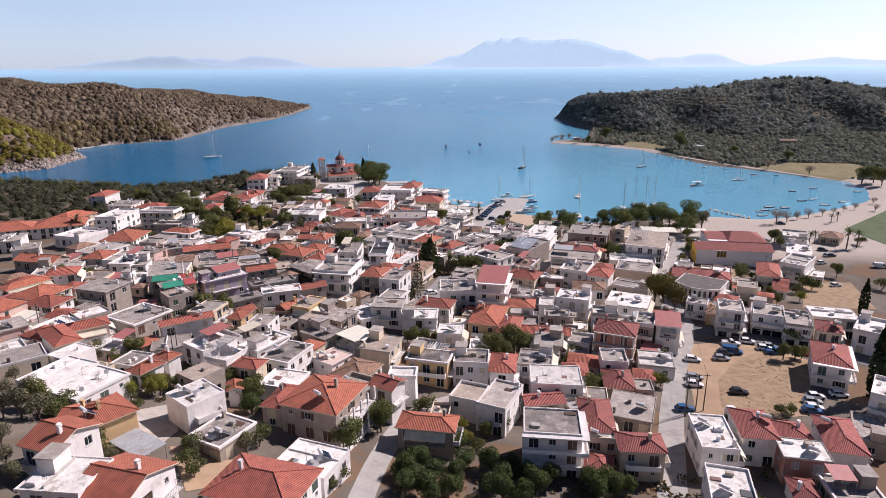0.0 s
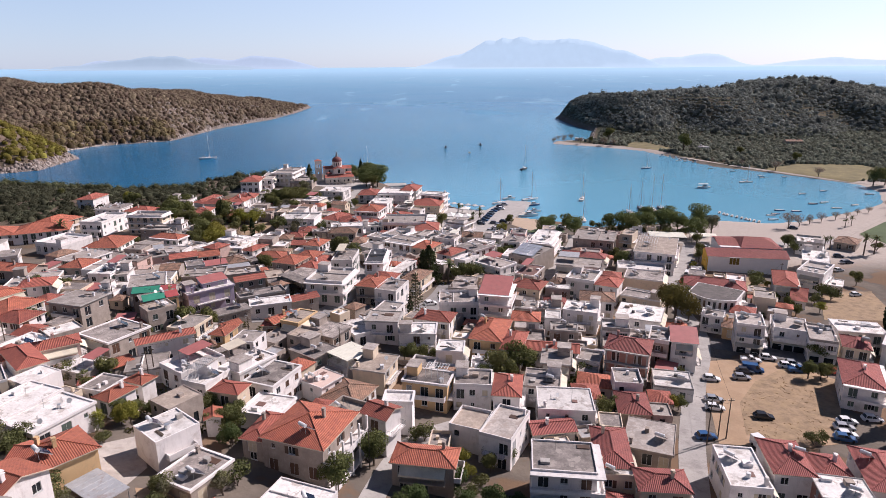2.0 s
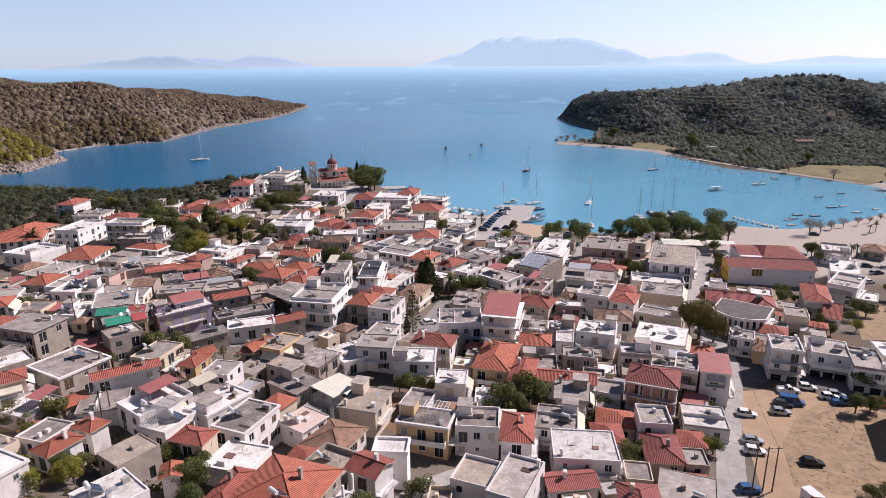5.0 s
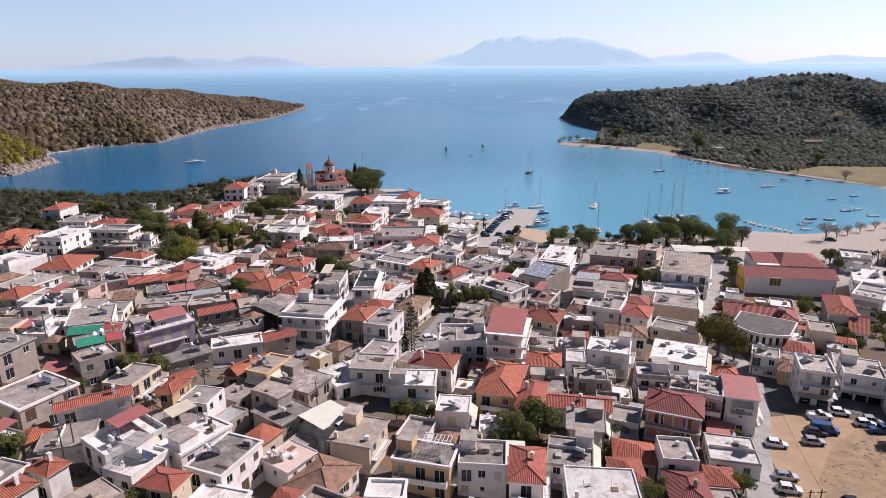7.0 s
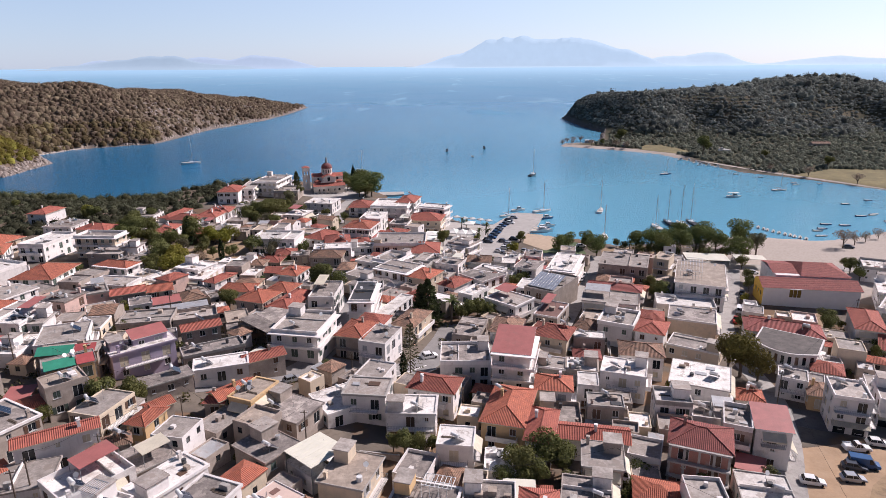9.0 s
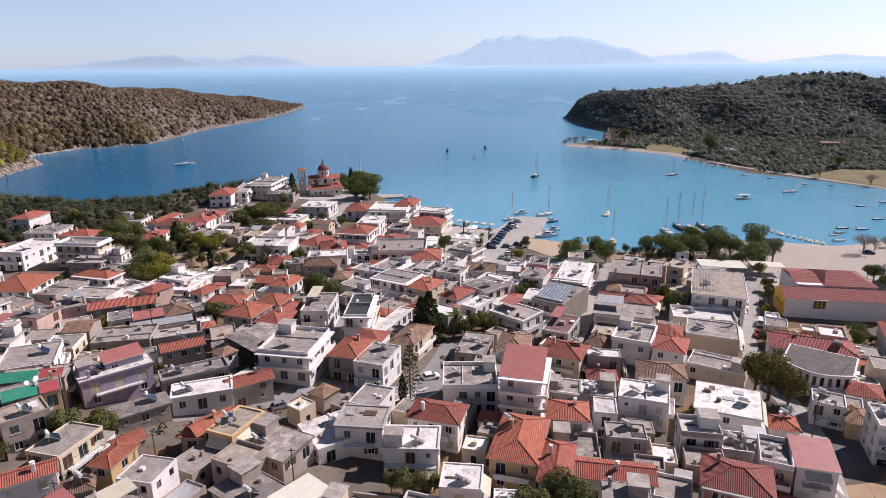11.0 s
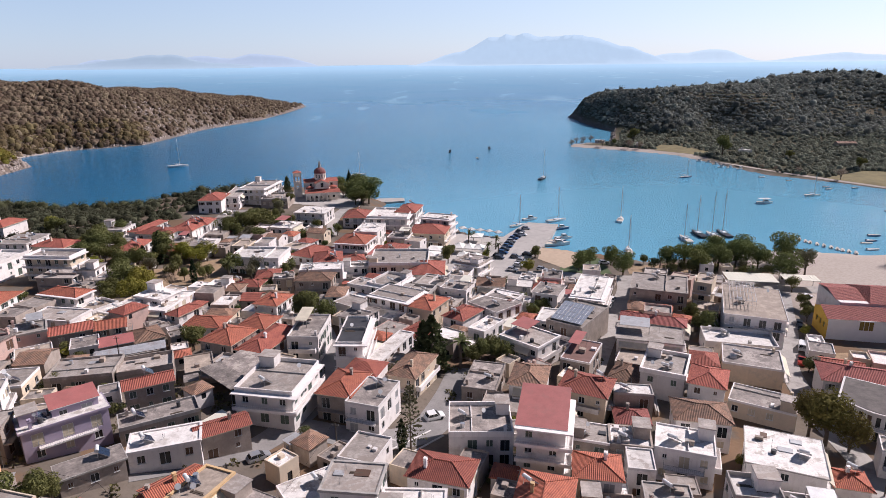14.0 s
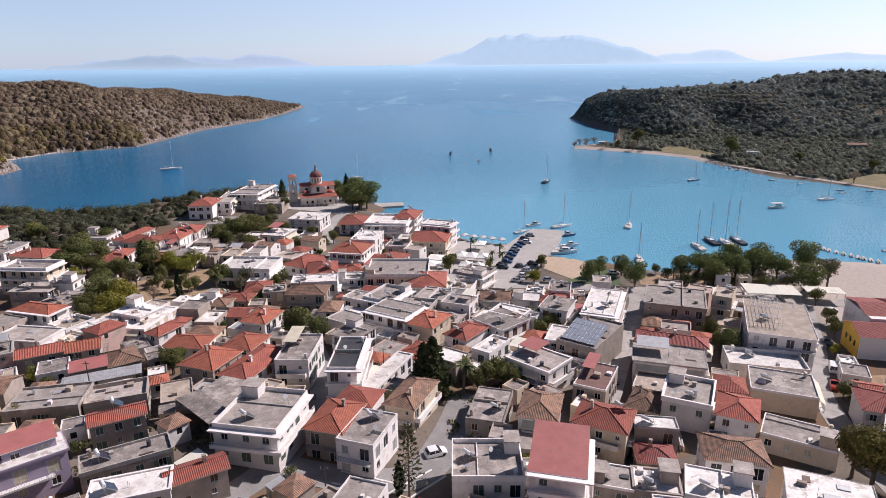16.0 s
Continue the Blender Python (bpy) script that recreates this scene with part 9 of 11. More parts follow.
boulders("shore_rocks", "pale grey boulders along the western waterline", 1500, lambda x, y: (abs(shore_distance(x, y) - 1.2) < 2.2) & (x < -230), 1.0, mat("shore_rock", (0.32, 0.27, 0.235), var=0.3), 31, (-400, 470, -230, 1260))
boulders("point_rocks", "large pale rocks at the foot of the near slope", 420, lambda x, y: (shore_distance(x, y) > -1.5) & (shore_distance(x, y) < 7), 1.4, mat("point_rock", (0.22, 0.18, 0.155), var=0.35), 32, (-380, 480, -300, 612))
boulders("slope_rocks", "pale limestone outcrops on the bare slope", 1000, lambda x, y: (shore_distance(x, y) > 2) & (shore_distance(x, y) < 62) & (x < -230) & (y > 735) & (clump(x, y, 12) > 0.0), 1.25, mat("slope_rock", (0.29, 0.245, 0.215), var=0.3), 33, (-420, 735, -230, 1260))
boulders("headland_rocks", "dark rocks under the eastern headland", 260, lambda x, y: (abs(shore_distance(x, y) - 0.8) < 2.0) & (y > 690), 1.3, mat("headland_rock", (0.20, 0.17, 0.15), var=0.3), 34, (110, 690, 200, 1000))


def terrace_wall(z, x0, x1):
    """A dry-stone wall that follows the slope at the height z."""
    ms, last = Mesh(), None
    for x in np.arange(x0, x1, 3.0):
        ys = np.arange(660.0, 812.0, 1.5)
        y = float(ys[np.argmax(height(np.full(ys.shape, x), ys) > z)])
        if last:
            (a, b) = last
            ms.face([(a, b - 0.6, z - 1.6), (x, y - 0.6, z - 1.6), (x, y - 0.5, z + 0.5), (a, b - 0.5, z + 0.5)])
            ms.face([(a, b - 0.5, z + 0.5), (x, y - 0.5, z + 0.5), (x, y + 0.3, z + 0.5), (a, b + 0.3, z + 0.5)])
        last = (float(x), y)
    tagged(new("terrace_wall", ms.data("terrace_wall", [DRYSTONE])), "pale dry-stone terrace wall on the hill", "wall", "hill terraces")


DRYSTONE = mat("dry_stone", (0.34, 0.28, 0.23), var=0.3, scale=0.4, fine=2.0)
for tz, ta, tb in ((32, 270, 322), (35, 258, 338), (38, 262, 350), (40.5, 268, 345), (22, 330, 380), (20, 205, 226)):
    terrace_wall(tz, ta, tb)
for tx, ty, th in ((118, 668, 6), (123, 671, 6), (130, 674, 7), (138, 678, 7), (142, 650, 7), (161, 636, 8), (170, 632, 8), (127, 665, 5), (252, 480, 7), (236, 501, 6), (268, 452, 8), (222, 521, 4), (228, 514, 4)):
    tree("tamarisk", tx, ty, th, int(tx * 3 + ty))
for tx, ty, th in ((222, 586, 16), (176, 672, 13), (154, 655, 7), (165, 648, 7), (284, 512, 9), (262, 560, 7)):
    tree("broad", tx, ty, th, int(tx + ty))


def free_of_houses(x, y, pad):
    ok = np.ones(x.shape, bool)
    for px, py, r in PLOTS:
        ok &= np.hypot(x - px, y - py) > r + pad
    return ok


groves("orchard", "dense dark citrus orchard by the western shore", 3600, lambda x, y, r: (shore_distance(x, y) > 5) & (y > 345 - 0.55 * (-120 - x)) & (x < -112 - 0.25 * np.maximum(0, 410 - y)) & free_of_houses(x, y, 3), 3.2, 0.78, 62, 0.3, leaf_mat("orchard", (0.092, 0.094, 0.060), 0.3, 0.45), 15, (-420, 230, -112, 452), 0.72)
groves("shore_hedge", "taller grey-green trees along the orchard's seaward edge", 170, lambda x, y, r: (shore_distance(x, y) > 4) & (shore_distance(x, y) < 15) & free_of_houses(x, y, 3), 5.2, 0.62, 150, 0.34, leaf_mat("shore_hedge", (0.125, 0.130, 0.070), 0.3, 0.3), 35, (-330, 380, -112, 452), 0.75)
scatter("weeds", "dry weeds and low shrubs between the houses", 420, lambda x, y, r: (shore_distance(x, y) > 20) & free_of_houses(x, y, 0.3) & (clump(x, y, 14) > 0.25) & ~((x > 40) & (x < 112) & (y > 110)), 1.3, 0.9, 22, 0.28, leaf_mat("weeds", (0.12, 0.11, 0.05), 0.5), 16, (-130, 82, 60, 300))

scatter("dry_weeds", "tufts of dry straw-coloured weeds on the empty plot", 260, lambda x, y, r: inside(FIELD, x, y) & (clump(x, y, 5) > -0.3), 0.12, 3.0, 9, 0.14, leaf_mat("dry_weeds", (0.36, 0.25, 0.14), 0.4), 17, (60, 110, 105, 165))
scatter("grove_weeds", "dry grass under the citrus trees", 500, lambda x, y, r: free_of_houses(x, y, 0.2), 0.4, 1.2, 9, 0.2, leaf_mat("grove_weeds", (0.22, 0.16, 0.08), 0.5), 18, (-8, 76, 40, 96))


# ---- vehicles ----
PAINT = {"white": mat("white_paint", (0.75, 0.75, 0.74), rough=0.3, var=0.03, bump=0), "silver": mat("silver_paint", (0.45, 0.46, 0.48), rough=0.3, metal=0.5, var=0.03, bump=0),
         "black": mat("black_paint", (0.02, 0.02, 0.022), rough=0.25, var=0.05, bump=0), "dark": mat("dark_paint", (0.05, 0.06, 0.08), rough=0.3, var=0.05, bump=0),
         "blue": mat("blue_paint", (0.03, 0.10, 0.24), rough=0.3, var=0.05, bump=0), "red": mat("red_paint", (0.40, 0.05, 0.03), rough=0.3, var=0.05, bump=0)}
TYRE = mat("tyre", (0.02, 0.02, 0.02), rough=0.9, var=0.1, bump=0)
CARMESH = {}


def loft(ms, secs, mi=0):
    """Skin over cross-sections, each a closed ring of points, with both ends capped."""
    for a, b in zip(secs, secs[1:]):
        n = len(a)
        for k in range(n):
            j = (k + 1) % n
            ms.face([a[k], a[j], b[j], b[k]], mi)
    ms.face(secs[0][::-1], mi), ms.face(secs[-1], mi)


def car_meshes(kind):
    if kind in CARMESH:
        return CARMESH[kind]
    L, W = {"car": (4.2, 1.72), "van": (5.2, 1.95), "pickup": (5.0, 1.8)}[kind]
    body, glass, wheel = Mesh(), Mesh(), Mesh()
    top = {"car": 0.92, "van": 1.1, "pickup": 1.0}[kind]

    def ring(x, w, z0, z1, t):
        w /= 2
        return [(x, -w, z0), (x, w, z0), (x, w, z0 + (z1 - z0) * 0.6), (x, w - t, z1), (x, -w + t, z1), (x, -w, z0 + (z1 - z0) * 0.6)]

    loft(body, [ring(-L / 2, W * 0.86, 0.35, top - 0.22, 0.1), ring(-L / 2 + 0.25, W, 0.25, top, 0.08), ring(-0.3, W, 0.22, top, 0.08), ring(L / 2 - 0.9, W, 0.25, top - 0.08, 0.08), ring(L / 2 - 0.15, W * 0.94, 0.28, top - 0.25, 0.1), ring(L / 2, W * 0.8, 0.38, top - 0.4, 0.1)])
    x0, x1, hz = {"car": (-L / 2 + 0.35, 0.95, 1.46), "van": (-L / 2 + 0.12, 1.75, 2.05), "pickup": (-0.7, 1.1, 1.7)}[kind]
    lo = [(x0, -W / 2 + 0.06), (x1, -W / 2 + 0.06), (x1, W / 2 - 0.06), (x0, W / 2 - 0.06)]
    hi = [(x0 + 0.35 * (kind != "van"), -W / 2 + 0.2), (x1 - 0.75, -W / 2 + 0.2), (x1 - 0.75, W / 2 - 0.2), (x0 + 0.35 * (kind != "van"), W / 2 - 0.2)]
    for k in range(4):
        j = (k + 1) % 4
        glass.face([(*lo[k], top - 0.02), (*lo[j], top - 0.02), (*hi[j], hz - 0.06), (*hi[k], hz - 0.06)])
    body.box(hi[0][0] - 0.03, -W / 2 + 0.17, hz - 0.07, hi[1][0] + 0.03, W / 2 - 0.17, hz)
    if kind == "van":
        body.box(x0, -W / 2 + 0.04, top, 0.6, W / 2 - 0.04, hz - 0.02)
    if kind == "pickup":
        body.box(-L / 2 + 0.1, -W / 2, top, -0.8, -W / 2 + 0.07, top + 0.25), body.box(-L / 2 + 0.1, W / 2 - 0.07, top, -0.8, W / 2, top + 0.25)
    for s in (-1, 1):
        for q in (x0 + 0.1, (x0 + x1) / 2, x1 - 0.2):
            body.beam((q, s * (W / 2 - 0.06), top - 0.05), (min(max(q, hi[0][0]), hi[1][0]), s * (W / 2 - 0.19), hz - 0.04), 0.04, 0, 4)
    wheel.beam((0, -0.1, 0), (0, 0.1, 0), 0.31, 0, 14)
    CARMESH[kind] = (body, glass.data("glass", [GLASS]), wheel.data("wheel", [TYRE]), L, W, {})
    return CARMESH[kind]


def vehicle(kind, colour, x, y, rot):
    body, glass, wheel, L, W, painted = car_meshes(kind)
    if colour not in painted:
        painted[colour] = body.data("body", [PAINT[colour]])
    z = ground_z(x, y) + 0.08
    if 14 < x < 55 and 288 < y < 375:
        z = max(z, 1.72)
    top = thing(kind if kind != "pickup" else "pickup_truck", "%s %s parked on the ground" % (colour, {"car": "hatchback car", "van": "panel van", "pickup": "pickup truck"}[kind]), kind, x, y, z, rot, "parked vehicles")
    part("body", painted[colour], None, top)
    part("window", glass, None, top)
    for a in (-L * 0.31, L * 0.31):
        for b in (-W / 2 + 0.1, W / 2 - 0.1):
            w = part("wheel", wheel, None, top)
            w.location = (a, b, 0.31)


def pole(x, y, h, seed):
    rng = random.Random(seed)
    top = thing("utility_pole", "dark wooden utility pole with a crossarm", "pole", x, y, ground_z(x, y), rng.uniform(-30, 30))
    ms, arm = Mesh(), Mesh()
    ms.beam((0, 0, -0.5), (0, 0, h), 0.14, 0, 7, 0.09)
    part("post", ms, WOODPOLE, top)
    arm.box(-0.7, -0.05, h - 0.5, 0.7, 0.05, h - 0.4)
    part("crossarm", arm, WOODPOLE, top)
    for k in (-0.6, 0, 0.6):
        i = Mesh()
        i.beam((k, 0, h - 0.4), (k, 0, h - 0.2), 0.04, 0, 6)
        part("insulator", i, FRAME, top)


def cable(x0, y0, h0, x1, y1, h1):
    """A slack line between two poles."""
    ms = Mesh()
    a, b = Vector((x0, y0, ground_z(x0, y0) + h0 - 0.3)), Vector((x1, y1, ground_z(x1, y1) + h1 - 0.3))
    pts = [a.lerp(b, t) - Vector((0, 0, 0.9 * 4 * t * (1 - t))) for t in np.linspace(0, 1, 9)]
    ring = [(0, 0.022), (0.02, -0.012), (-0.02, -0.012)]
    side = (b - a).cross(Vector((0, 0, 1))).normalized()
    ms.v = [tuple(p + side * u + Vector((0, 0, w))) for p in pts for u, w in ring]
    for k in range(len(pts) - 1):
        for j in range(3):
            ms.f.append((3 * k + j, 3 * k + (j + 1) % 3, 3 * k + 3 + (j + 1) % 3, 3 * k + 3 + j))
            ms.m.append(0), ms.u.append([(0, 0)] * 4)
    tagged(new("power_cable", ms.data("power_cable", [TYRE])), "thin black overhead power cable between poles", "cable")


for c in ((52.4, 118.6, 10, 55.5, 120.8, 9), (55.5, 120.8, 9, 57.2, 120.9, 9), (57.2, 120.9, 9, 72.7, 173.7, 9), (-61.3, 133.6, 8, -56.3, 143.9, 8), (-56.3, 143.9, 8, -48.8, 158.9, 8), (-48.8, 158.9, 8, -30.7, 146.3, 8),
          (-30.7, 146.3, 8, -24.8, 155, 8), (-24.8, 155, 8, -20.4, 184.7, 6), (-73.8, 166.9, 8, -48.8, 158.9, 8), (-95.7, 182.3, 9, -73.8, 166.9, 8), (-74.6, 215.6, 8, -95.7, 182.3, 9), (72.7, 173.7, 9, 123.3, 226.4, 8),
          (-56.2, 261.8, 8, -24.8, 224, 7), (-15.1, 228.9, 7, -10.4, 263.5, 8), (-97.4, 317.3, 8, -56.2, 261.8, 8), (-12, 105.7, 8, -2.6, 136.4, 8), (-2.6, 136.4, 8, 29.7, 145.4, 8), (29.7, 145.4, 8, 52.4, 118.6, 10)):
    cable(*c)


# ---- boats ----
HULLWHITE = mat("white_gelcoat", (0.78, 0.78, 0.77), rough=0.3, var=0.03, bump=0)
HULLBLUE = mat("blue_hull_paint", (0.04, 0.12, 0.25), rough=0.4, var=0.1, bump=0)
HULLDARK = mat("dark_hull_paint", (0.03, 0.03, 0.035), rough=0.5, var=0.1, bump=0)
DECK = mat("boat_deck", (0.55, 0.49, 0.42), rough=0.7, var=0.12)
CANVAS = mat("boat_canvas", (0.62, 0.62, 0.60), rough=0.9, var=0.05)


def hull(top, L, W, H, m):
    ms, dk = Mesh(), Mesh()
    secs, edge = [], []
    for s in np.linspace(0, 1, 9):
        w = W / 2 * min(1, (1.02 - s ** 2.6)) * (0.82 + 0.18 * min(1, s * 4))
        x = -L / 2 + L * s
        sheer = H + 0.25 * H * s * s
        secs.append([(x - 0.03 * L * (1 - s) * 0, 0, -0.35), (x, w * 0.75, -0.1), (x, max(w, 0.03), sheer), (x, -max(w, 0.03), sheer), (x, -w * 0.75, -0.1)])
        edge.append((x, w * 0.93, sheer - 0.08))
    loft(ms, secs)
    dk.face([(a, -b, c + 0.09) for a, b, c in edge] + [(a, b, c + 0.09) for a, b, c in edge[::-1]])
    part("hull", ms, m, top)
    part("deck", dk, DECK if m is not HULLDARK else HULLDARK, top)


def sailboat(x, y, rot, L, mast, label="white sailing yacht at anchor with bare mast", m=HULLWHITE):
    top = thing("sailboat", label, "boat", x, y, 0, rot, "boats in the bay")
    hull(top, L, L * 0.3, L * 0.085, m)
    c = Mesh()
    z = L * 0.085
    loft(c, [[(u, -w, z), (u, w, z), (u, w * 0.8, z + hh), (u, -w * 0.8, z + hh)] for u, w, hh in ((-L * 0.12, L * 0.09, 0.45), (0, L * 0.095, 0.5), (L * 0.2, L * 0.06, 0.3))])
    part("cabin", c, HULLWHITE, top)
    a, b, r = Mesh(), Mesh(), Mesh()
    a.beam((L * 0.08, 0, z), (L * 0.08, 0, mast), 0.17, 0, 6, 0.12)
    part("mast", a, FRAME, top)
    b.beam((L * 0.08, 0, z + 1.3), (-L * 0.34, 0, z + 1.4), 0.13, 0, 6)
    part("boom", b, CANVAS, top, "boom with a furled sail")
    for p in ((L * 0.48, 0, z + 0.2), (-L * 0.48, 0, z), (L * 0.06, L * 0.14, z), (L * 0.06, -L * 0.14, z)):
        s = Mesh()
        s.beam(p, (L * 0.08, 0, mast * 0.97), 0.025, 0, 3)
        part("stay", s, RAIL, top)


def motorboat(x, y, rot, L, m, cabin, label):
    top = thing("motorboat", label, "boat", x, y, 0, rot, "boats in the bay")
    hull(top, L, L * 0.34, L * 0.11, m)
    z = L * 0.12
    if cabin:
        c, w = Mesh(), Mesh()
        loft(c, [[(u, -q, z), (u, q, z), (u, q * 0.85, z + hh), (u, -q * 0.85, z + hh)] for u, q, hh in ((-L * 0.08, L * 0.11, 1.3), (L * 0.12, L * 0.11, 1.3), (L * 0.25, L * 0.08, 0.4))])
        part("cabin", c, HULLWHITE if m is not HULLDARK else HULLDARK, top)
        w.box(-L * 0.09, -L * 0.112, z + 0.75, L * 0.13, L * 0.112, z + 1.1)
        part("window", w, GLASS, top)
        if cabin > 1:
            r = Mesh()
            r.box(-L * 0.42, -L * 0.15, z + 1.75, L * 0.3, L * 0.15, z + 1.85)
            part("awning", r, CANVAS, top)
            for u in (-L * 0.4, L * 0.28):
                for v in (-L * 0.14, L * 0.14):
                    p = Mesh()
                    p.beam((u, v, z), (u, v, z + 1.8), 0.04, 0, 5)
                    part("post", p, STEEL, top)
    else:
        t = Mesh()
        t.box(-L * 0.52, -0.16, z * 0.6, -L * 0.46, 0.16, z + 0.35)
        part("outboard_motor", t, TYRE, top)
        for u in (-L * 0.2, L * 0.1):
            s = Mesh()
            s.box(u - 0.14, -L * 0.14, z - 0.02, u + 0.14, L * 0.14, z + 0.1)
            part("thwart", s, DECK, top)


sailboat(-204, 565, 25, 15, 21)
sailboat(65.6, 498, 60, 12, 19, "dark-hulled sailing yacht at anchor with bare mast", HULLDARK)
sailboat(85.8, 383, 70, 11, 17)
sailboat(160.6, 498, 20, 9, 12, "small blue sailing boat at anchor", HULLBLUE)
sailboat(209.6, 436, 0, 9, 12)
sailboat(-59.7, 520, 15, 10, 16)
sailboat(75, 331, 80, 10, 15)
sailboat(104, 347, 95, 11, 16)
sailboat(112.7, 355, 95, 12, 18, "dark-hulled sailing yacht moored behind the pines", HULLDARK)
sailboat(118, 352, 95, 12, 20)
sailboat(124, 355, 95, 12, 20, "dark-hulled sailing yacht moored behind the pines", HULLDARK)
sailboat(34.9, 374, 30, 9, 15)
sailboat(54.5, 383, 25, 11, 17)
motorboat(173.3, 417.6, 0, 8.5, HULLWHITE, 2, "white excursion boat with a long awning")
motorboat(5.6, 632, 80, 7, HULLDARK, 1, "dark fishing boat at anchor")
motorboat(40.7, 651, 95, 7, HULLDARK, 1, "dark fishing boat at anchor")
motorboat(27, 594, 100, 5.5, HULLWHITE, 0, "small white boat under way")
motorboat(42, 386, 20, 8, HULLWHITE, 1, "white motor cruiser moored at the pier")
motorboat(54, 367.4, 15, 8, HULLBLUE, 1, "blue and white fishing boat moored at the pier")
motorboat(52, 351, 10, 8, HULLWHITE, 1, "white fishing boat moored at the pier")
motorboat(47.5, 341, 5, 11, HULLWHITE, 1, "large white fishing boat moored at the pier")
motorboat(48.5, 346, 8, 8, HULLBLUE, 1, "blue fishing boat moored at the pier")
for bx, by, br, bl in ((209.9, 495.6, 10, 7), (221, 482.7, 0, 6), (232, 461, -20, 6), (230, 454.5, 10, 7), (247, 457, 0, 6), (226, 396, -5, 7), (244.3, 404.8, -5, 7), (216, 367, -8, 8), (224.5, 370, 15, 9),
                       (177.4, 338.7, -8, 7), (181.8, 342.5, -5, 7), (188.2, 350.5, -10, 8), (173.9, 329.4, 0, 8), (196, 348, -10, 8), (266, 393, -10, 8), (222.7, 355, -15, 8), (237.7, 362.4, 20, 9)):
    motorboat(bx, by, br, bl * 0.66, HULLBLUE if (bx * 7) % 3 < 1.6 else HULLWHITE, 0, "small open fishing boat at anchor")
for bx, by in ((153, 344.7), (154, 341.5), (154.8, 339.5), (156.3, 336.9), (157.8, 334.5), (159.3, 332), (160.5, 329.7), (161.5, 327.9), (163, 326), (164.5, 323.8)):
    motorboat(bx, by + 1.5, 62, 4.6, HULLWHITE, 0, "small white boat drawn up along the beach")
for bx, by in ((204, 561), (205, 550), (203.5, 537), (209, 535), (213.5, 529), (199, 566)):
    motorboat(bx - 3, by, 20, 5.5, HULLWHITE, 1, "white boat moored off the far shore")


# ---- church ----
STONE = mat("church_plaster", (0.86, 0.78, 0.70), var=0.06, stain=((0.42, 0.33, 0.26), 0.25))
CHURCHRED = mat("church_trim", (0.20, 0.07, 0.065), var=0.1)


def arch_wall(ms, x0, x1, y, z0, z1, count, thick=0.4):
    """A wall with round arches through it."""
    w = (x1 - x0) / count
    for k in range(count):
        a, b = x0 + k * w, x0 + (k + 1) * w
        c, r = (a + b) / 2, w * 0.33
        spring = z0 + (z1 - z0) * 0.5
        ring = [(c - r, z0)] + [(c - r * math.cos(t), spring + r * math.sin(t)) for t in np.linspace(0, math.pi, 11)] + [(c + r, z0)]
        for yy, s in ((y, 1), (y + thick, -1)):
            left = [(a, z0), ring[0]] + ring[1:7] + [(c, z1), (a, z1)]
            right = [ring[-1], (b, z0), (b, z1), (c, z1)] + ring[6:-1]
            ms.face([(p, yy, q) for p, q in left][::s]), ms.face([(p, yy, q) for p, q in right][::s])
        for p, q in zip(ring, ring[1:]):
            ms.face([(p[0], y, p[1]), (p[0], y + thick, p[1]), (q[0], y + thick, q[1]), (q[0], y, q[1])])


def dome(ms, cx, cy, z, r, mi=0, sides=16, squash=1.0):
    rows = [[(cx + r * math.cos(t) * math.cos(a), cy + r * math.cos(t) * math.sin(a), z + r * squash * math.sin(t)) for a in np.linspace(0, 2 * math.pi, sides, endpoint=False)] for t in np.linspace(0, math.pi / 2 * 0.97, 7)]
    for a, b in zip(rows, rows[1:]):
        for k in range(sides):
            j = (k + 1) % sides
            ms.face([a[k], a[j], b[j], b[k]], mi)
    ms.face(rows[-1], mi)


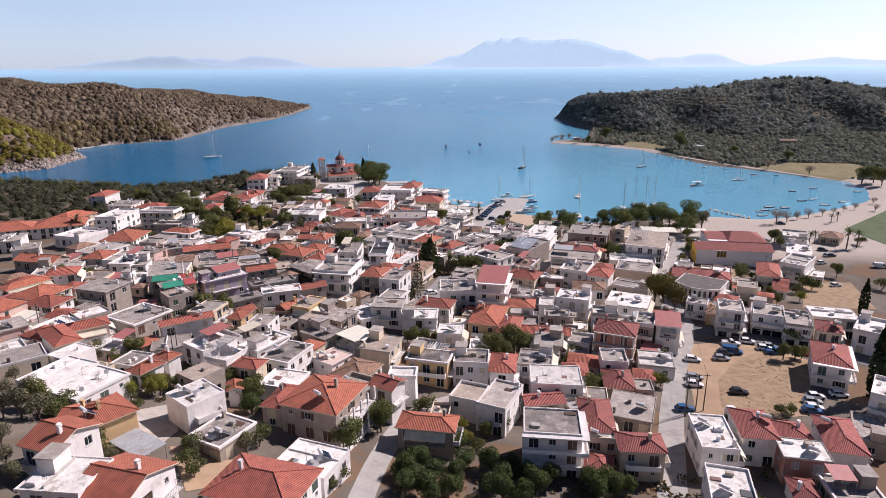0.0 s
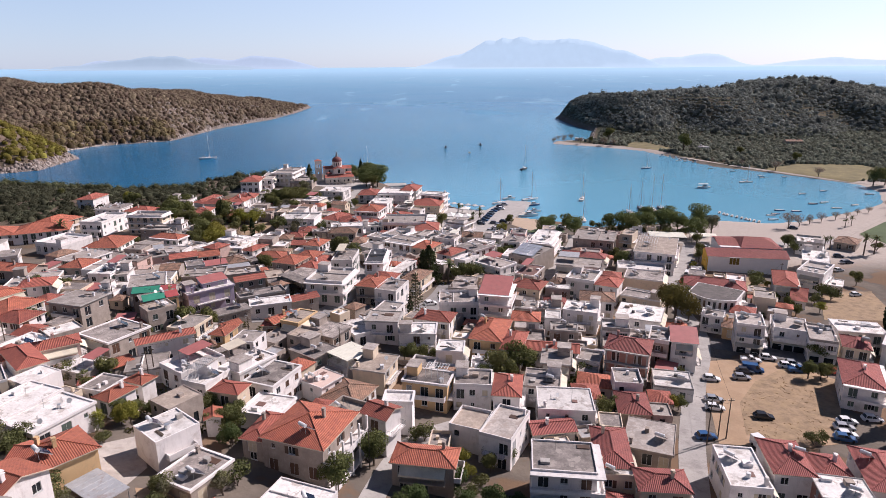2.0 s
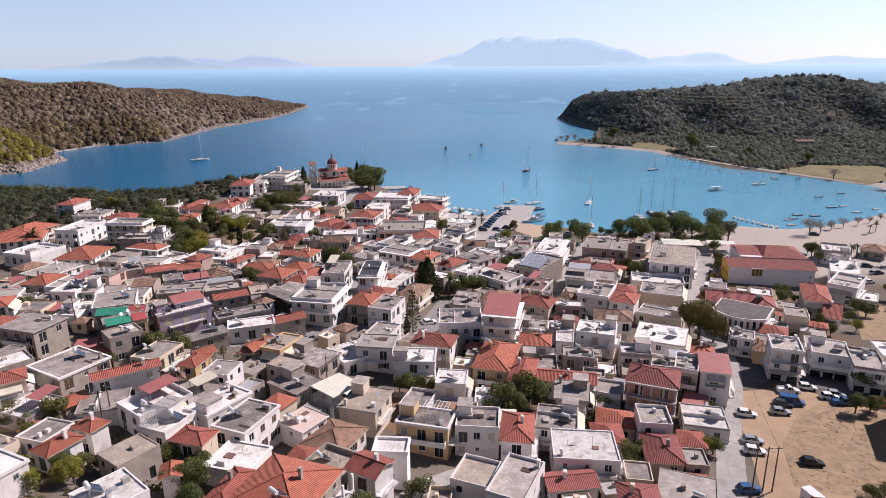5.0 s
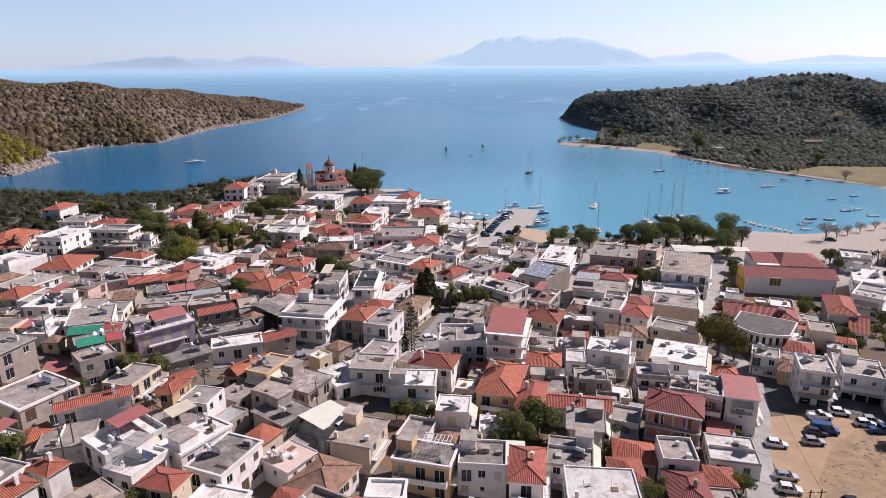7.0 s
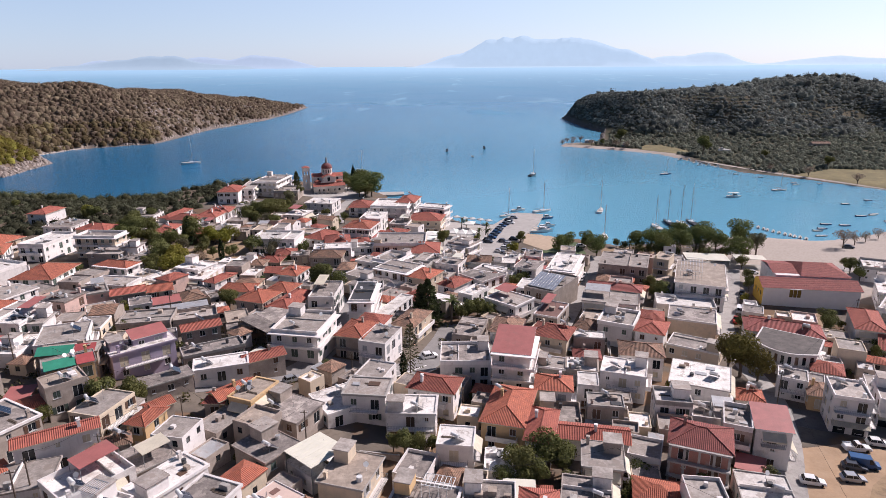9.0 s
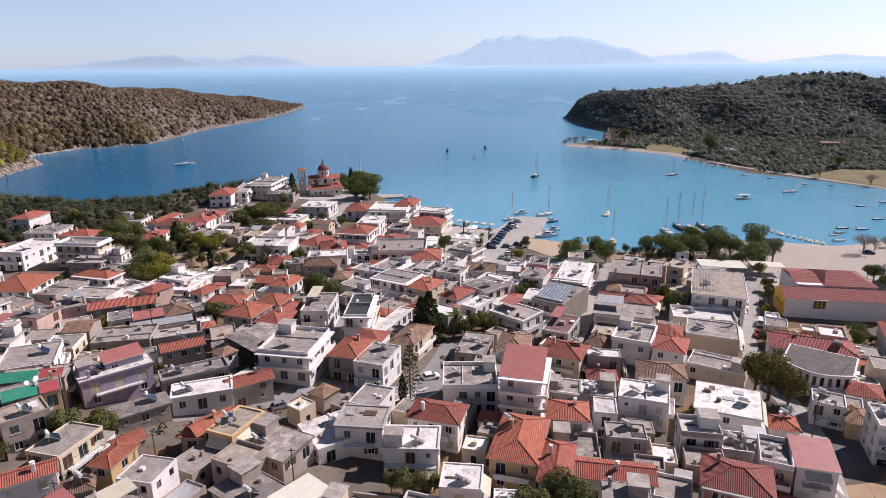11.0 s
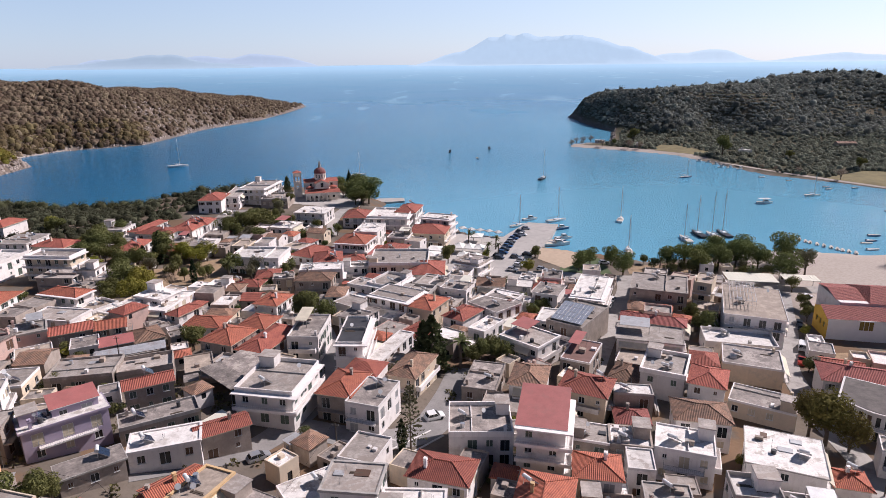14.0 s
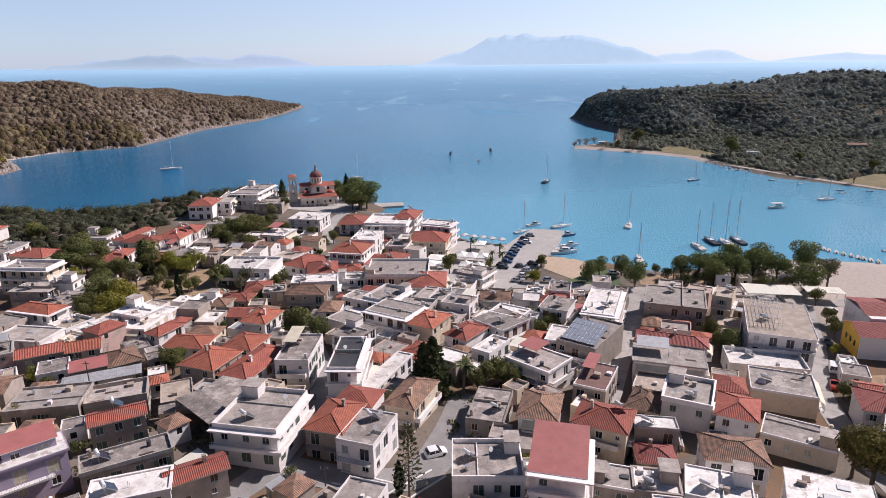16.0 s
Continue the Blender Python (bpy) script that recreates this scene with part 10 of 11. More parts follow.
def church(x, y, rot):
    g = ground_z(x, y)
    top = thing("church", "peach-plastered domed church with red roofs and an arcade", "church", x, y, g, rot)
    ar = Mesh()
    arch_wall(ar, -9, 9, -9.5, 0, 4.6, 8)
    ar.box(-9, -9.1, 4.2, 9, -6.1, 4.6)
    part("arcade", ar, STONE, top)
    rf = Mesh()
    tiled(rf, [(-9.4, -10, 4.55), (9.4, -10, 4.55), (9.0, -6, 5.9), (-9.0, -6, 5.9)])
    part("arcade_roof", rf, TILE["red"], top)
    body = Mesh()
    body.box(-8.5, -6, -1.5, 8.5, 9, 6.2)
    part("nave", body, STONE, top)
    arm = Mesh()
    for a, b, c, d in ((-3.6, -7, 3.6, 10), (-8.8, -2.2, 8.8, 5)):
        arm.box(a, b, 6.2, c, d, 9.0)
    part("cross_arm", arm, STONE, top)
    for k, (w, d, cy, ax) in enumerate(((7.2, 17, 1.5, 1), (17.6, 7.2, 1.4, 0))):
        H = (w if ax else d) / 2 * 0.42
        r = Mesh()
        W, D = w / 2 + 0.3, d / 2 + 0.3
        if ax:
            tiled(r, [(W, cy - D, 9), (W, cy + D, 9), (0, cy + D, 9 + H), (0, cy - D, 9 + H)]), tiled(r, [(-W, cy + D, 9), (-W, cy - D, 9), (0, cy - D, 9 + H), (0, cy + D, 9 + H)])
            r.face([(-W + 0.3, cy - D + 0.3, 9), (W - 0.3, cy - D + 0.3, 9), (0, cy - D + 0.3, 9 + H)], 1)
        else:
            tiled(r, [(-W, cy - D, 9), (W, cy - D, 9), (W, cy, 9 + H), (-W, cy, 9 + H)]), tiled(r, [(W, cy + D, 9), (-W, cy + D, 9), (-W, cy, 9 + H), (W, cy, 9 + H)])
            r.face([(W - 0.3, cy - D + 0.3, 9), (W - 0.3, cy + D - 0.3, 9), (W - 0.3, cy, 9 + H)], 1), r.face([(-W + 0.3, cy + D - 0.3, 9), (-W + 0.3, cy - D + 0.3, 9), (-W + 0.3, cy, 9 + H)], 1)
        part("roof", r, [TILE["red"], STONE], top)
    for a, b in ((-6.2, -4.3), (6.2, -4.3), (-6.2, 7), (6.2, 7)):
        r = Mesh()
        dome(r, a, b, 6.2, 2.2, squash=0.55)
        part("corner_roof", r, TILE["red"], top)
    dr = Mesh()
    for k in range(12):
        a0, a1 = 2 * math.pi * k / 12, 2 * math.pi * (k + 1) / 12
        p, q = (3.1 * math.cos(a0), 1.4 + 3.1 * math.sin(a0)), (3.1 * math.cos(a1), 1.4 + 3.1 * math.sin(a1))
        L = math.dist(p, q)
        facade(dr, p[0], p[1], (q[0] - p[0]) / L, (q[1] - p[1]) / L, L, 9, 13.4, [(L * 0.32, 10.8, L * 0.68, 12.8)], 0, 0.3)
    part("drum", dr, STONE, top)
    gl = Mesh()
    gl.beam((0, 1.4, 10), (0, 1.4, 13.2), 2.75, 0, 12)
    part("drum_glass", gl, GLASS, top)
    dm = Mesh()
    dm.beam((0, 1.4, 13.4), (0, 1.4, 13.7), 3.35, 0, 16)
    dome(dm, 0, 1.4, 13.7, 3.2, squash=0.85)
    part("dome", dm, CHURCHRED, top)
    cr = Mesh()
    cr.beam((0, 1.4, 16.3), (0, 1.4, 17.9), 0.08), cr.beam((-0.45, 1.4, 17.3), (0.45, 1.4, 17.3), 0.07)
    part("cross", cr, STEEL, top)
    ln = Mesh()
    ln.beam((0, 1.4, 16.2), (0, 1.4, 19.6), 0.95, 0, 10, 0.35)
    part("lantern", ln, RAIL, top, "dark tapered lantern on the dome")
    for k in range(5):
        wn_ = Mesh()
        wn_.box(-6.6 + k * 3.0, -6.06, 1.0, -5.4 + k * 3.0, -6.0, 3.6)
        part("window", wn_, GLASS, top)
    for u in (-5.5, 5.5):
        wn_ = Mesh()
        wn_.box(u - 0.6, -2.26, 6.8, u + 0.6, -2.2, 8.4)
        part("window", wn_, GLASS, top)
    wn_ = Mesh()
    wn_.box(-0.7, -7.06, 6.9, 0.7, -7.0, 9.2)
    part("window", wn_, GLASS, top)


church(-67, 421, 16)


def bell_tower(x, y, rot):
    top = thing("bell_tower", "slim peach bell tower with open arches", "tower", x, y, ground_z(x, y), rot)
    s = Mesh()
    h1, h2 = 8.5, 13.0
    for ox, oy, ux, uy in ((-2, -2, 1, 0), (2, -2, 0, 1), (2, 2, -1, 0), (-2, 2, 0, -1)):
        facade(s, ox, oy, ux, uy, 4, -1.5, h2, [(0.7, h1, 1.7, h1 + 2.8), (2.3, h1, 3.3, h1 + 2.8), (1.5, 4.2, 2.5, 6.2)], 0, 0.5)
    part("shaft", s, STONE, top)
    c = Mesh()
    c.box(-2.3, -2.3, h2, 2.3, 2.3, h2 + 0.35), c.box(-2.2, -2.2, h1 - 0.6, 2.2, 2.2, h1 - 0.35)
    part("cornice", c, STONE, top)
    r = Mesh()
    for a, b in (((-2.3, -2.3), (2.3, -2.3)), ((2.3, -2.3), (2.3, 2.3)), ((2.3, 2.3), (-2.3, 2.3)), ((-2.3, 2.3), (-2.3, -2.3))):
        tiled(r, [(*a, h2 + 0.35), (*b, h2 + 0.35), (0, 0, h2 + 1.5)])
    part("roof", r, TILE["red"], top)


bell_tower(-79.5, 421, 16)


# ---- hall by the beach ----
def hall(x, y, rot):
    """x, y: the left end of its long front wall."""
    top = thing("hall", "long white hall with red roofs and a yellow end wall", "hall", x, y, ground_z(x, y), rot)
    w = Mesh()
    facade(w, 0, 0, 1, 0, 28.5, -1, 6.2, [(7.8, 3.0, 11.4, 5.8)])
    facade(w, 28.5, 0, 0, 1, 10, -1, 6.2, [])
    facade(w, 28.5, 10, -1, 0, 28.5, -1, 6.2, [])
    part("wall", w, mat("hall_whitewash", (0.80, 0.80, 0.79), var=0.04), top)
    e = Mesh()
    facade(e, 0, 10, 0, -1, 10, -1, 6.2, [(2, 2.5, 3, 4), (4.5, 2.5, 5.5, 4), (7, 2.5, 8, 4)])
    e.face([(0, 10, 6.2), (0, 0, 6.2), (0, 5, 8.0)])
    part("end_wall", e, mat("yellow_plaster", (0.68, 0.42, 0.06), var=0.06), top, "deep yellow end wall")
    g = Mesh()
    g.box(7.8, 0.05, 3.0, 11.4, 0.2, 5.8)
    win = part("window", g, mat("amber_glass", (0.16, 0.11, 0.02), rough=0.2, bump=0), top, "wide amber window under a small hood")
    f = Mesh()
    f.box(7.4, -0.9, 5.85, 11.8, 0.05, 6.05)
    part("hood", f, FRAME, win)
    for k in range(4):
        b = Mesh()
        b.box(7.75 + k * 1.18, -0.03, 3.0, 7.86 + k * 1.18, 0.05, 5.8)
        part("mullion", b, FRAME, win)
    r = Mesh()
    tiled(r, [(-0.6, -0.6, 6.1), (29.1, -0.6, 6.1), (29.1, 5, 8.1), (-0.6, 5, 8.1)])
    tiled(r, [(29.1, 10.6, 6.1), (-0.6, 10.6, 6.1), (-0.6, 5, 8.1), (29.1, 5, 8.1)])
    r.face([(-0.6, -0.6, 5.95), (29.1, -0.6, 5.95), (29.1, -0.6, 6.1), (-0.6, -0.6, 6.1)], 1)
    r.face([(28.5, 0, 6.1), (28.5, 10, 6.1), (28.5, 5, 8.0)], 1)
    part("roof", r, [TILE["rose"], WALL["white"]], top)
    b = Mesh()
    b.box(6.5, 10.003, -1, 29, 26, 7.2)
    part("rear_block", b, WALL["white"], top)
    r = Mesh()
    tiled(r, [(14, 9.6, 7.3), (29.6, 9.6, 7.3), (24, 18, 9.8), (17, 18, 9.8)]), tiled(r, [(29.6, 9.6, 7.3), (29.6, 26.6, 7.3), (24, 18, 9.8)])
    tiled(r, [(29.6, 26.6, 7.3), (14, 26.6, 7.3), (17, 18, 9.8), (24, 18, 9.8)]), tiled(r, [(14, 26.6, 7.3), (14, 9.6, 7.3), (17, 18, 9.8)])
    tiled(r, [(6, 12, 7.25), (14, 12, 7.25), (14, 19, 8.6), (6, 19, 8.6)]), tiled(r, [(14, 26.5, 7.25), (6, 26.5, 7.25), (6, 19, 8.6), (14, 19, 8.6)])
    part("rear_roof", r, TILE["rose"], top)


hall(103.6, 242.6, -10.5)


# ---- on the roofs: solar water heaters ----
def heater():
    top = tagged(new("solar_water_heater"), "solar water heater with dark collector and white tank", "water heater", "roof heaters")
    t, f = Mesh(), Mesh()
    for k in (-1, 1):
        # a flat box: dark glass towards the sun, pale sheet metal behind and at the edges
        p, b = Mesh(), Mesh()
        q = [(k * 0.55 - 0.52, -0.9, 0.25), (k * 0.55 + 0.52, -0.9, 0.25), (k * 0.55 + 0.52, 0.55, 1.35), (k * 0.55 - 0.52, 0.55, 1.35)]
        back = [(a, v + 0.06, z - 0.1) for a, v, z in q]
        p.face(q)
        b.face(back[::-1])
        for a in range(4):
            b.face([back[a], back[(a + 1) % 4], q[(a + 1) % 4], q[a]])
        c = part("collector", p, PANEL, top)
        part("back_sheet", b, FLAT["sheet"], c, "pale sheet-metal back")
    t.beam((-0.8, 0.75, 1.55), (0.8, 0.75, 1.55), 0.31, 0, 12)
    part("tank", t, FRAME, top)
    for a in (-0.7, 0.7):
        f.beam((a, -0.9, 0), (a, 0.6, 1.2), 0.03), f.beam((a, 0.75, 0), (a, 0.75, 1.3), 0.03)
    part("stand", f, STEEL, top)
    return top


first = heater()
for k, (hx, hy, hz, rot, dx, dy, r, tiledroof) in enumerate(ROOFTOPS):
    a = radians(rot)
    u, v = dx * math.cos(r * 6.28), dy * math.sin(r * 6.28)
    m = pose(hx + u * math.cos(a) - v * math.sin(a), hy + u * math.sin(a) + v * math.cos(a), hz, 0, 0, 130 + 30 * (r - 0.5))
    if k == 0:
        first.matrix_basis = m
    else:
        copy_thing(first, m)


# ---- parasols and beach umbrellas on the waterfront ----
def parasol(x, y, rot, s):
    top = thing("parasol", "square white cafe parasol on a pole", "parasol", x, y, max(ground_z(x, y), 1.2), rot, "waterfront parasols")
    p, c = Mesh(), Mesh()
    p.beam((0, 0, -0.3), (0, 0, 2.9), 0.05)
    part("pole", p, STEEL, top)
    q = [(-s, -s), (s, -s), (s, s), (-s, s)]
    for a, b in zip(q, q[1:] + q[:1]):
        c.face([(*a, 2.3), (*b, 2.3), (0, 0, 3.1)]), c.face([(*a, 2.05), (*b, 2.05), (*b, 2.3), (*a, 2.3)])
    part("canopy", c, CANVAS, top)


def marquee(x, y, rot, w, d, h, rise, label="white peaked canvas marquee over cafe tables"):
    """A square tent roof on four posts, its cloth sagging a little between ridge and eave."""
    top = thing("marquee", label, "marquee", x, y, max(ground_z(x, y), 1.2), rot, "waterfront marquees")
    for u, v in ((-1, -1), (1, -1), (1, 1), (-1, 1)):
        p = Mesh()
        p.beam((u * (w / 2 - 0.1), v * (d / 2 - 0.1), -0.3), (u * (w / 2 - 0.1), v * (d / 2 - 0.1), h), 0.05)
        part("post", p, STEEL, top)
    c = Mesh()
    rings = [(1.0, h - 0.3), (1.0, h), (0.55, h + rise * 0.33), (0.22, h + rise * 0.68), (0.0, h + rise)]
    for (a, za), (b, zb) in zip(rings, rings[1:]):
        q = [(-w / 2, -d / 2), (w / 2, -d / 2), (w / 2, d / 2), (-w / 2, d / 2)]
        for (ax, ay), (bx, by) in zip(q, q[1:] + q[:1]):
            c.face([(ax * a, ay * a, za), (bx * a, by * a, za), (bx * b, by * b, zb), (ax * b, ay * b, zb)] if b else [(ax * a, ay * a, za), (bx * a, by * a, za), (0, 0, zb)])
    part("canopy", c, TENT, top)


TENT = mat("tent_canvas", (0.80, 0.78, 0.73), rough=0.9, var=0.06, stain=((0.6, 0.55, 0.48), 0.3))
for px, py, pw, pd in ((5.6, 326.5, 3.9, 6.5), (9.6, 325.6, 3.9, 6.5), (13.6, 324.7, 3.9, 6.5), (6.8, 314.5, 4.4, 5.5), (11.3, 313.0, 4.4, 5.5)):
    marquee(px, py, -12, pw, pd, 2.7, 1.5)
marquee(13.4, 341.5, -12, 5, 6.5, 3.0, 1.0)
marquee(-3.6, 320.5, -14, 6.5, 6.5, 3.2, 0.7, "large white awning over a cafe terrace")
marquee(-5.4, 313.6, -14, 6.0, 6.5, 3.0, 0.6, "large white awning over a cafe terrace")
for k in range(5):
    parasol(8 + 3.8 * k, 356.5 - 1.6 * k, 20, 1.5)

# garden shrubs
tree("broad", 82.2, 273.2, 1.7, 1617)
tree("bush", -105.9, 219.0, 3.3, 1618)
tree("broad", -59.2, 322.8, 3.8, 1619)
tree("bush", -121.2, 160.1, 1.7, 1620)
tree("bush", -107.6, 229.7, 3.2, 1621)
tree("broad", 54.8, 170.2, 3.2, 1622)
tree("broad", -87.8, 322.8, 3.1, 1623)
tree("citrus", -60.2, 252.2, 3.2, 1624)
tree("bush", -98.2, 241.2, 3.6, 1625)
tree("citrus", -62.6, 116.4, 3.2, 1626)
tree("bush", -13.8, 274.2, 2.3, 1627)
tree("bush", -52.1, 115.9, 2.6, 1629)
tree("bush", -47.5, 212.5, 2.5, 1630)
tree("broad", -49.2, 263.8, 2.5, 1631)
tree("bush", -67.5, 120.7, 3.2, 1632)
tree("bush", 21.2, 284.8, 3.6, 1633)
tree("citrus", -22.8, 119.6, 3.4, 1634)
tree("broad", -85.6, 190.6, 2.5, 1635)
tree("lime", 13.2, 193.8, 2.8, 1636)
tree("bush", -16.5, 179.1, 3.3, 1637)
tree("broad", -98.8, 303.2, 3.6, 1638)
tree("bush", -18.2, 319.2, 3.6, 1639)
tree("bush", -55.8, 309.2, 3, 1641)
tree("broad", 51.8, 132.2, 3.4, 1643)
tree("bush", 72.2, 259.2, 2.9, 1644)
tree("broad", -56.8, 309.2, 3.9, 1645)
tree("broad", -77.8, 322.8, 4.5, 1646)
tree("citrus", -15.2, 249.8, 2.4, 1647)
tree("citrus", -117.7, 153.4, 2.7, 1648)
tree("citrus", -16.2, 303.2, 1.7, 1649)
tree("bush", -16.8, 112.2, 2.9, 1650)
tree("citrus", -30.8, 205.1, 2.7, 1651)
tree("lime", -87.6, 217.0, 2.9, 1652)
tree("citrus", 101.8, 224.8, 2.6, 1653)
tree("citrus", -67.7, 127.6, 2.8, 1654)
tree("lime", 52.2, 181.2, 3.1, 1655)
tree("lime", -23.8, 330.2, 2.8, 1656)
tree("broad", -121.0, 126.0, 1.7, 1657)
tree("broad", 3.8, 225.8, 1.8, 1658)
tree("bush", 77.8, 287.2, 2.9, 1659)
tree("citrus", 53.2, 275.8, 2.8, 1660)
tree("lime", -54.1, 191.5, 1.9, 1661)
tree("bush", -108.6, 151.5, 3.1, 1662)
tree("bush", -94.2, 215.5, 3.2, 1663)
tree("lime", -3.2, 263.2, 1.8, 1664)
tree("bush", 95.2, 258.8, 2.2, 1667)
tree("citrus", -95.7, 172.9, 3.4, 1668)
tree("citrus", 17.2, 220.2, 1.9, 1671)
tree("bush", 86.2, 185.2, 3.2, 1672)
tree("broad", -79.1, 184.8, 3.4, 1673)
tree("broad", -48.7, 110.6, 2.2, 1674)
tree("broad", -128.7, 110.8, 2.5, 1675)
tree("bush", 99.2, 191.2, 1.8, 1676)
tree("bush", 6.8, 175.2, 2.1, 1677)
tree("broad", 14.8, 193.2, 2.7, 1679)
tree("bush", 50.8, 148.2, 2.5, 1680)
tree("lime", 98.8, 244.2, 3.4, 1681)
tree("citrus", -48.2, 325.8, 3.3, 1682)
tree("lime", -48.3, 153.6, 3.3, 1683)
tree("broad", 38.2, 157.2, 2.5, 1684)
tree("bush", -23.8, 253.8, 2.4, 1685)
tree("lime", 19.2, 277.2, 3.4, 1686)
tree("bush", 89.2, 200.8, 2.7, 1687)
tree("lime", -105.4, 172.4, 1.8, 1688)
tree("bush", 23.2, 111.8, 2.1, 1690)
tree("citrus", -25.2, 259.2, 3.4, 1691)
tree("citrus", -12.2, 117.7, 3.1, 1692)
tree("bush", -61.2, 331.8, 3.8, 1693)
tree("broad", -118.3, 224.0, 2.4, 1694)
tree("bush", 109.8, 214.8, 3, 1695)
tree("bush", -70.2, 330.2, 4.4, 1696)
tree("bush", -12.2, 330.8, 2.4, 1697)
tree("bush", 57.2, 146.8, 3.5, 1698)
tree("bush", -103.2, 284.2, 4, 1699)
tree("bush", 87.2, 218.2, 2, 1700)
tree("lime", 6.8, 261.8, 2.2, 1701)
tree("citrus", 18.8, 271.2, 1.6, 1702)
tree("bush", -16.8, 304.2, 2, 1703)
tree("bush", 21.2, 143.8, 2.2, 1704)
tree("citrus", -105.0, 203.9, 2.9, 1705)
tree("bush", -42.2, 312.8, 1.8, 1706)

# trees and shrubs: kind, place, height
tree("pine", 48.8, 303.1, 7.7, 0)
tree("pine", 54.2, 309.5, 6.9, 1)
tree("pine", 62.0, 309.0, 7.7, 2)
tree("pine", 63.3, 297.5, 9.5, 3)
tree("pine", 81.6, 305.0, 9.5, 4)
tree("pine", 88.5, 307.2, 9.5, 5)
tree("pine", 90.6, 299.0, 9.0, 6)
tree("pine", 99.4, 302.8, 10.3, 7)
tree("pine", 106.6, 304.8, 10.3, 8)
tree("pine", 114.0, 303.0, 9.9, 9)
tree("pine", 126.0, 307.5, 12.9, 10)
tree("pine", 117.4, 292.0, 9.9, 11)
tree("pine", 103.0, 313.5, 10.3, 12)
tree("pine", 114.0, 313.0, 10.3, 13)
tree("pine", 96.0, 310.0, 8.6, 14)
tree("olive", 127.1, 295.5, 10, 12)
tree("olive", 107.4, 300.6, 5, 13)
tree("palm", 105.3, 289.7, 6, 14)
tree("palm", 77.7, 301.6, 6, 15)
tree("bush", 74.9, 310.7, 4, 19)
tree("broad", 35.0, 319.2, 5, 20)
tree("lime", 30.0, 303.0, 5, 21)
tree("palm", 12.1, 343.6, 5, 22)
tree("palm", 9.6, 337.1, 6, 23)
tree("palm", 20.8, 321.6, 6, 24)
tree("palm", 16.1, 316.0, 5, 25)
tree("lime", 15.9, 313.4, 3, 26)
tree("broad", -0.0, 317.3, 4, 27)
tree("broad", 2.5, 320.8, 5, 28)
tree("conifer", -3.7, 219.7, 14, 29)
tree("conifer", -5.7, 221.6, 12, 30)
tree("bush", -11.3, 213.8, 5, 31)
tree("broad", -37.9, 246.7, 10, 32)
tree("broad", -41.2, 248.7, 8, 33)
tree("broad", -34.3, 247.0, 7, 34)
tree("broad", -81.6, 340.1, 10.4, 35)
tree("broad", -76.6, 342.4, 10.4, 36)
tree("broad", -85.0, 333.3, 7.8, 37)
tree("broad", -74.8, 353.0, 6.5, 38)
tree("broad", -46.0, 344.3, 6, 39)
tree("broad", -48.3, 337.5, 5, 40)
tree("tamarisk", -80.6, 326.2, 6.5, 41)
tree("broad", -58.4, 332.5, 6.5, 42)
tree("bush", -54.4, 293.2, 5.2, 43)
tree("palm", -54.2, 296.3, 5.2, 44)
tree("broad", -55.1, 288.9, 5.2, 45)
tree("broad", -72.3, 291.3, 7.8, 46)
tree("broad", -74.9, 289.3, 6.5, 47)
tree("cypress", -81.8, 277.4, 9.1, 48)
tree("broad", -80.6, 281.9, 5.2, 49)
tree("lime", -95.7, 303.2, 7.8, 50)
tree("lime", -87.7, 305.2, 7.8, 51)
tree("lime", -92.7, 301.7, 6.5, 52)
tree("broad", -101.7, 300.2, 11.7, 53)
tree("cypress", -101.9, 298.9, 13, 54)
tree("tamarisk", -87.8, 273.2, 5, 55)
tree("broad", -101.7, 291.3, 6.5, 56)
tree("broad", -92.4, 291.1, 6.5, 57)
tree("lime", -94.7, 267.6, 9, 58)
tree("broad", -99.3, 267.2, 10, 59)
tree("broad", -99.7, 260.3, 7, 60)
tree("lime", -93.1, 270.2, 7, 61)
tree("broad", -114.7, 302.5, 7.8, 62)
tree("broad", -116.1, 296.0, 7.8, 63)
tree("broad", -130.6, 313.9, 10.4, 64)
tree("broad", -132.7, 308.7, 9.1, 65)
tree("broad", -132.8, 303.7, 6.5, 66)
tree("lime", -119.9, 289.4, 5.2, 67)
tree("broad", -162.3, 338.9, 7, 68)
tree("broad", -166.8, 340.7, 6, 69)
tree("broad", -61.9, 225.3, 7, 70)
tree("broad", -62.3, 230.0, 5, 71)
tree("palm", 3.0, 220.3, 9, 72)
tree("broad", 7.9, 223.6, 7, 73)
tree("broad", 6.2, 221.7, 6, 74)
tree("broad", 12.2, 223.1, 7, 75)
tree("broad", 15.1, 223.2, 5, 76)
tree("broad", 14.2, 233.3, 4, 77)
tree("broad", 24.0, 265.3, 5, 78)
tree("broad", 24.6, 252.7, 6, 79)
tree("broad", 28.7, 258.9, 5, 80)
tree("broad", 70.4, 242.4, 8, 81)
tree("broad", 70.0, 246.6, 6, 82)
tree("bush", 86.7, 221.0, 4, 83)
tree("broad", 105.2, 254.7, 5, 84)
tree("broad", 108.9, 262.2, 4, 85)
tree("broad", -54.7, 273.8, 5, 86)
tree("broad", -56.5, 271.1, 4, 87)
tree("cypress", -52.8, 428.7, 15, 88)
tree("pine", -43.3, 407.3, 15, 89)
tree("pine", -40.4, 413.3, 16, 90)
tree("broad", -46.5, 405.8, 8, 98)
tree("broad", -42.0, 404.6, 9, 99)
tree("pine", -48.5, 428.0, 13, 100)
tree("pine", -47.1, 409.5, 9, 91)
tree("broad", -55.5, 422.3, 8, 92)
tree("pine", -60.1, 440.1, 9, 93)
tree("cypress", -89.9, 438.2, 7, 94)
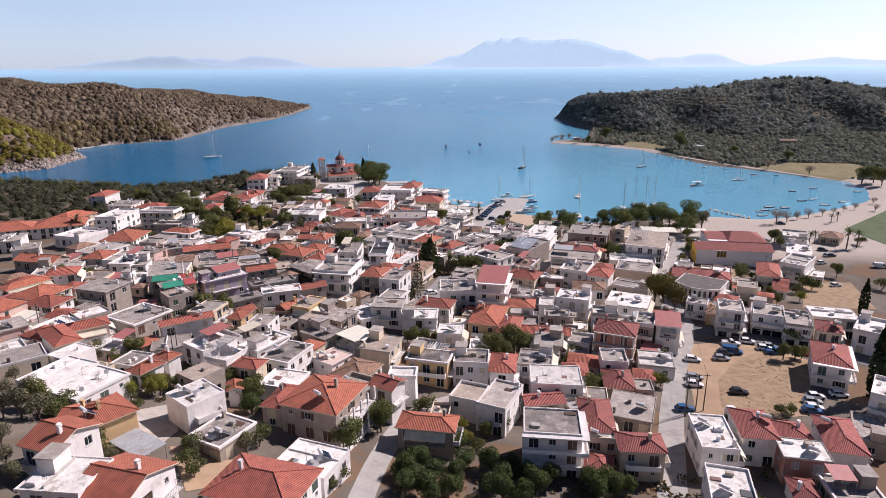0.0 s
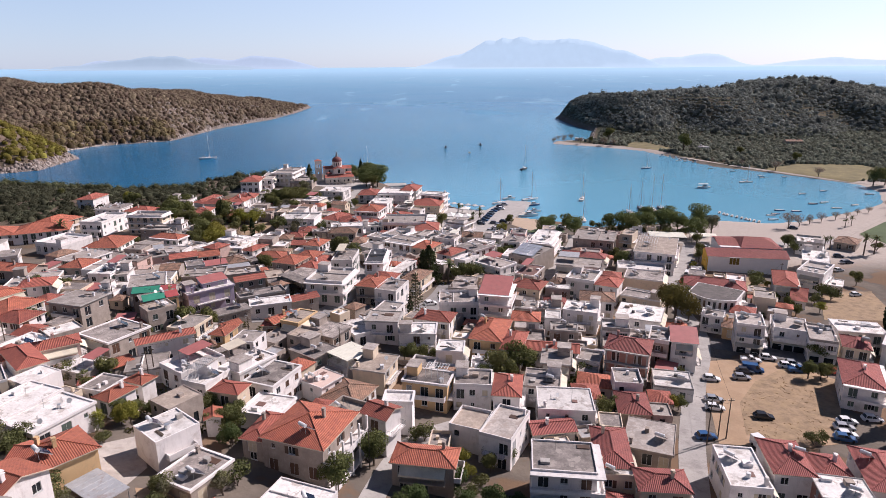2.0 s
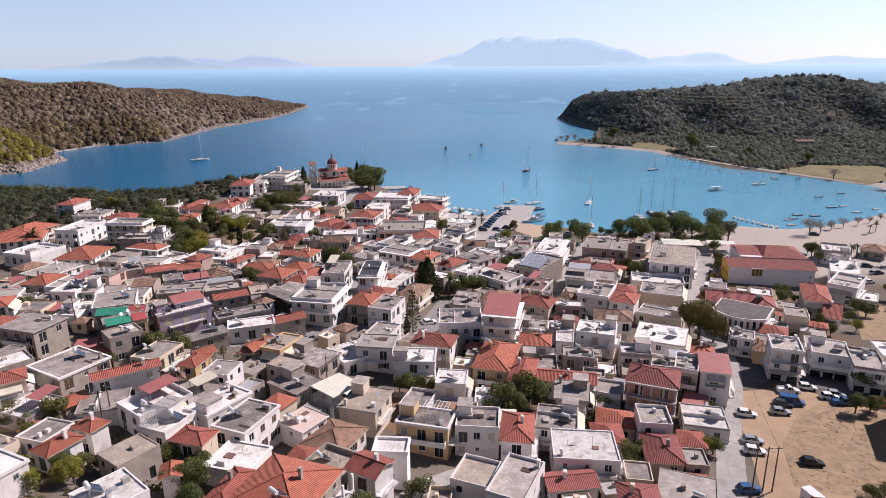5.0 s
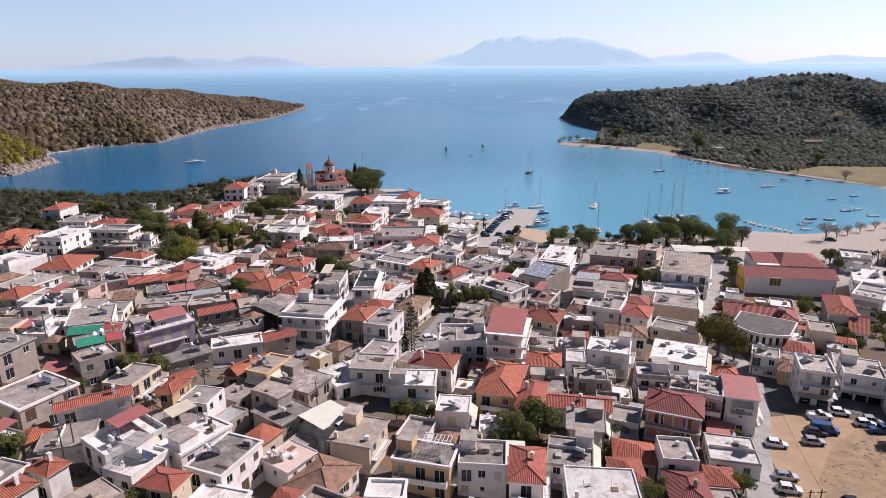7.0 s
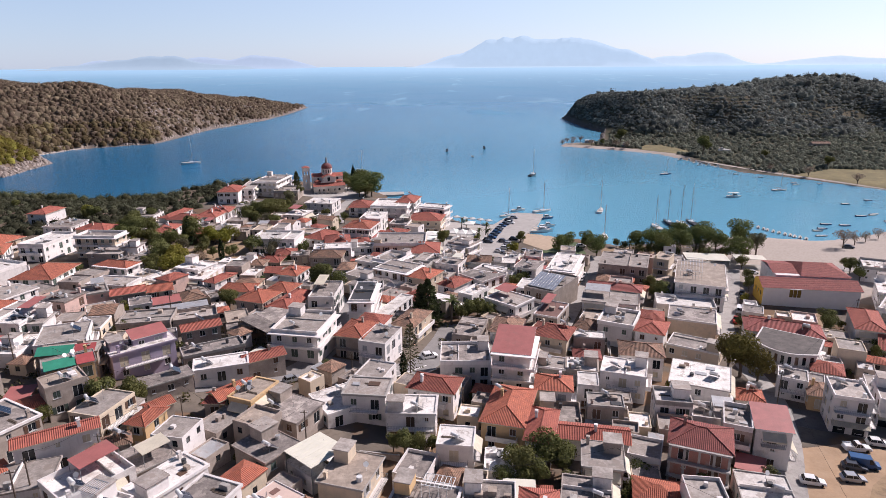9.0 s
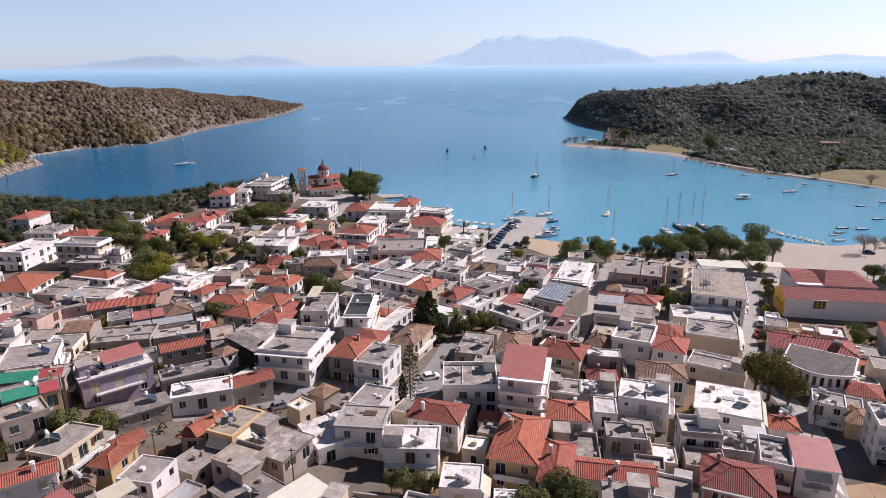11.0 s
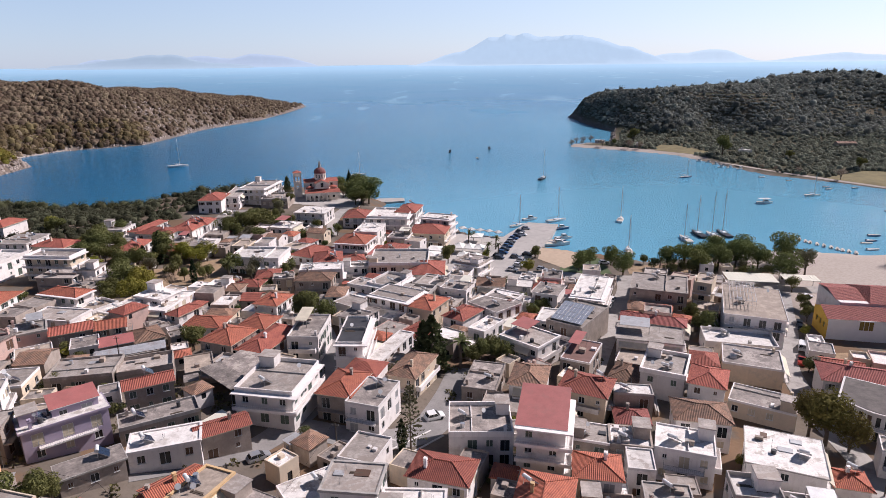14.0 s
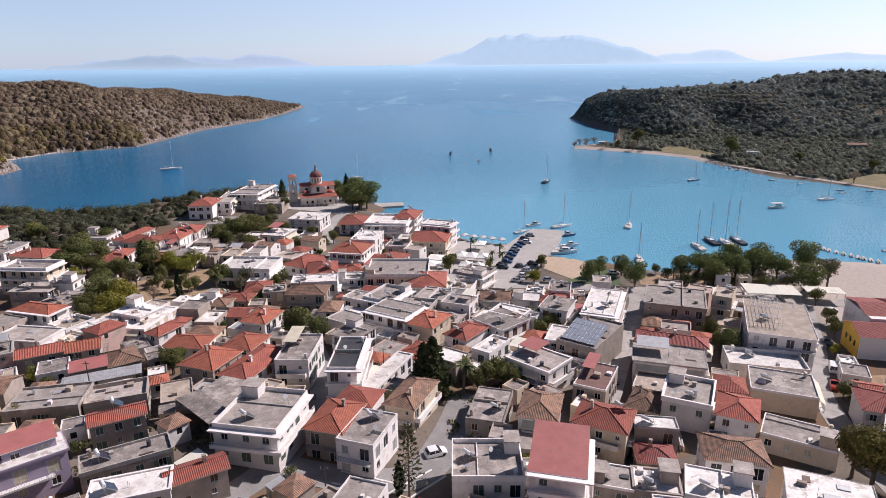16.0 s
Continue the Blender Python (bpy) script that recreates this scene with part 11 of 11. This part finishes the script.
tree("palm", -91.5, 426.8, 5, 95)
tree("broad", -83.6, 390.9, 5.2, 96)
tree("lime2", 71.8, 189.1, 11.5, 97)
tree("lime2", 70.0, 191.7, 10, 98)
tree("lime2", 75.0, 186.9, 9.5, 99)
tree("araucaria", -6.9, 183.0, 14, 100)
tree("cypress", -8.6, 184.4, 7, 101)
tree("broad", 19.1, 148.7, 8, 106)
tree("broad", 21.6, 148.4, 7, 107)
tree("broad", 13.9, 145.7, 7, 108)
tree("broad", 16.4, 144.7, 6, 109)
tree("broad", 11.2, 144.2, 5, 110)
tree("broad", 22.0, 141.9, 5, 111)
tree("broad", -6.6, 152.8, 5, 112)
tree("broad", -3.8, 152.7, 5, 113)
tree("broad", -1.6, 154.6, 4, 114)
tree("broad", -8.7, 153.5, 4, 115)
tree("broad", -64.6, 159.4, 7, 116)
tree("broad", -60.0, 162.3, 7, 117)
tree("broad", -58.9, 163.5, 5, 118)
tree("broad", -61.2, 160.0, 5, 119)
tree("broad", -65.8, 157.9, 4, 120)
tree("bush", 106.0, 203.0, 4, 122)
tree("broad", 110.9, 206.0, 4, 123)
tree("broad", 109.1, 216.4, 6, 124)
tree("palm", 110.0, 216.5, 5, 125)
tree("bush", 101.8, 199.1, 3, 126)
tree("bush", 94.1, 194.2, 3, 127)
tree("lime", 116.2, 221.3, 3, 128)
tree("broad", 111.9, 200.2, 4, 129)
tree("broad", 110.9, 193.0, 4, 130)
tree("bush", 34.3, 147.4, 4, 131)
tree("bush", 31.2, 142.9, 4, 132)
tree("broad", 41.9, 141.8, 4, 133)
tree("broad", -44.4, 181.4, 3, 134)
tree("citrus", -6.2, 92.9, 5, 135)
tree("citrus", -3.3, 95.3, 5, 136)
tree("citrus", -0.8, 92.6, 5, 137)
tree("citrus", -5.6, 88.2, 5, 138)
tree("citrus", -2.0, 87.6, 5, 139)
tree("citrus", -4.1, 90.6, 5, 140)
tree("citrus", 1.4, 89.2, 5, 141)
tree("citrus", 3.1, 102.1, 4.5, 142)
tree("citrus", 2.6, 92.6, 5, 143)
tree("citrus", 4.4, 97.2, 4, 144)
tree("citrus", 9.3, 97.4, 5, 145)
tree("citrus", 11.0, 93.0, 5, 146)
tree("citrus", 15.1, 94.2, 5, 147)
tree("citrus", 16.5, 90.6, 5, 148)
tree("citrus", 13.9, 88.8, 5, 149)
tree("citrus", 10.5, 88.7, 5, 150)
tree("citrus", 18.9, 93.5, 4.5, 151)
tree("citrus", 8.6, 90.1, 5, 152)
tree("citrus", 12.9, 97.0, 4.5, 153)
tree("citrus", 25.9, 91.8, 5, 154)
tree("citrus", 28.6, 92.5, 5, 155)
tree("citrus", 29.3, 89.9, 5, 156)
tree("citrus", 31.9, 91.0, 4.5, 157)
tree("citrus", 26.3, 89.0, 5, 158)
tree("broad", -11.4, 107.0, 7, 159)
tree("broad", -12.3, 107.8, 6, 160)
tree("broad", -16.3, 98.3, 7, 161)
tree("broad", -17.4, 99.0, 5, 162)
tree("bush", -2.8, 117.2, 4, 163)
tree("bush", -4.6, 117.3, 3, 164)
tree("broad", 9.3, 108.1, 4, 165)
tree("broad", 12.7, 111.0, 4, 166)
tree("lime", 4.5, 105.5, 4, 167)
tree("broad", -69.0, 129.3, 6, 168)
tree("olive", -76.8, 100.4, 4, 169)
tree("olive", -72.0, 92.0, 4, 170)
tree("olive", -80.4, 107.6, 4, 171)
tree("olive", -75.2, 102.9, 4, 172)
tree("broad", -69.7, 97.3, 6, 173)
tree("olive", -65.9, 82.7, 4, 174)
tree("bush", -66.1, 96.1, 4, 175)
tree("bush", -66.0, 99.0, 4, 176)
tree("lime", -59.6, 107.6, 4, 178)
tree("lime", -55.0, 110.9, 5, 179)
tree("lime", -56.4, 110.4, 4, 180)
tree("broad", -52.9, 114.9, 4, 181)
tree("broad", -37.7, 112.0, 6, 182)
tree("broad", -37.9, 116.4, 5, 184)
tree("broad", -33.1, 93.2, 4, 185)
tree("broad", -35.0, 94.6, 4, 186)
tree("bush", -41.4, 90.4, 3.2, 187)
tree("bush", -40.6, 91.7, 3.2, 188)
tree("bush", -52.3, 84.3, 3, 189)
tree("broad", 26.5, 106.2, 3, 190)
tree("broad", 34.2, 127.3, 5, 191)
tree("broad", 37.1, 128.8, 5, 192)
tree("broad", 44.0, 143.3, 4, 193)
tree("lime", 50.6, 132.1, 4, 194)
tree("bush", 75.9, 119.8, 3, 195)
tree("bush", 73.6, 119.0, 3, 196)
tree("broad", 92.0, 147.9, 5, 197)
tree("broad", 89.3, 148.5, 5, 198)
tree("broad", 94.7, 149.5, 4, 199)
tree("cypress", 99.4, 128.3, 19, 200)
tree("cypress", 132.0, 182.3, 13, 201)
tree("palm", 182.6, 263.8, 9, 202)
tree("palm", 177.1, 262.2, 9, 203)
tree("palm", 168.5, 271.4, 7, 204)
tree("palm", 166.2, 271.4, 6, 205)
tree("palm", 198.0, 308.4, 5, 206)
tree("palm", 203.3, 311.9, 5, 207)
tree("tamarisk", 169.3, 306.7, 8, 208)
tree("tamarisk", 177.1, 311.2, 7, 209)
tree("tamarisk", 184.9, 315.9, 5, 210)
tree("tamarisk", 193.7, 320.8, 5, 211)
tree("tamarisk", 203.0, 324.4, 4, 212)
tree("tamarisk", 211.0, 328.2, 4, 213)
tree("tamarisk", 220.8, 334.7, 4, 214)
tree("tamarisk", 229.2, 338.7, 4, 215)
tree("tamarisk", 248.9, 352.9, 4, 216)
tree("tamarisk", 237.6, 334.3, 5, 217)
tree("broad", 284.5, 418.1, 14, 218)
tree("broad", 292.0, 417.9, 12, 219)
tree("broad", 290.8, 407.7, 12, 220)
tree("broad", 151.5, 273.5, 7, 221)
tree("broad", 149.3, 264.5, 6, 222)
tree("broad", 152.6, 278.3, 5, 223)
tree("broad", 150.2, 224.8, 6, 224)
tree("bush", 157.7, 210.4, 5, 225)
tree("bush", 130.2, 212.1, 5, 226)
tree("bush", 131.4, 208.9, 5, 227)
tree("bush", 124.0, 205.3, 4, 228)
tree("bush", 116.3, 204.9, 5, 229)
tree("bush", 114.8, 207.9, 4, 230)
tree("broad", 112.0, 221.3, 6, 231)
tree("lime", 120.3, 196.2, 4, 232)
tree("bush", 186.6, 268.3, 4, 233)
tree("broad", -219.2, 370.1, 5, 234)
tree("broad", 113.8, 279.0, 6, 235)
tree("broad", 109.3, 265.2, 5, 236)
tree("bush", -100.0, 154.0, 5, 237)
tree("bush", -112.2, 184.0, 5, 238)
tree("broad", -114.3, 180.6, 6, 239)
tree("broad", -109.1, 184.5, 5, 240)
tree("palm", -158.5, 267.1, 9, 241)
tree("broad", -125.7, 303.1, 10.4, 242)
tree("broad", -122.4, 309.1, 9.1, 243)
tree("broad", -120.4, 250.7, 5, 244)
tree("broad", -71.7, 126.6, 4, 245)
tree("broad", -29.0, 299.0, 4, 246)
tree("broad", -86.8, 349.7, 7.8, 247)
tree("broad", -85.1, 363.8, 6.5, 248)
tree("tamarisk", -81.1, 346.0, 7.8, 249)
tree("broad", -67.6, 347.7, 7.8, 250)
tree("broad", -97.7, 357.4, 6.5, 251)
tree("broad", -58.3, 372.3, 5.2, 252)
tree("broad", -82.0, 385.2, 6.5, 253)
tree("broad", -56.2, 349.0, 6.5, 254)
tree("broad", -96.9, 339.9, 6.5, 255)
tree("lime", -88.2, 299.1, 6.5, 256)
tree("broad", -86.5, 281.3, 5.2, 257)
tree("broad", -79.9, 284.7, 5.2, 258)
tree("bush", -92.2, 286.3, 5.2, 259)
tree("bush", 81.2, 300.3, 4, 260)
tree("bush", 88.1, 298.4, 4, 261)
tree("bush", 95.7, 298.1, 4, 262)
tree("bush", 101.1, 297.4, 4, 263)
tree("bush", 106.2, 296.1, 4, 264)
tree("bush", 113.7, 295.9, 4, 265)
tree("bush", 121.8, 293.4, 4, 266)
tree("bush", 85.9, 302.5, 4, 267)
tree("bush", 92.6, 299.9, 4, 268)
tree("bush", 76.8, 304.5, 4, 269)
tree("broad", 10.5, 238.0, 6, 270)
tree("broad", 11.1, 228.7, 6, 271)
tree("broad", -7.5, 219.3, 5, 272)
tree("broad", 71.0, 254.2, 6, 273)
tree("olive", -57.6, 73.3, 4, 274)
tree("olive", -61.2, 76.9, 4, 275)
tree("bush", -55.0, 86.3, 4, 276)
tree("bush", -39.8, 85.2, 3.2, 277)
tree("bush", -37.8, 83.2, 3.2, 278)
tree("bush", -63.3, 111.2, 4, 279)
tree("broad", -43.6, 117.9, 5, 280)
tree("bush", -31.5, 95.8, 4, 281)
tree("bush", -16.7, 89.1, 3, 282)
tree("bush", -17.1, 85.7, 3, 283)
tree("lime", 4.1, 109.5, 4, 284)
tree("bush", 7.1, 103.7, 3, 285)
tree("bush", 5.4, 100.9, 3, 286)
tree("broad", -46.9, 180.9, 3, 287)
tree("broad", -71.8, 153.3, 4, 290)
tree("lime", -91.6, 256.6, 8.5, 291)
tree("broad", -124.5, 292.6, 9.1, 292)
tree("broad", -110.7, 287.4, 9.1, 293)
tree("broad", -106.1, 290.9, 9.1, 294)
tree("conifer", -104.5, 303.5, 10.4, 295)
tree("bush", -86.7, 292.9, 3.2, 296)
tree("palm", -71.7, 281.6, 7.8, 297)
tree("olive", -98.6, 285.7, 6.5, 298)
tree("broad", -131.7, 332.1, 7.8, 299)
tree("bush", -86.1, 245.2, 4, 300)
tree("broad", -97.8, 254.0, 6, 301)
tree("bush", -70.1, 132.2, 4, 302)
tree("palm", -84.2, 125.0, 4, 303)
tree("broad", -68.5, 122.1, 4, 304)
tree("bush", -77.1, 129.6, 4, 305)
tree("citrus", -36.3, 107.4, 5, 307)
tree("broad", 97.5, 158.8, 5, 308)
tree("broad", -85.7, 356.2, 9.1, 309)
tree("olive", -79.4, 330.1, 7.8, 310)
tree("olive", -76.2, 369.0, 6.5, 311)
tree("broad", -79.1, 399.8, 6.5, 312)
tree("olive", -65.9, 290.2, 6.5, 313)
tree("bush", -57.9, 275.5, 4.5, 314)
tree("broad", -90.8, 340.7, 8.5, 315)
tree("conifer", -87.4, 429.6, 9, 316)
tree("broad", -90.7, 351.0, 7.8, 317)
tree("bush", -56.0, 336.6, 3.9, 318)
tree("lime", -168.5, 345.6, 7, 1900)
tree("lime", -137.1, 312.6, 6.5, 1901)
tree("broad", -122.1, 299.9, 7, 1902)
tree("conifer", -108.1, 299.5, 7, 1903)
tree("conifer", -109.9, 316.9, 8, 1904)
tree("olive", -64.8, 283.1, 6, 1905)
tree("broad", -89.7, 336.3, 7, 1906)
tree("broad", -74.4, 326.8, 8, 1907)
tree("broad", -83.3, 347.5, 9, 1908)
tree("broad", -77.3, 363.2, 7, 1909)
tree("olive", -79.4, 379.2, 7, 1910)
tree("broad", -107.2, 284.3, 7, 1911)
tree("broad", 0.9, 311, 7, 1912)
tree("bush", 35.1, 320, 4, 1913)
tree("lime", 15.5, 318.3, 3.5, 1914)
tree("lime", 30.1, 301.8, 4, 1915)
tree("palm", 20.4, 330.1, 6, 1916)
tree("palm", 17.2, 322.9, 5.5, 1917)
tree("olive", -69.3, 92.4, 6, 1950)
tree("olive", -67.1, 93.4, 5, 1951)
tree("bush", -65.3, 94.7, 3.5, 1952)
tree("olive", -75.4, 127.2, 3.5, 1953)
tree("bush", -76.5, 128.0, 2.5, 1954)
tree("bush", -68.9, 128.9, 4, 1955)
tree("broad", -58.6, 113.2, 3.8, 1956)
tree("broad", -56.0, 114.9, 3.5, 1957)
tree("bush", -54.7, 116.1, 2.5, 1958)
tree("olive", -32.7, 92.7, 4, 1959)
tree("broad", -39.6, 111.4, 5, 1960)
tree("broad", -36.2, 108.0, 5, 1961)
tree("olive", -53.9, 85.0, 3, 1962)
tree("olive", -50.0, 83.3, 3, 1963)
tree("bush", -58.9, 107.2, 3, 1964)
tree("bush", -55.6, 102.9, 2.5, 1965)
tree("olive", -39.9, 89.5, 3, 1966)
tree("broad", -89.4, 218.6, 3.5, 1980)
tree("bush", -83.8, 215.4, 2.5, 1981)
tree("broad", -79.0, 198.8, 4, 1982)
tree("broad", -77.2, 200.8, 4, 1983)
tree("bush", -81.0, 197.9, 3, 1984)
tree("broad", -68.9, 197.2, 3.5, 1985)
tree("bush", -63.3, 189.8, 3, 1986)
tree("broad", -62.0, 224.8, 6.5, 1987)
tree("bush", -52.2, 221.9, 2.5, 1988)
tree("bush", -27.1, 187.8, 2, 1989)

# vehicles and poles
vehicle("van", "white", 62.6, 117.2, -75)
vehicle("car", "white", 65.1, 146.9, -16)
vehicle("car", "silver", 61.3, 136.4, -11)
vehicle("car", "white", 59.9, 132.7, -14)
vehicle("car", "black", 68.8, 129.1, -10)
vehicle("car", "silver", 72.9, 147.9, -10)
vehicle("car", "dark", 75.4, 151.5, -19)
vehicle("van", "blue", 77.7, 152.4, -20)
vehicle("pickup", "white", 79.9, 157.8, -7)
vehicle("car", "white", 85.2, 159.6, -16)
vehicle("car", "silver", 89.9, 156.3, -16)
vehicle("pickup", "blue", 89.3, 152.5, -4)
vehicle("car", "white", 87.7, 155.0, -12)
vehicle("car", "white", 85.6, 127.5, -7)
vehicle("car", "silver", 83.5, 125.1, -12)
vehicle("car", "white", 82.2, 122.2, -10)
vehicle("car", "blue", 81.0, 120.9, -18)
vehicle("car", "white", 91.8, 128.8, -10)
vehicle("car", "red", 98.4, 151.8, -6)
vehicle("car", "blue", 53.1, 120.8, 1)
vehicle("car", "white", 143.3, 214.2, 14)
vehicle("car", "silver", 162.8, 251.5, 10)
vehicle("car", "dark", 165.3, 259.8, -26)
vehicle("car", "white", 154.2, 241.6, 15)
vehicle("car", "dark", 164.0, 251.5, 5)
vehicle("van", "white", 174.3, 236.1, -12)
vehicle("car", "dark", 171.8, 306.6, -28)
vehicle("car", "white", -2.9, 197.1, 22)
vehicle("car", "silver", -32.9, 178.5, 35)
vehicle("car", "white", -50.6, 293.0, 100)
vehicle("car", "white", -47.7, 285.1, 100)
vehicle("car", "silver", -46.1, 274.6, 100)
vehicle("car", "dark", -46.0, 267.3, 100)
vehicle("car", "black", -45.8, 258.4, 100)
vehicle("car", "white", -33.9, 339.1, 35)
vehicle("car", "dark", 20.8, 317.5, -22)
vehicle("car", "black", 20.6, 320.2, -22)
vehicle("car", "blue", 22.9, 324.4, -22)
vehicle("car", "dark", 24.0, 328.7, -22)
vehicle("car", "blue", 25.6, 333.2, -22)
vehicle("car", "dark", 26.7, 337.1, -22)
vehicle("car", "silver", 28.0, 341.1, -22)
vehicle("car", "blue", 29.4, 345.2, -22)
vehicle("car", "dark", 31.2, 348.6, -22)
vehicle("car", "dark", 33.6, 356.4, -22)
vehicle("car", "silver", 36.8, 361.7, -22)
vehicle("car", "white", 33.9, 351.1, -22)
vehicle("car", "dark", 27.2, 318.4, -22)
vehicle("car", "black", 32.2, 321.3, -22)
vehicle("car", "silver", 29.0, 313.3, -22)
vehicle("car", "white", 27.1, 307.6, -22)
vehicle("car", "silver", 24.3, 302.7, -22)
vehicle("car", "white", 60.0, 311.2, -2)
vehicle("car", "white", 50.4, 266.2, 65)
vehicle("car", "white", 52.7, 271.8, 65)
vehicle("van", "white", 93.3, 235.5, 62)
vehicle("pickup", "red", 88.1, 226.5, 62)
vehicle("car", "dark", 100.6, 249.4, 62)
vehicle("car", "dark", 102.1, 253.0, 62)
vehicle("car", "white", 49.2, 270.7, 65)
vehicle("car", "white", 115.8, 273.9, 13)
vehicle("car", "silver", -100.4, 331.6, 20)
vehicle("car", "white", -100.5, 324.0, 20)
vehicle("car", "silver", 35.1, 302.9, -22)
vehicle("car", "white", -2.8, 196.6, 23)
pole(52.4, 118.6, 10, 311)
pole(55.5, 120.8, 9, 312)
pole(57.2, 120.9, 9, 313)
pole(-60.1, 131.8, 8, 314)
pole(-53.9, 139.7, 8, 315)
pole(-24.2, 152.1, 8, 317)
pole(-46.5, 153.5, 8, 319)
pole(-88.9, 172.4, 9, 320)
pole(-20.1, 182.4, 6, 321)
pole(72.7, 173.7, 9, 322)
pole(123.3, 226.4, 8, 323)
pole(-73.1, 212.1, 8, 324)
pole(-56.2, 261.8, 8, 325)
pole(-97.4, 317.3, 8, 326)
pole(-103.7, 315.2, 8, 327)
pole(-15.1, 228.6, 7, 328)
pole(-10.4, 263.5, 8, 329)
pole(-24.7, 223.3, 7, 330)
pole(-59.2, 127.5, 9, 331)
pole(-12.0, 105.7, 8, 332)
pole(93.7, 119.2, 7, 334)
pole(-95.2, 138.5, 8, 335)
pole(29.7, 145.4, 8, 336)
